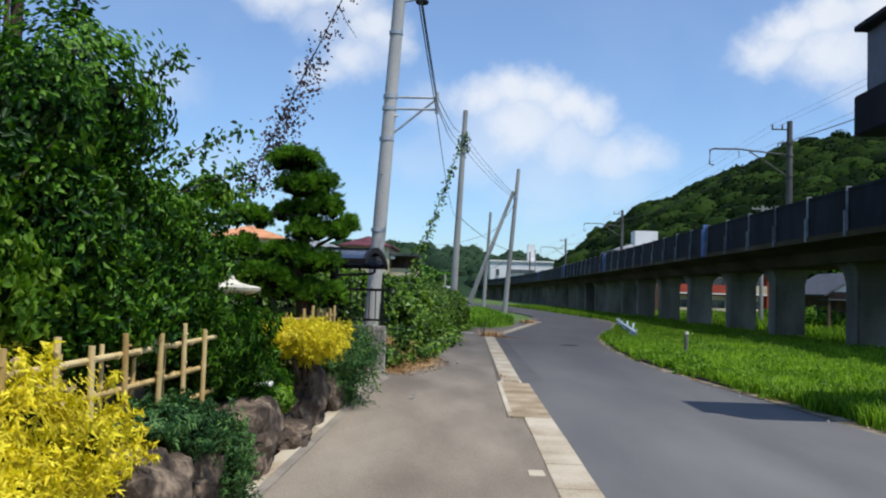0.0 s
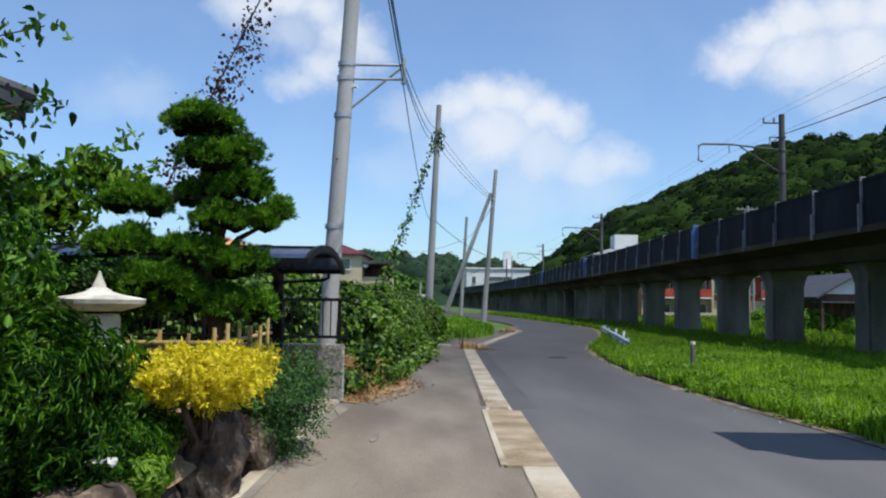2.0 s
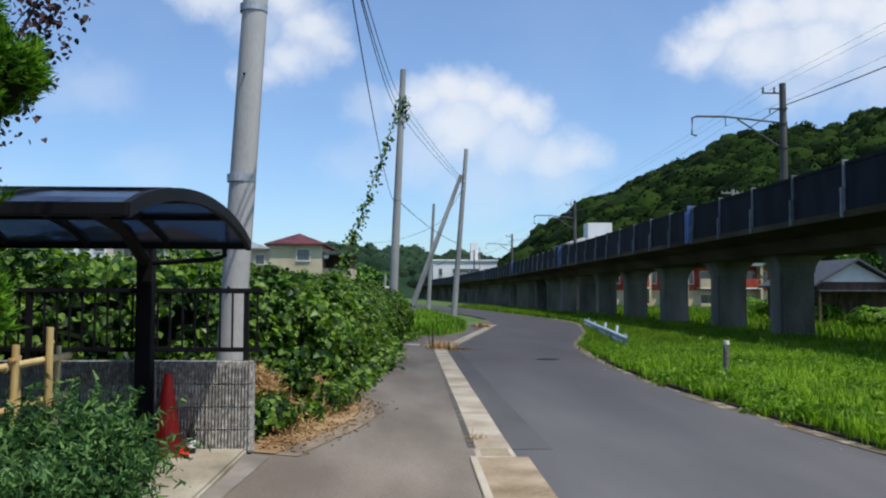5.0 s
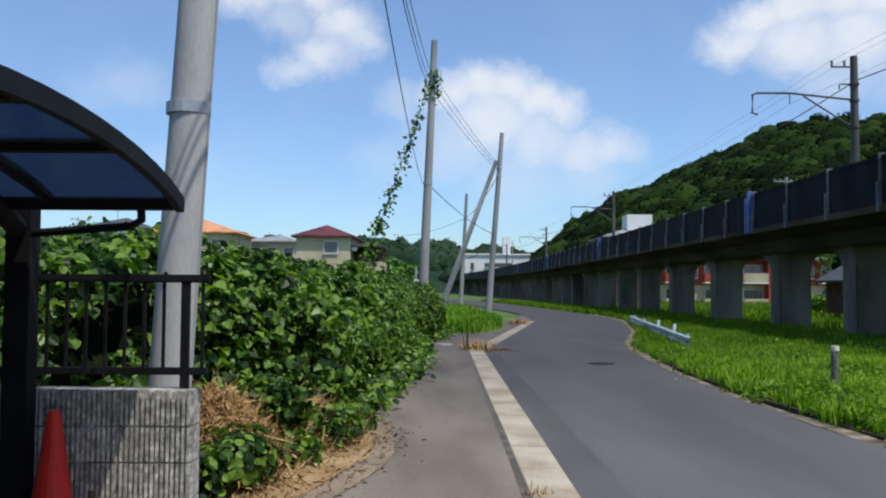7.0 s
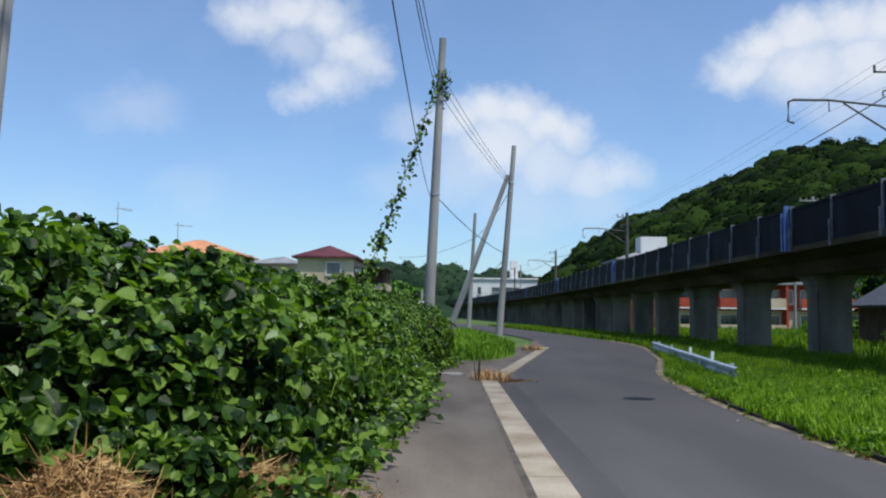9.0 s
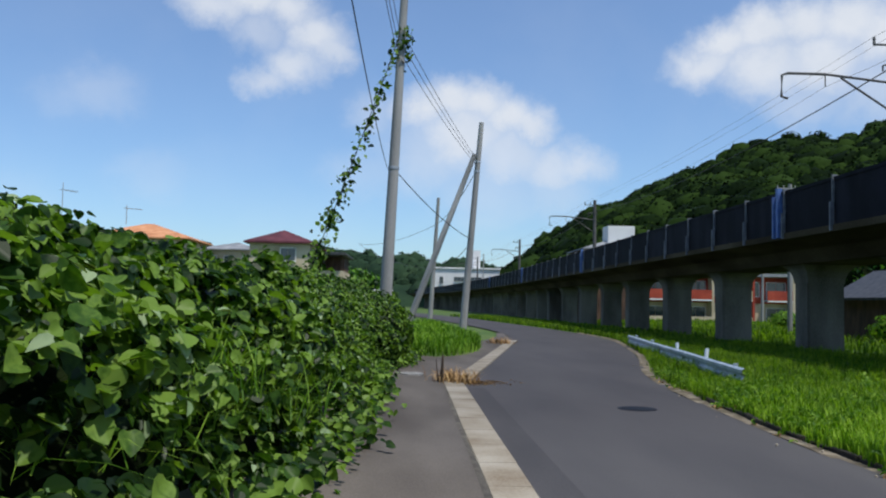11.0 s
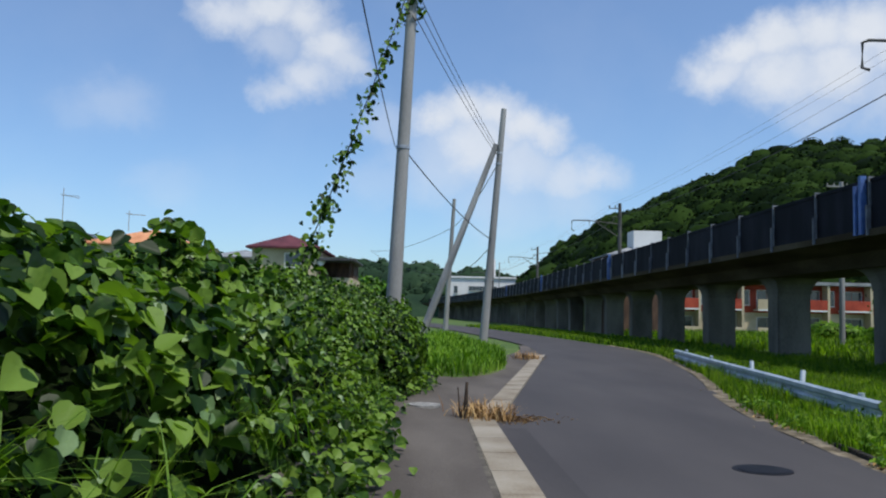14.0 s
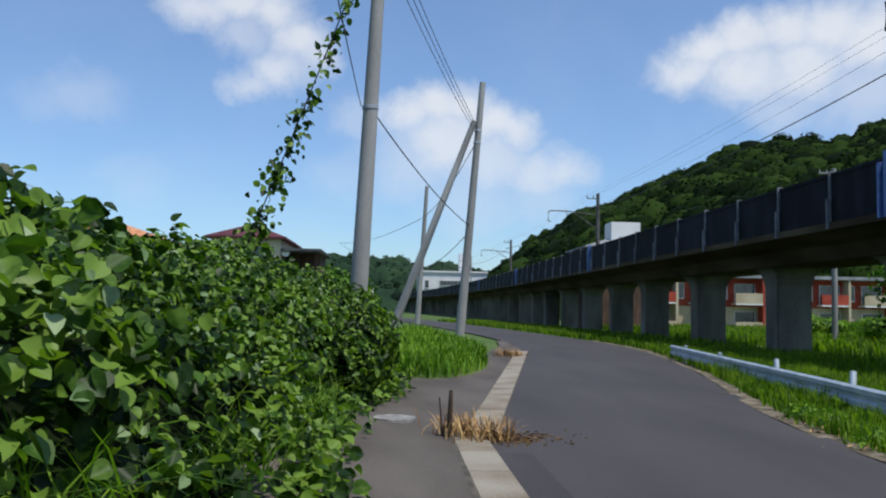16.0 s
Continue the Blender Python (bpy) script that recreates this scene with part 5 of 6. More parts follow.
def build_kudzu():
    k = thing("kudzu_bank", "tall sprawling bank of broad-leaved green kudzu vines", "vines", at=(-3, 26, 0))
    o = np.array((-3, 26, 0))
    xs, ys = np.arange(-15, 0.45, 0.17), np.arange(14.6, 43.6, 0.17)
    H = np.array([[bank_h(x, y) for x in xs] for y in ys])
    # near-black sheet, painted as the shade beneath the leaves
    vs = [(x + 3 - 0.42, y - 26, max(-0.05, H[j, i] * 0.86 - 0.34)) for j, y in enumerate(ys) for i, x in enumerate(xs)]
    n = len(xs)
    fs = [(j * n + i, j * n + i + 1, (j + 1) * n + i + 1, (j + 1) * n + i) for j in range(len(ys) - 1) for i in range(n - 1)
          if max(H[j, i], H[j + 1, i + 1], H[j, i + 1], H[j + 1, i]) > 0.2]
    core = new("vine_shade_core", mesh_from("vine_shade_core", vs, fs, LEAFCORE, True))
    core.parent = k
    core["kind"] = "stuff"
    gy, gx = np.gradient(H, 0.17)
    nrm = np.dstack([-gx, -gy, np.ones_like(H)])
    nl = np.linalg.norm(nrm, axis=2)
    nrm /= nl[..., None]
    rg = np.random.RandomState(9)
    # leaves per cell follow the true surface area; the flank by the path carries most
    X, Y = np.meshgrid(xs, ys)
    wt = nl * (H > 0.06) * np.where(X > -3.2, 1.0, np.where(X > -6, 0.45, 0.16))
    wt = wt / wt.sum()
    N = 150000
    idx = rg.choice(wt.size, N, p=wt.ravel())
    j, i = idx // n, idx % n
    P = np.stack([xs[i] + rg.uniform(-0.1, 0.1, N), ys[j] + rg.uniform(-0.1, 0.1, N), H[j, i]], 1)
    D = nrm[j, i]
    # the skin is thick in billows and open between them
    bil = np.array([noise.noise(Vector((p[0] * 2.3, p[1] * 2.3, p[2] * 2.6))) + 0.6 * noise.noise(Vector((p[0] * 5.2, p[1] * 5.2, p[2] * 5.6 + 9))) for p in P])
    P += D * (0.08 + 0.17 * bil - 0.36 * rg.beta(1.2, 2.6, N))[:, None]
    P[:, 2] = np.maximum(P[:, 2] + rg.uniform(-0.03, 0.03, N), 0.05)
    # the crest leans out over a hollow foot
    P[:, 0] += np.where(P[:, 0] > np.interp(P[:, 1], FY, FX) - 1.6, 1.0, 0.0) * np.clip(0.40 * (P[:, 2] - 0.85), -0.30, 0.20)
    # leaves thinned low down, so the painted dark sheet shows as shade
    keep = (bil > -0.09 - 0.35 * (P[:, 1] < 18.8) - 0.10 * (P[:, 2] > 1.25) + 0.32 * (P[:, 2] < 0.95) * (P[:, 1] > 17.8) + rg.normal(0, 0.10, N)) | (rg.uniform(0, 1, N) < 0.10)
    far = np.clip((P[:, 1] - 22.5) / 4.0, 0, 1)
    size = (0.098 - 0.034 * far) * rg.uniform(0.4, 1.3, N)
    D2 = D * 0.60 + np.array([0.16, -0.06, 0.60])
    turned = rg.uniform(0, 1, N) < 0.07
    for nm, sel, mt, k_, asp in (("leaves", keep & ~turned, KUDZU, 1.0, 0.95), ("turned_leaves", keep & turned, KUDZUPALE, 0.85, 0.75)):
        me = leaf_cloud(nm, P[sel] - o, D2[sel], size[sel] * k_, mt, asp, 0.62, 0.5, 10, "broad")
        lv = shared(nm, me, k)
        lv["kind"] = "stuff"
    # woody runners arching over the flank
    bm = bmesh.new()
    r3 = random.Random(14)
    for s in range(45):
        y = r3.uniform(18.5, 32)
        x = float(np.interp(y, FY, FX)) - r3.uniform(0.15, 1.3)
        p = Vector((x, y, bank_h(x, y) + 0.02))
        d = Vector((r3.uniform(0.1, 0.7), r3.uniform(-0.9, 0.5), r3.uniform(0.2, 0.8)))
        pts = [p - Vector(o)]
        for q in range(6):
            p = p + d * 0.11
            d = d + Vector((r3.uniform(-0.1, 0.1), r3.uniform(-0.15, 0.15), -0.30))
            pts.append(p - Vector(o))
        path_tube(bm, pts, 0.0042, 0.002, 5)
    part("runner", bm, LEAFLIGHT, k)["kind"] = "stuff"
    # upright shoots above the crest and runners along the flank
    bm = bmesh.new()
    SP, SD = [], []
    r2 = random.Random(4)
    for s in range(96):
        x, y = r2.uniform(-6, -1.2), r2.uniform(16.5, 40)
        if s > 80:
            x, y = r2.uniform(-1.9, -1.2), r2.uniform(24.1, 25.6)
        h = bank_h(x, y)
        if h < 1.2:
            continue
        p = Vector((x, y, h - 0.1))
        pts = [p]
        d = Vector((r2.uniform(-0.3, 0.5), r2.uniform(-0.4, 0.4), 1.0))
        for q in range(5):
            p = p + d * 0.09
            d = d + Vector((r2.uniform(-0.2, 0.35), r2.uniform(-0.3, 0.3), -0.16))
            pts.append(p)
            for _ in range(3):
                SP.append(p + Vector((r2.uniform(-0.07, 0.07), r2.uniform(-0.07, 0.07), r2.uniform(-0.03, 0.05))))
                SD.append((r2.uniform(-0.5, 0.5), r2.uniform(-0.7, 0.3), 0.8))
        path_tube(bm, [Vector(q) - Vector(o) for q in pts], 0.006, 0.003, 4)
    st = part("runner", bm, LEAFLIGHT, k)
    st["kind"] = "stuff"
    me = leaf_cloud("shoot_leaves", np.array(SP) - o, np.array(SD), 0.11 * np.random.RandomState(3).uniform(0.6, 1.3, len(SP)), KUDZU, 0.9, 0.5, 0.2, 12, "broad")
    sl = shared("shoot_leaves", me, k)
    sl["kind"] = "stuff"
    # leaves strewn low over the path edge
    M = 2600
    yy = rg.uniform(16.2, 40.5, M)
    xx = np.interp(yy, FY, FX) + rg.normal(-0.02, 0.14, M)
    P2 = np.stack([xx, yy, 0.09 * np.maximum(0, 0.58 - xx) + rg.uniform(0.02, 0.22, M)], 1)
    me = leaf_cloud("edge_leaves", P2 - o, np.tile((0.2, -0.2, 0.9), (M, 1)), 0.10 * rg.uniform(0.5, 1.3, M), KUDZU, 0.9, 0.5, 0.2, 13, "broad")
    el = shared("edge_leaves", me, k)
    el["kind"] = "stuff"
    return k


build_kudzu()


def tuft(name, label, category, centres, n, length, width, material, seed, lean=0.5, spread=0.15):
    """Arching blades rising from round about each centre."""
    rg = np.random.RandomState(seed)
    V, F = [], []
    c0 = np.array(centres[0])
    for c in centres:
        for _ in range(n):
            a = rg.uniform(0, 2 * math.pi)
            L = length * rg.uniform(0.6, 1.2)
            b = np.array(c) + np.array([rg.normal(0, spread), rg.normal(0, spread), 0]) - c0
            d = np.array([math.cos(a), math.sin(a), 0])
            s = np.array([-math.sin(a), math.cos(a), 0]) * width
            ln = lean * rg.uniform(0.4, 1.5)
            k = len(V)
            for q, w in ((0, 1.0), (0.35, 0.9), (0.7, 0.6), (1.0, 0.1)):
                p = b + d * L * ln * q ** 1.6 + np.array([0, 0, L * (q - 0.55 * ln * q * q)])
                V += [p - s * w, p + s * w]
            for q in range(3):
                F.append((k + 2 * q, k + 2 * q + 1, k + 2 * q + 3, k + 2 * q + 2))
    ob = new(name, mesh_from(name, V, F, material))
    ob.location = c0
    return tagged(ob, label, category)


tuft("tall_grass", "arching light green grass growing out of the kudzu", "grass", [(-1.2, 20.6, 0.85), (-1.3, 21.4, 0.8), (-1.0, 22.0, 0.55)], 70, 0.6, 0.006, LEAFLIGHT, 31, 0.8)
tuft("tall_grass", "arching light green grass growing out of the kudzu", "grass", [(-1.1, 23.4, 0.7), (-0.95, 24.6, 0.6), (-0.85, 26.8, 0.4)], 70, 0.6, 0.006, LEAFLIGHT, 32, 0.85)
tuft("tall_grass", "arching light green grass growing out of the kudzu", "grass", [(-0.75, 29.6, 0.2), (-0.85, 30.6, 0.3)], 70, 0.55, 0.006, LEAFLIGHT, 34, 0.85)


tuft("tall_grass", "long arching grass blades hanging out of the kudzu foot", "grass", [(-1.3, 19.8, 0.75), (-1.25, 20.6, 0.7), (-1.3, 21.4, 0.7), (-1.25, 22.2, 0.6)], 26, 0.5, 0.004, LEAFLIGHT, 35, 1.2, 0.14)
tuft("tall_grass", "long arching grass blades hanging out of the kudzu foot", "grass", [(-1.45, 18.6, 0.8), (-1.35, 19.2, 0.7), (-1.4, 19.9, 0.95)], 26, 0.45, 0.004, MOUNDGRASS, 36, 1.2, 0.14)


def litter_pile(name, label, cx, cy, rx, ry, h, n, size, material, seed):
    """A heap of dry stalks and withered leaves."""
    rg = np.random.RandomState(seed)
    u = rg.normal(0, 0.42, (n, 2))
    z = h * np.exp(-(u ** 2).sum(1) * 1.6) * rg.uniform(0.2, 1.05, n)
    P = np.stack([u[:, 0] * rx, u[:, 1] * ry, z], 1)
    me = leaf_cloud(name, P, np.tile((0, -0.3, 0.8), (n, 1)), size * rg.uniform(0.5, 1.6, n), material, 0.055, 0.9, 0.15, seed, "blade")
    t = thing(name, label, "cut vines", at=(cx, cy, 0.16))
    a = shared("straw", me, t)
    a["kind"] = "stuff"
    m = n // 4
    me = leaf_cloud("withered_leaves", P[:m] + np.array([0, 0, 0.03]), np.tile((0.1, -0.3, 0.8), (m, 1)), 0.05 * rg.uniform(0.5, 1.4, m), material, 0.35, 0.8, 0.1, seed + 1)
    b = shared("withered_leaves", me, t)
    b["kind"] = "stuff"
    bm = bmesh.new()
    bmesh.ops.create_icosphere(bm, subdivisions=3, radius=1.0)
    for v in bm.verts:
        v.co = Vector((v.co.x * rx * 0.75, v.co.y * ry * 0.75, max(-0.1, v.co.z * h * 0.6))) * (1 + 0.2 * noise.noise(v.co * 3))
    part("heap", bm, DIRT, t)
    return t


litter_pile("cut_vine_heap", "heap of dry brown cut vines on the bare soil", -1.72, 16.2, 0.6, 1.0, 0.60, 9500, 0.13, STRAW, 51)
litter_pile("cut_vine_heap", "low heap of dry straw-coloured clippings by the path", -1.35, 17.6, 0.6, 0.9, 0.36, 6000, 0.14, STRAW, 52)
shrub("weed_clump", "leafy green weeds sprouting from cut vines", "weeds", [(-1.42, 15.7, 0.34, 0.28, 0.4, 0.22), (-1.55, 15.3, 0.30, 0.2, 0.3, 0.2), (-1.2, 16.5, 0.24, 0.25, 0.35, 0.14), (-1.05, 17.5, 0.26, 0.3, 0.5, 0.2), (-1.5, 17.0, 0.55, 0.4, 0.4, 0.22)], 2600, 0.07, KUDZU, 53, 0.9, base=0.12, stems=False)
shrub("weed_clump", "dark leafy bushes growing beyond the kudzu bank", "bush", [(-0.6, 34.6, 0.75, 0.65, 1.0, 0.7), (-0.7, 36.2, 0.9, 0.7, 1.0, 0.75), (-0.5, 38.0, 0.6, 0.55, 1.0, 0.6), (-0.5, 33.4, 0.5, 0.45, 0.8, 0.45)], 9000, 0.09, KUDZU, 54, 0.7, base=0.0)

# ---------------------------------------------------------------- grass verge


def grass_field(name, label, n, pick, h0, seed, width=0.009, blades=GRASS):
    rg = np.random.RandomState(seed)
    P = pick(rg, n)
    n = len(P)
    a = rg.uniform(0, 2 * math.pi, n)
    clump = np.array([noise.noise((p[0] * 0.8, p[1] * 0.8, 7)) + 0.6 * noise.noise((p[0] * 2.6, p[1] * 2.6, 9)) for p in P])
    L = h0 * rg.uniform(0.55, 1.15, n) * (1 + 0.55 * clump)
    d = np.stack([np.cos(a), np.sin(a), np.zeros(n)], 1)
    s = np.stack([-np.sin(a), np.cos(a), np.zeros(n)], 1) * (width * rg.uniform(0.7, 1.6, n))[:, None]
    ln = rg.uniform(0.1, 0.65, n)
    up = np.array([0, 0, 1.0])
    mid = P + d * (L * ln * 0.35)[:, None] + up * (L * 0.6)[:, None]
    tip = P + d * (L * ln)[:, None] + up * (L * (1 - 0.3 * ln))[:, None]
    V = np.stack([P - s, P + s, mid + s * 0.8, mid - s * 0.8, tip], 1).reshape(-1, 3)
    k = np.arange(n) * 5
    F = [(b, b + 1, b + 2, b + 3) for b in k] + [(b + 3, b + 2, b + 4) for b in k]
    ob = new(name, mesh_from(name, V, F, blades))
    return tagged(ob, label, "grass", kind="stuff")


# broken edging where the asphalt drops to the grass, its shade painted near-black
EDGING = mat("shaded_edging", [(0.016, 0.014, 0.010), (0.03, 0.026, 0.018), (0.055, 0.048, 0.034)], 4, 0.95, 0.6, 40)
edg = thing("verge_edging", "concrete edging painted dark as shade between the lane and the grass", "kerb", at=(4.4, 15.5, 0), kind="structure")
rge = random.Random(17)
for k_ in range(22):
    y_ = 15.5 + 0.61 * k_
    x_, x2_ = (float(np.interp(q, [r[0] for r in ROAD_R], [r[1] for r in ROAD_R])) + 0.2 for q in (y_, y_ + 0.61))
    part("edging_stone", boxm((-0.04, 0.004, -0.08), (0.04, 0.60, 0.045), 0.008), EDGING, edg).matrix_basis = pose(x_ - 4.4 + rge.uniform(-0.015, 0.015), y_ - 15.5, rge.uniform(-0.02, 0.01), 0, 0, -math.degrees(math.atan2(x2_ - x_, 0.61)))

RY, RX = np.array([r[0] for r in ROAD_R], float), np.array([r[1] for r in ROAD_R], float)


def verge(rg, n):
    y = 8.5 + 44 * rg.beta(1.0, 1.7, n)
    lo = np.interp(y, RY, RX) + 0.12
    x = lo + (14.6 - lo) * rg.beta(1.0, 1.5, n)
    rail_dip = (y > 29.5) & (y < 47) & (x < lo + 0.9) & (rg.uniform(0, 1, n) < 0.55)
    edge = 0.06 + 0.24 * np.array([noise.noise((0, q * 1.3, 0)) + 0.5 * noise.noise((4, q * 3.9, 0)) for q in y])
    keep = (x > lo + edge) & ~rail_dip
    return np.stack([x, y, np.full(n, -0.02)], 1)[keep]


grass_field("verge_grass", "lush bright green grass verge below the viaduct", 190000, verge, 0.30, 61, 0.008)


def verge_weeds(name, label, n, reach, size, material, seed, h):
    rg = np.random.RandomState(seed)
    y = 9 + 24 * rg.beta(1.0, 1.4, n)
    lo = np.interp(y, RY, RX) + 0.02
    x = lo + reach * rg.beta(1.0, 1.4, n)
    c = np.array([noise.noise((a * 0.9, b * 0.9, 31)) + 0.5 * noise.noise((a * 2.8, b * 2.8, 33)) for a, b in zip(x, y)])
    keep = c > -0.02 + 0.25 * (x < lo + 0.2)
    z = h * (0.35 + 0.9 * np.clip(c, 0, 1)) * rg.uniform(0.25, 1.1, n) * np.clip((x - lo) / 0.35 + 0.25, 0, 1)
    P = np.stack([x, y, z], 1)[keep]
    me = leaf_cloud(name, P, np.tile((-0.15, -0.1, 0.8), (len(P), 1)), size * rg.uniform(0.5, 1.4, len(P)), material, 0.55, 0.6, 0.1, seed)
    return tagged(new(name, me), label, "weeds", kind="stuff")


verge_weeds("verge_weeds", "patches of broad-leaved light green weeds among the verge grass", 42000, 6.0, 0.075, LEAFLIGHT, 64, 0.36)
verge_weeds("dry_litter", "dry straw-coloured stalks and leaf litter along the lane edge", 5200, 0.42, 0.05, STRAW, 65, 0.03)


def clippings(n, seed):
    """Loose dry stalks and crumbs strewn over the soil and the path edge."""
    rg = np.random.RandomState(seed)
    y = rg.uniform(14.6, 19.4, n)
    x = np.interp(y, [14.5, 15.5, 16.6, 17.6, 18.6, 19.4], [-1.25, -1.0, -0.66, -0.55, -0.62, -0.8]) + rg.normal(-0.06, 0.15, n)
    z = 0.09 * np.maximum(0, 0.58 - x) + rg.uniform(0.0, 0.03, n)
    P = np.stack([x, y, z], 1)
    me = leaf_cloud("dry_clippings", P, np.tile((0.0, 0.0, 1.0), (n, 1)), rg.uniform(0.012, 0.065, n), STRAW, 0.14, 0.25, 0.0, seed)
    tagged(new("dry_clippings", me), "loose dry vine clippings strewn over the path edge", "litter", kind="stuff")


clippings(1300, 66)


def kerb_litter(n, seed):
    """Straw and grit washed out over the lane from the weeds in the kerb corner."""
    rg = np.random.RandomState(seed)
    P = np.stack([0.95 + np.abs(rg.normal(0, 0.36, n)), 30.95 + rg.normal(0, 0.22, n), rg.uniform(0.004, 0.02, n)], 1)
    me = leaf_cloud("kerb_litter", P, np.tile((0.0, 0.0, 1.0), (n, 1)), rg.uniform(0.012, 0.07, n), STRAW, 0.16, 0.2, 0.0, seed)
    tagged(new("kerb_litter", me), "dry straw and grit strewn over the lane by the kerb", "litter", kind="stuff")


kerb_litter(700, 67)


def far_verge(rg, n):
    y = rg.uniform(50, 110, n)
    lo = np.interp(y, RY, RX) + 0.2
    x = lo + rg.uniform(0, 4.5, n)
    return np.stack([x, y, np.full(n, -0.02)], 1)


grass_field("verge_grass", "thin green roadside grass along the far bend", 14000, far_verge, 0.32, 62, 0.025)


def back_field(rg, n):
    return np.stack([rg.uniform(15, 34, n), rg.uniform(25, 98, n), np.full(n, -0.05)], 1)


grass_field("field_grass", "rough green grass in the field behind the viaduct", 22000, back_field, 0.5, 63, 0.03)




def mound_h(x, y):
    d = ((x - 0.6) / 1.9) ** 2 + ((y - 46.0) / 8.0) ** 2
    return 0.45 * max(0.0, 1 - d) ** 0.7


def mound(rg, n):
    x, y = rg.uniform(-3.5, 2.6, n), rg.uniform(38, 56, n)
    z = np.array([mound_h(a, b) for a, b in zip(x, y)])
    keep = (z > 0.02) | (x < -0.8)
    return np.stack([x, y, z], 1)[keep]


mv, mf, gx_, gy_ = [], [], np.linspace(-2, 2.9, 18), np.linspace(37.5, 55, 40)
for yy_ in gy_:
    for xx_ in gx_:
        mv.append((xx_, yy_, mound_h(xx_, yy_) - 0.03))
for j_ in range(39):
    for i_ in range(17):
        b_ = j_ * 18 + i_
        mf.append((b_, b_ + 1, b_ + 19, b_ + 18))
tagged(new("grass_mound", mesh_from("grass_mound", mv, mf, GROUND, True)), "low grassy mound at the foot of the poles", "ground", kind="structure")
grass_field("mound_grass", "bright green grass on the low mound by the poles", 22000, mound, 0.36, 64, 0.016, blades=MOUNDGRASS)

# bushes in the field behind the viaduct
for q, (bx, by, bw, bh) in enumerate(((19.5, 42, 2.2, 0.9), (20.5, 50, 2.5, 1.1), (24, 62, 3.2, 1.1), (27, 74, 3.4, 1.0), (31, 84, 3.0, 1.1), (19, 34, 1.8, 1.0), (37, 86, 3.5, 1.0))):
    shrub("field_bush", "rounded light green bush behind the viaduct piers", "bush", [(bx, by, bh * 0.6, bw * 0.5, 1.0, bh * 0.6), (bx + bw * 0.4, by + 0.5, bh * 0.5, bw * 0.4, 1.0, bh * 0.5)], 1500, 0.2, LEAFLIGHT, 80 + q, 0.7, base=-0.05, stems=False)
darktrees = [(26.5, 62, 4.4, 5.6), (31, 58, 4.4, 5.0), (35.5, 62, 4.6, 5.2)]
for q, (bx, by, bw, bh) in enumerate(darktrees):
    small_tree("roadside_tree", "dark green leafy tree behind the viaduct", (bx, by, 0), [(bx, by, bh * 0.8, bw * 0.5, bw * 0.5, bh * 0.5), (bx - bw * 0.3, by, bh * 0.55, bw * 0.4, bw * 0.4, bh * 0.35), (bx + bw * 0.3, by + 0.4, bh * 0.6, bw * 0.4, bw * 0.4, bh * 0.35)], 1800, 0.25, LEAFDARK, 90 + q, 0.6)

# ---------------------------------------------------------------- roadside things
rail = thing("guard_rail", "pale blue-grey galvanised guard rail half sunk in grass", "guard rail", at=(5.35, 29.0, 0))
RP = [(5.85, 30.2), (6.1, 32.2), (6.5, 35), (7.0, 39), (7.55, 43), (8.05, 46.6)]
prof = [(0.0, 0.17), (-0.05, 0.20), (-0.05, 0.27), (0.0, 0.31), (0.0, 0.35), (-0.05, 0.39), (-0.05, 0.46), (0.0, 0.49), (0.015, 0.49), (-0.035, 0.455), (-0.035, 0.395), (0.015, 0.355), (0.015, 0.305), (-0.035, 0.265), (-0.035, 0.205), (0.015, 0.17)]
bm = bmesh.new()
pv = None
for (x, y) in RP:
    ring = [bm.verts.new((x + 0.12 + p[0] - 5.35, y - 29.0, p[1] * 0.92 - 0.05)) for p in prof]
    if pv:
        for j in range(len(prof)):
            bm.faces.new((pv[j], pv[(j + 1) % len(prof)], ring[(j + 1) % len(prof)], ring[j]))
    pv = ring
RAILMAT = mat("pale_blue_steel", [(0.30, 0.37, 0.43), (0.40, 0.47, 0.53), (0.52, 0.58, 0.62)], 2.5, 0.45, 0.08, 40, metal=0.3)
part("beam", bm, RAILMAT, rail)
for (x, y, lx, ly, hz) in ((5.95, 31.0, 0.03, -0.02, 0.44), (6.3, 33.6, 0.14, 0.22, 0.56), (6.72, 36.8, 0.08, 0.25, 0.54), (7.28, 41.0, -0.02, -0.1, 0.46), (7.8, 44.8, 0.0, -0.1, 0.46)):
    part("post", tubem((x + 0.14 - 5.35, y - 29.0, -0.1), (x + 0.14 + lx - 5.35, y - 29.0 + ly, hz), 0.045, n=12), RAILMAT, rail)
WEATHERED = mat("weathered_post", [(0.05, 0.047, 0.04), (0.15, 0.145, 0.13), (0.34, 0.33, 0.30)], 9, 0.9, 0.5, 40, stretch=(1, 1, 0.5))
stake = thing("marker_post", "weathered grey wooden marker post in the grass", "post", at=(5.6, 21.95, 0))
part("shaft", tubem((0, 0, -0.1), (0.02, 0, 0.74), 0.055, 0.05, 10), WEATHERED, stake)
part("cap", tubem((0.02, 0, 0.68), (0.02, 0, 0.75), 0.06, 0.055, 10), STONE_PALE, stake)
st = thing("broken_reflector_post", "dead brown weed stalks round a broken kerb post", "post", at=(0.62, 30.9, 0))
part("stub", tubem((0, 0, -0.05), (0.02, 0.0, 0.5), 0.035, 0.02, 8), BARK, st)
part("spike", tubem((-0.06, 0.05, 0), (-0.10, 0.05, 0.42), 0.015, 0.008, 6), BARK, st)
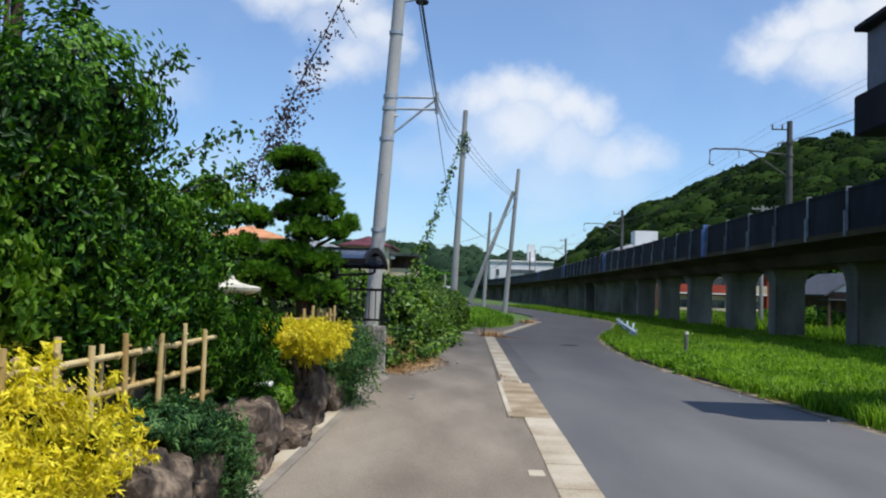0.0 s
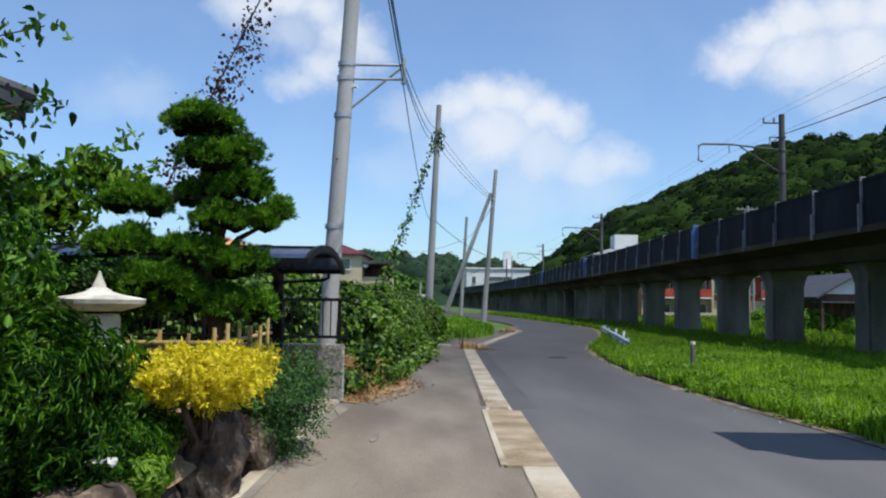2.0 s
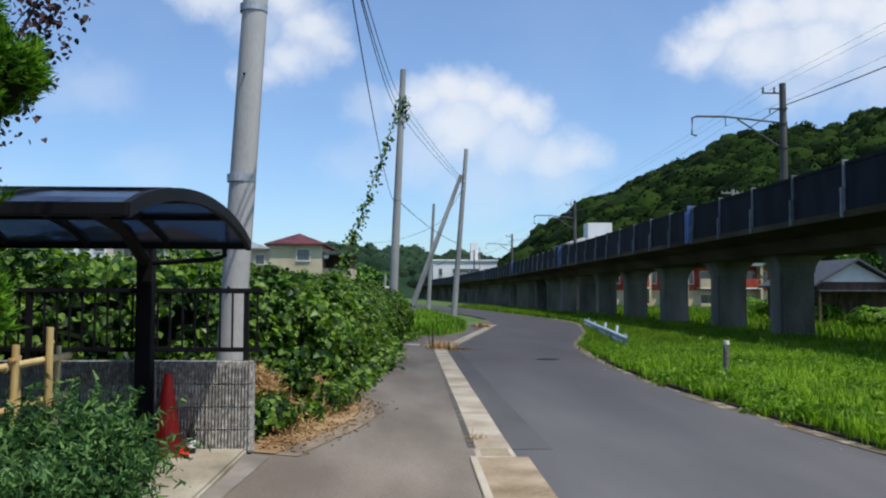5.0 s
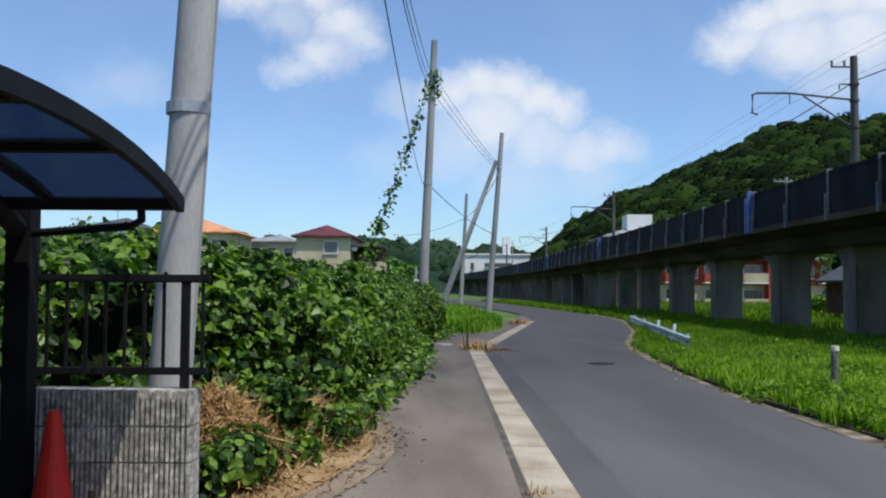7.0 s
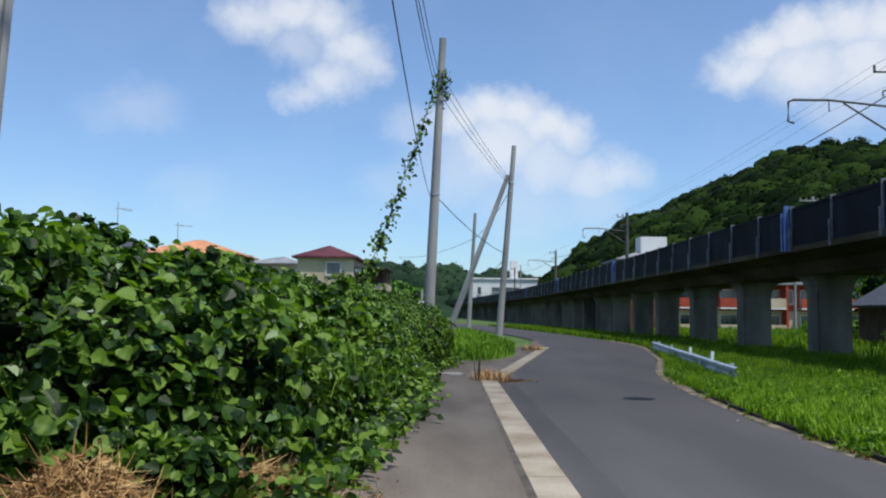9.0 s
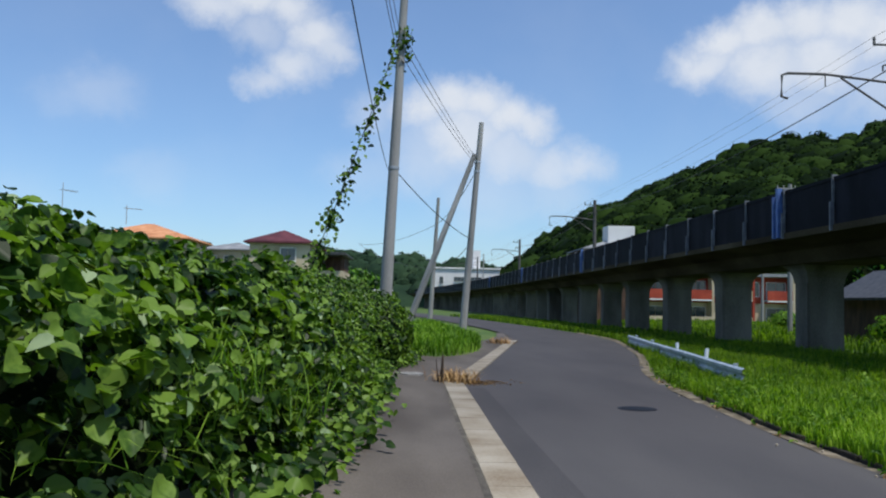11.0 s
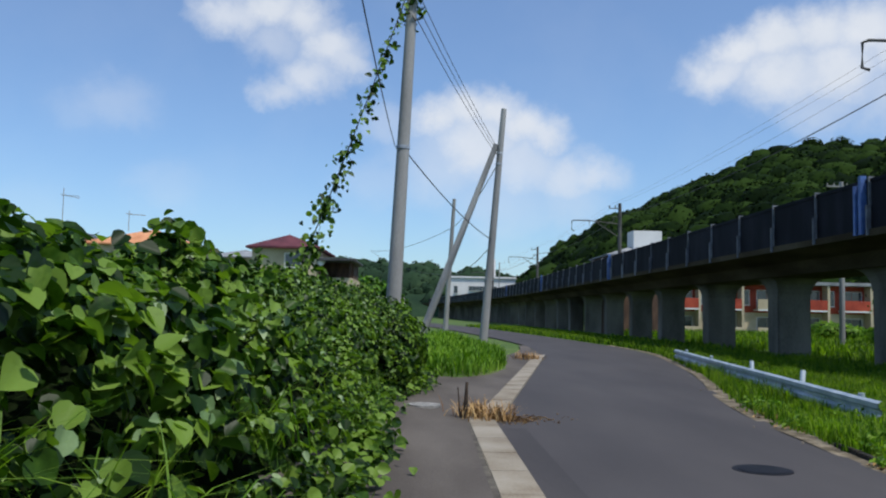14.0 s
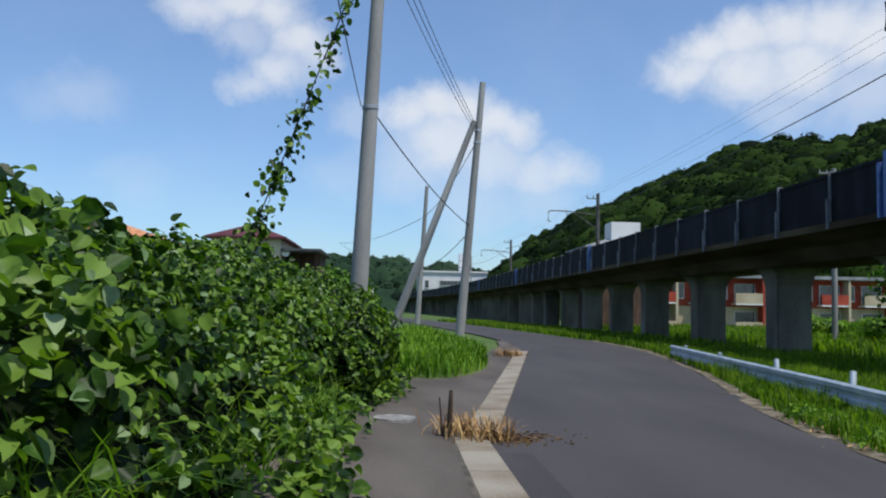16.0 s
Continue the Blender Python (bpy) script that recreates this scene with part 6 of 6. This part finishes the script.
tuft("dry_weeds", "tuft of dry straw-coloured weeds in the kerb joint", "weeds", [(0.72, 30.9, 0.02), (0.95, 30.7, 0.01), (0.78, 31.3, 0.02), (1.1, 31.0, 0.01)], 70, 0.30, 0.007, STRAW, 71, 0.7, 0.13)
tuft("dry_weeds", "tuft of dry yellowed weeds at the kerb end", "weeds", [(3.45, 46.0, 0.02), (3.3, 46.4, 0.02)], 60, 0.3, 0.012, STRAW, 72, 0.7, 0.2)
tuft("dry_weeds", "small dry tuft in the gutter", "weeds", [(0.68, 16.1, 0.02)], 26, 0.10, 0.005, STRAW, 73, 0.8, 0.06)
pebbles = random.Random(8)
for i in range(22):
    y = pebbles.uniform(8, 40)
    x = float(np.interp(y, RY, RX)) + pebbles.uniform(-0.3, 0.25)
    s = pebbles.uniform(0.008, 0.022)
    bm = bmesh.new()
    bmesh.ops.create_icosphere(bm, subdivisions=1, radius=s)
    for v in bm.verts:
        v.co *= 1 + 0.3 * noise.noise(v.co * 40 + Vector((i, 0, 0)))
    ob = part("pebble", bm, KERBCON)
    ob.location = (x, y, s * 0.5)
    tagged(ob, "pale pebble on the edge of the lane", "pebble", "pebbles by the lane")

# overhead steel sign frame beside the lane
gan = thing("steel_gantry", "dark steel-clad box on a post high beside the lane", "gantry", at=(7.2, 10.4, 0))
GANM = mat("slate_blue_cladding", [(0.045, 0.048, 0.07), (0.065, 0.07, 0.10), (0.09, 0.095, 0.13)], 2, 0.6, 0.1, 20, stretch=(1, 1, 0.3))
part("clad_box", boxm((-1.85, 0.0, 4.15), (2.0, 1.2, 5.3), 0.02), GANM, gan)
part("skirt", boxm((-2.02, -0.08, 3.85), (2.0, 1.2, 4.4), 0.02), PANEL, gan)
part("corner_post", boxm((-1.9, -0.06, 3.9), (-1.72, 0.1, 5.38), 0.01), STEEL, gan)
part("cap_rail", boxm((-2.0, -0.05, 5.3), (2.05, 1.25, 5.38), 0.01), PANEL, gan)
for z in (4.2, 4.45, 4.75):
    part("bracket", boxm((-1.97, -0.09, z), (-1.72, -0.05, z + 0.05)), PANEL, gan)
part("column", boxm((0.8, 0.4, -0.2), (1.2, 0.8, 4.0), 0.02), STEEL, gan)

# ---------------------------------------------------------------- pole fittings, wires and climbing vines
P1v = Vector(P1)


def on_pole(P, T, z):
    return Vector(P).lerp(Vector(T), z / T[2])


tipx = -0.64
for z in (4.83, 5.04):
    a = on_pole(P1, T1, z) - P1v
    part("bracket_arm", tubem(a, Vector((tipx, 15.02, z)) - P1v, 0.022, n=8), STEEL, pole1)
part("brace", tubem(on_pole(P1, T1, 4.30) - P1v, Vector((tipx + 0.0, 15.02, 5.02)) - P1v, 0.02, n=8), STEEL, pole1)
part("end_plate", boxm(Vector((tipx - 0.02, 14.98, 4.76)) - P1v, Vector((tipx + 0.04, 15.06, 5.14)) - P1v), STEEL, pole1)
part("foot_step", tubem(on_pole(P1, T1, 4.68) - P1v, Vector((-1.3, 14.95, 4.70)) - P1v, 0.025, 0.02, n=8), PAPER, pole1)
lamp_at = on_pole(P1, T1, 6.75) - P1v
part("lamp_arm", tubem(lamp_at, lamp_at + Vector((0.35, 0, 0.08)), 0.02, n=8), STEEL, pole1)
part("lamp_head", lathe(bmesh.new(), [(0.11, 0.0), (0.12, 0.03), (0.08, 0.08), (0.03, 0.1)], 14), BLACKALU, pole1).location = lamp_at + Vector((0.42, 0, 0.0))
bm = bmesh.new()
path_tube(bm, [on_pole(P1, T1, z) - P1v + Vector((0.135 - 0.004 * z, -0.02, 0)) for z in (0.3, 1.5, 2.5, 3.2, 4.0)], 0.012, n=6)
part("earth_wire", bm, OLDPOLE, pole1)
for z, dz in ((1.62, 0.0), (3.62, 0.12)):
    p = on_pole(P1, T1, z) - P1v
    part("bolt_hole", tubem(p + Vector((-0.02, -0.141, 0)), p + Vector((-0.02, -0.12, 0)), 0.012, n=8), BLACKALU, pole1)

tips = [(tipx, 15.02, 5.1), (tipx, 15.02, 4.98), (tipx + 0.02, 15.02, 4.88), (tipx, 15.02, 4.80)]
heads = [8.6, 8.3, 8.1, 4.9]
for k, (tp, hz) in enumerate(zip(tips, heads)):
    e = on_pole(P2, T2, hz)
    wire_run("overhead_cable", "black overhead cable strung from pole to pole along the path", [(tp, e + Vector((-0.1 - 0.02 * k, -0.05, 0)), 0.2 + 0.05 * k), ((-0.9 + 0.05 * k, -22.0, 8.0 - 0.2 * k), tp, 0.4)], 0.008)
for k, z in enumerate((8.5, 8.2, 7.9)):
    wire_run("overhead_cable", "black overhead cable strung between two weathered poles", [(on_pole(P2, T2, z), on_pole(P3, T3, 7.35 - 0.12 * k), 0.15)], 0.009)
wire_run("overhead_cable", "sagging black cable between two weathered poles", [(on_pole(P2, T2, 4.9), on_pole(P3, T3, 4.1), 0.2)], 0.014)
for z in (7.0, 3.9):
    wire_run("overhead_cable", "thin cable running on towards the far bend", [(on_pole(P3, T3, z), on_pole(P4, T4, z * 0.93), 0.3), (on_pole(P4, T4, z * 0.93), (-5.5, 105, 7.5), 0.5)], 0.015)


def draped_vine(name, label, a, b, sagz, n, size, material, seed, spread, hang, dens=None):
    """Leaves hanging from a slanting stay wire, in ragged bunches."""
    rg = np.random.RandomState(seed)
    pts = sag(a, b, sagz, 24)
    t = thing(name, label, "vine", at=tuple(pts[-1]))
    o = Vector(pts[-1])
    bm = bmesh.new()
    path_tube(bm, [p - o for p in pts], 0.012, n=5)
    for s in range(14):
        p = pts[rg.randint(3, 23)]
        q = p + Vector((rg.normal(0, spread), rg.normal(0, spread * 0.5), -hang * rg.uniform(0.3, 1.1)))
        path_tube(bm, [p - o, (p + q) / 2 - o + Vector((rg.normal(0, 0.05), 0, 0)), q - o], 0.008, 0.004, 4)
    part("stay_wire", bm, WIRE, t)
    u = rg.beta(*(dens or (1.2, 1.0)), n)
    bunch = 0.5 + 0.5 * np.sin(u * 37 + seed)
    u = np.where(rg.uniform(0, 1, n) < 0.25 + 0.75 * bunch, u, np.clip(u + rg.normal(0, 0.05, n), 0, 1))
    base = np.array([[*(Vector(a).lerp(Vector(b), float(q)) - Vector((0, 0, 4 * sagz * q * (1 - q))))] for q in u])
    P = base + np.stack([rg.normal(0, spread, n), rg.normal(0, spread * 0.7, n), -np.abs(rg.normal(0, hang * 0.55, n))], 1) * (0.35 + 0.65 * u)[:, None]
    me = leaf_cloud("leaves", P - np.array(o), np.tile((0.1, -0.8, 0.3), (n, 1)), size * rg.uniform(0.6, 1.4, n), material, 0.75, 0.7, 0.5, seed)
    ob = shared("leaves", me, t)
    ob["kind"] = "stuff"
    return t


draped_vine("dead_vine", "withered purplish-brown vine hanging from a stay wire", on_pole(P1, T1, 9.3), (-4.15, 15.0, 3.0), 0.0, 850, 0.062, DEADLEAF, 81, 0.2, 0.62, (6.5, 2.4))
wire_run("stay_wire", "steel stay wire running down from the pole", [((-4.15, 15.0, 3.0), (-5.4, 15.0, 0.6), 0.0)], 0.012)
draped_vine("climbing_vine", "green kudzu vine climbing a stay wire to a pole head", on_pole(P2, T2, 8.3) + Vector((-0.05, -0.3, 0)), (-2.5, 35.6, 1.9), 0.12, 430, 0.125, KUDZU, 82, 0.15, 0.4, (1.5, 0.8))
P, D = lumps([(*on_pole(P2, T2, 8.0), 0.3, 0.3, 0.45), (*(on_pole(P2, T2, 8.3) + Vector((0.12, 0, 0.1))), 0.2, 0.2, 0.3)], 130, 83, 0.5)
hv = thing("vine_head", "green vine tangled round the head of a pole", "vine", at=tuple(on_pole(P2, T2, 7.9)))
ob = shared("leaves", leaf_cloud("leaves", P - np.array(on_pole(P2, T2, 7.9)), D, 0.13 * np.random.RandomState(2).uniform(0.6, 1.3, len(P)), KUDZU, 0.8, 0.7, 0.3, 84), hv)
ob["kind"] = "stuff"
part("stem", path_tube(bmesh.new(), [(0.1, -0.12, -0.3), (-0.12, -0.1, 0), (0.12, -0.1, 0.3), (-0.08, -0.1, 0.6)], 0.012, n=5), BARK, hv)

# ---------------------------------------------------------------- houses and buildings further off


def build_maroon_house():
    h = thing("house", "cream two-storey house with a maroon hipped roof", "house", "far houses", at=(-8.9, 75, 0))
    part("wall", boxm((-2.0, -2.0, -0.2), (2.05, 6, 5.3)), PLASTER, h)
    hip_roof("roof", -2.0, 2.05, -2.0, 6, 5.38, 0.95, 0.35, MAROON, h, "y")
    window(h, 0.05, 1.15, 4.1, 5.0, -2.02, mullions=1)
    part("porch_wall", boxm((2.05, -1.4, -0.2), (4.3, 5, 3.5)), PLASTER, h)
    part("porch_roof", boxm((2.05, -1.9, 4.55), (4.5, 5.2, 4.75), 0.05), TILE, h)
    part("porch_upper", boxm((2.05, 0.6, 3.5), (4.2, 5, 4.6)), TIMBER, h)
    for x in (2.2, 4.15):
        part("porch_post", boxm((x - 0.06, -1.4, 3.5), (x + 0.06, -1.28, 4.6)), TIMBER, h)
    part("satellite_dish", lathe(bmesh.new(), [(0.05, 0), (0.2, 0.03), (0.26, 0.09), (0.25, 0.09)], 14), PAPER, h).matrix_basis = pose(2.3, -1.6, 4.5, 90, 0, 20)


build_maroon_house()


def plain_house(at, w, d, z, rise, wallm, roofm, label, along="x"):
    h = thing("house", label, "house", "far houses", at=at)
    part("wall", boxm((-w / 2, 0, -0.3), (w / 2, d, z)), wallm, h)
    hip_roof("roof", -w / 2, w / 2, 0, d, z + 0.05, rise, 0.5, roofm, h, along)
    for i in range(3):
        x = -w / 2 + w * (i + 0.5) / 3
        window(h, x - 0.6, x + 0.6, z - 1.9, z - 0.7, -0.02)
    return h


plain_house((-27.2, 100, 0), 9.8, 9, 7.3, 1.7, PLASTER, ORANGEROOF, "cream house with a bright orange tiled hip roof")
plain_house((-20.5, 112, 0), 6.0, 8, 7.0, 1.0, PLASTER, GREYROOF, "small cream house with a grey roof")
plain_house((-15.5, 110, 0), 5.0, 6, 4.3, 1.0, WHITEWALL, TILE, "low white house with dark tiles")


def aerial(at, h):
    a = thing("television_aerial", "thin rooftop television aerial on a mast", "aerial", at=at)
    part("mast", tubem((0, 0, 0), (0, 0, h), 0.04, n=6), OLDPOLE, a)
    part("boom", tubem((-0.3, 0, h * 0.85), (1.6, 0, h * 0.78), 0.03, n=6), OLDPOLE, a)
    for i in range(5):
        part("rod", tubem((i * 0.35, -0.5, h * 0.84 - i * 0.02), (i * 0.35, 0.5, h * 0.84 - i * 0.02), 0.02, n=5), OLDPOLE, a)


aerial((-29.5, 104, 8.9), 2.0)
plain_house((-36.0, 102, 0), 5.0, 8, 8.0, 1.2, WHITEWALL, TILE, "white house with dark tiles behind the kudzu")
aerial((-36.5, 105, 8.6), 4.6)


def build_white_block():
    b = thing("white_building", "flat-roofed white public building with a stair tower", "building", at=(16.4, 262, 0))
    part("wall", boxm((-9.6, 0, -0.2), (9.6, 24, 11.3)), WHITEWALL, b)
    part("roof_slab", boxm((-9.9, -0.4, 11.3), (9.9, 24.4, 11.8), 0.05), WHITEWALL, b)
    part("stair_tower", boxm((2.2, 5.0, 11.7), (4.3, 10, 17.2)), WHITEWALL, b)
    window(b, -3.8, 4.4, 7.7, 9.1, -0.02, depth=0.25, mullions=7)
    window(b, -8.0, -6.8, 7.0, 9.1, -0.02, depth=0.25, mullions=0)
    window(b, 5.9, 8.4, 7.7, 9.1, -0.02, depth=0.25, mullions=1)


build_white_block()
wb = thing("grey_roof_house", "grey-roofed house with a white rooftop box", "house", at=(18.3, 88, 0))
part("wall", boxm((-3.2, 0.0, -0.3), (1.5, 7, 6.4)), TIMBER, wb)
hip_roof("roof", -3.2, 1.5, 0, 7, 6.45, 0.85, 0.3, GREYROOF, wb, "y")
part("rooftop_box", boxm((-0.95, 1.4, 7.0), (1.45, 3.5, 8.55), 0.03), WHITEWALL, wb)


def build_apartments():
    a = thing("apartment_block", "two-storey red and cream apartment block with balconies", "apartments", at=(34, 104, -0.6))
    part("wall", boxm((-11, 0, 0), (15, 10, 2.62)), PLASTER, a)
    part("upper_wall", boxm((-11, 0.004, 2.62), (15, 10, 5.4)), REDBRICK, a, "red clad upper storey")
    part("roof", boxm((-11.5, -1.3, 5.4), (15.5, 10.5, 5.75), 0.05), GREYROOF, a)
    x = -11.0
    for k in range(6):
        w = 4.3
        red = k % 3 != 2
        cl = REDBRICK if red else PLASTER
        part("cladding", boxm((x + 0.1, -0.12, 2.7), (x + 1.4, 0.0, 5.38)), REDBRICK, a)
        for z in (0.2, 2.9):
            b = part("balcony", boxm((x + 1.5, -1.2, z - 0.1), (x + w - 0.1, 0.0, z + 0.05)), WHITEFRAME, a)
            part("balcony_front", boxm((x + 1.5, -1.2, z + 0.05), (x + w - 0.1, -1.08, z + (0.95 if z < 1 else 1.05))), cl if z > 1 else PLASTER, b)
            window(a, x + 1.8, x + w - 0.4, z + 0.15, z + 2.0, -0.02, mullions=1)
        window(a, x + 0.45, x + 1.05, 3.4, 4.9, -0.13, mullions=0)
        part("divider", boxm((x + w - 0.12, -1.2, 0), (x + w + 0.12, 0, 5.4)), PLASTER if red else REDBRICK, a)
        x += w


build_apartments()
barn = thing("barn", "small dark timber barn with a pale gable", "barn", at=(22.9, 50.0, 0))
bm = bmesh.new()
gab = [(-2.0, -0.3), (2.0, -0.3), (2.0, 2.15), (0, 3.3), (-2.0, 2.15)]
f0 = [bm.verts.new((x, 0.0, z)) for x, z in gab]
f1 = [bm.verts.new((x, 6.0, z)) for x, z in gab]
bm.faces.new(f0)
bm.faces.new(f1[::-1])
for i in range(5):
    bm.faces.new((f0[(i + 1) % 5], f0[i], f1[i], f1[(i + 1) % 5]))
part("wall", bm, TIMBER, barn)
bm = bmesh.new()
g0 = [bm.verts.new((x, -0.05, z)) for x, z in ((-1.85, 2.24), (1.85, 2.24), (0, 3.2))]
g1 = [bm.verts.new((v.co.x, -0.004, v.co.z)) for v in g0]
bm.faces.new(g0)
bm.faces.new(g1[::-1])
for i in range(3):
    bm.faces.new((g0[(i + 1) % 3], g0[i], g1[i], g1[(i + 1) % 3]))
part("gable", bm, WHITEFRAME, barn, "pale boarded gable")
for sd in (-1, 1):
    bm = bmesh.new()
    q = [bm.verts.new(p) for p in ((sd * 2.4, -0.5, 1.95), (sd * 2.4, 6.4, 1.95), (0, 6.4, 3.33), (0, -0.5, 3.33))]
    r = [bm.verts.new((v.co.x, v.co.y, v.co.z + 0.12)) for v in q]
    bm.faces.new(q)
    bm.faces.new(r[::-1])
    for i in range(4):
        bm.faces.new((q[i], q[(i + 1) % 4], r[(i + 1) % 4], r[i]))
    part("roof_slope", bm, TILE, barn)
part("lean_to_roof", boxm((-2.6, -1.5, 1.72), (2.4, 0.0, 1.82), 0.02), TILE, barn)
for x in (-2.5, 2.3):
    part("lean_to_post", boxm((x - 0.07, -1.4, -0.2), (x + 0.07, -1.26, 1.73)), TIMBER, barn)
part("door", boxm((-0.9, -0.06, -0.2), (0.9, 0.0, 1.65), 0.01), BARK, barn)
for (x, y, h) in ((33.5, 95, 7.0), (-2.2, 78, 3.2), (13.2, 170, 10.5)):
    p_, d_ = build_pole((x, y, 0), (x + 0.1, y, h), 0.14, 0.09, OLDPOLE, "distant grey utility pole")
# pole with a short crossarm behind the viaduct
cp, cd = build_pole((20.9, 61.3, 0), (20.96, 61.3, 8.4), 0.15, 0.10, OLDPOLE, "grey utility pole with a crossarm behind the viaduct", (5.2, 7.6))
part("crossarm", boxm((-0.7, -0.06, 8.12), (0.8, 0.06, 8.2), 0.01), OLDPOLE, cp)
for x_ in (-0.65, -0.3, 0.35, 0.7):
    part("insulator", tubem((x_, 0, 8.2), (x_, 0, 8.33), 0.035, 0.025, 8), OLDPOLE, cp)
slab = part("concrete_scrap", boxm((-0.07, -0.12, 0.0), (0.07, 0.12, 0.014), 0.004), KERBCON)
slab.location = (0.66, 7.6, 0.012)
tagged(slab, "small pale concrete scrap beside the kerb", "slab")
box_ = bmesh.new()
box(box_, (-0.6, -0.4, 0.0), (0.6, 0.4, 1.9), 0.03)
bx_ = part("utility_cabinet", box_, WHITEFRAME)
bx_.location = (-1.2, 47.0, 0)
tagged(bx_, "pale grey-green utility cabinet beyond the kudzu", "cabinet")
# broad dark trees between the houses and the poles
for q, (bx, by, bw, bh) in enumerate(((-4.2, 84, 4.0, 3.6), (-7.5, 96, 5.5, 4.4), (-13, 92, 6, 3.8), (-42, 110, 9, 8))):
    small_tree("roadside_tree", "broad dark green tree among the far houses", (bx, by, 0), [(bx, by, bh * 0.7, bw * 0.5, bw * 0.5, bh * 0.4), (bx - bw * 0.35, by, bh * 0.5, bw * 0.35, bw * 0.4, bh * 0.35), (bx + bw * 0.35, by + 0.4, bh * 0.55, bw * 0.35, bw * 0.4, bh * 0.35)], 2200, 0.4, LEAFDARK, 110 + q, 0.6)

# ---------------------------------------------------------------- hills
def ridge(name, material, table, dist, depth, seed, count, size, label):
    rg = np.random.RandomState(seed)
    az = np.array([t[0] for t in table], float); el = np.array([t[1] for t in table], float)
    vs, fs = [], []
    na, nr = 90, 10
    A = np.linspace(az[0], az[-1], na)
    for j in range(nr + 1):
        f = j / nr
        for a in A:
            d = dist - depth * (1 - f)
            h = math.tan(radians(np.interp(a, az, el))) * dist * (f ** 0.75) - 1.0
            vs.append((math.sin(radians(a)) * d, math.cos(radians(a)) * d + 8, h + 1.5 * noise.noise((a * 0.5, f * 4, seed))))
    for j in range(nr):
        for i in range(na - 1):
            k = j * na + i
            fs.append((k, k + 1, k + na + 1, k + na))
    ob = new(name, mesh_from(name, vs, fs, material, True))
    tagged(ob, label, "hill", kind="structure")
    bm = bmesh.new()
    bmesh.ops.create_icosphere(bm, subdivisions=2, radius=1.0)
    base = np.array([v.co[:] for v in bm.verts]); tri = np.array([[v.index for v in f.verts] for f in bm.faces]); bm.free()
    V, T, o = [], [], 0
    for _ in range(count):
        a = rg.uniform(az[0], az[-1]); f = rg.uniform(0, 1) ** 0.8
        d = dist - depth * (1 - f)
        h = math.tan(radians(np.interp(a, az, el))) * dist * (f ** 0.75) - 1.0
        s = size * rg.uniform(0.6, 1.35)
        if dist < 310 and math.sin(radians(a)) * d < 28 and math.cos(radians(a)) * d < 258:
            continue
        sc = np.array([s, s, s * rg.uniform(0.7, 1.15)])
        off = rg.uniform(0, 50, 3)
        disp = np.array([1 + 0.32 * noise.noise(Vector(b * 1.6 + off)) + 0.2 * noise.noise(Vector(b * 4.0 + off)) for b in base])
        V.append(base * disp[:, None] * sc + np.array([math.sin(radians(a)) * d, math.cos(radians(a)) * d + 8, h - 0.25 * s])); T.append(tri + o); o += len(base)
    n = len(V) * 170
    pick = rg.randint(0, len(V), n)
    AV = np.stack(V)
    vi = tri[rg.randint(0, len(tri), n)]
    bw = rg.dirichlet((1, 1, 1), n)[:, :, None]
    cen = AV.mean(axis=1)
    P = (AV[pick[:, None], vi] * bw).sum(1)
    D = P - cen[pick]
    D /= np.linalg.norm(D, axis=1)[:, None]
    keep = D[:, 2] > -0.3
    me = leaf_cloud("leaf_clumps", P[keep] + D[keep] * 0.15, D[keep] + np.array([0, 0, 0.3]), size * 0.2 * rg.uniform(0.4, 1.4, keep.sum()), material, 0.9, 0.6, 0.1, seed, "scrap")
    tagged(new("leaf_clumps", me), label + ", leafy skin of its trees", "trees", kind="stuff")
    ob = new("woodland", mesh_from("woodland", np.concatenate(V), np.concatenate(T), material, True))
    tagged(ob, label + ", crowns of its trees", "trees", kind="stuff")

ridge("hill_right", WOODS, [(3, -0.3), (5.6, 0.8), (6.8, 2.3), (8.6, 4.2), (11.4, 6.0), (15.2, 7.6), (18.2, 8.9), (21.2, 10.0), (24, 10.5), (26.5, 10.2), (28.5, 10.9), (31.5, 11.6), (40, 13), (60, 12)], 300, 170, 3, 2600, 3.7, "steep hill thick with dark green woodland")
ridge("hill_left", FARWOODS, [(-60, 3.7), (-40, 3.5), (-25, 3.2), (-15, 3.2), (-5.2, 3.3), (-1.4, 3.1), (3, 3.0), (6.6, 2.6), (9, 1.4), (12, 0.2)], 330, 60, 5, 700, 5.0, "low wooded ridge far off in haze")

for az_, el_, r_ in ((23.9, 10.75, 3.0), (25.5, 10.6, 3.4), (6.6, 2.6, 3.0), (16.2, 8.1, 2.6)):
    d_ = 296.0
    c_ = (math.sin(radians(az_)) * d_, math.cos(radians(az_)) * d_ + 8, math.tan(radians(el_)) * d_ - 1.0)
    small_tree("ridge_tree", "lone rounded dark tree on the crest of the hill", (c_[0], c_[1], c_[2] - r_ - 3.0), [(c_[0], c_[1], c_[2], r_, r_, r_ * 0.85), (c_[0] + r_ * 0.4, c_[1], c_[2] - r_ * 0.3, r_ * 0.7, r_, r_ * 0.6)], 900, 0.9, WOODS, 150 + int(az_), 0.9)
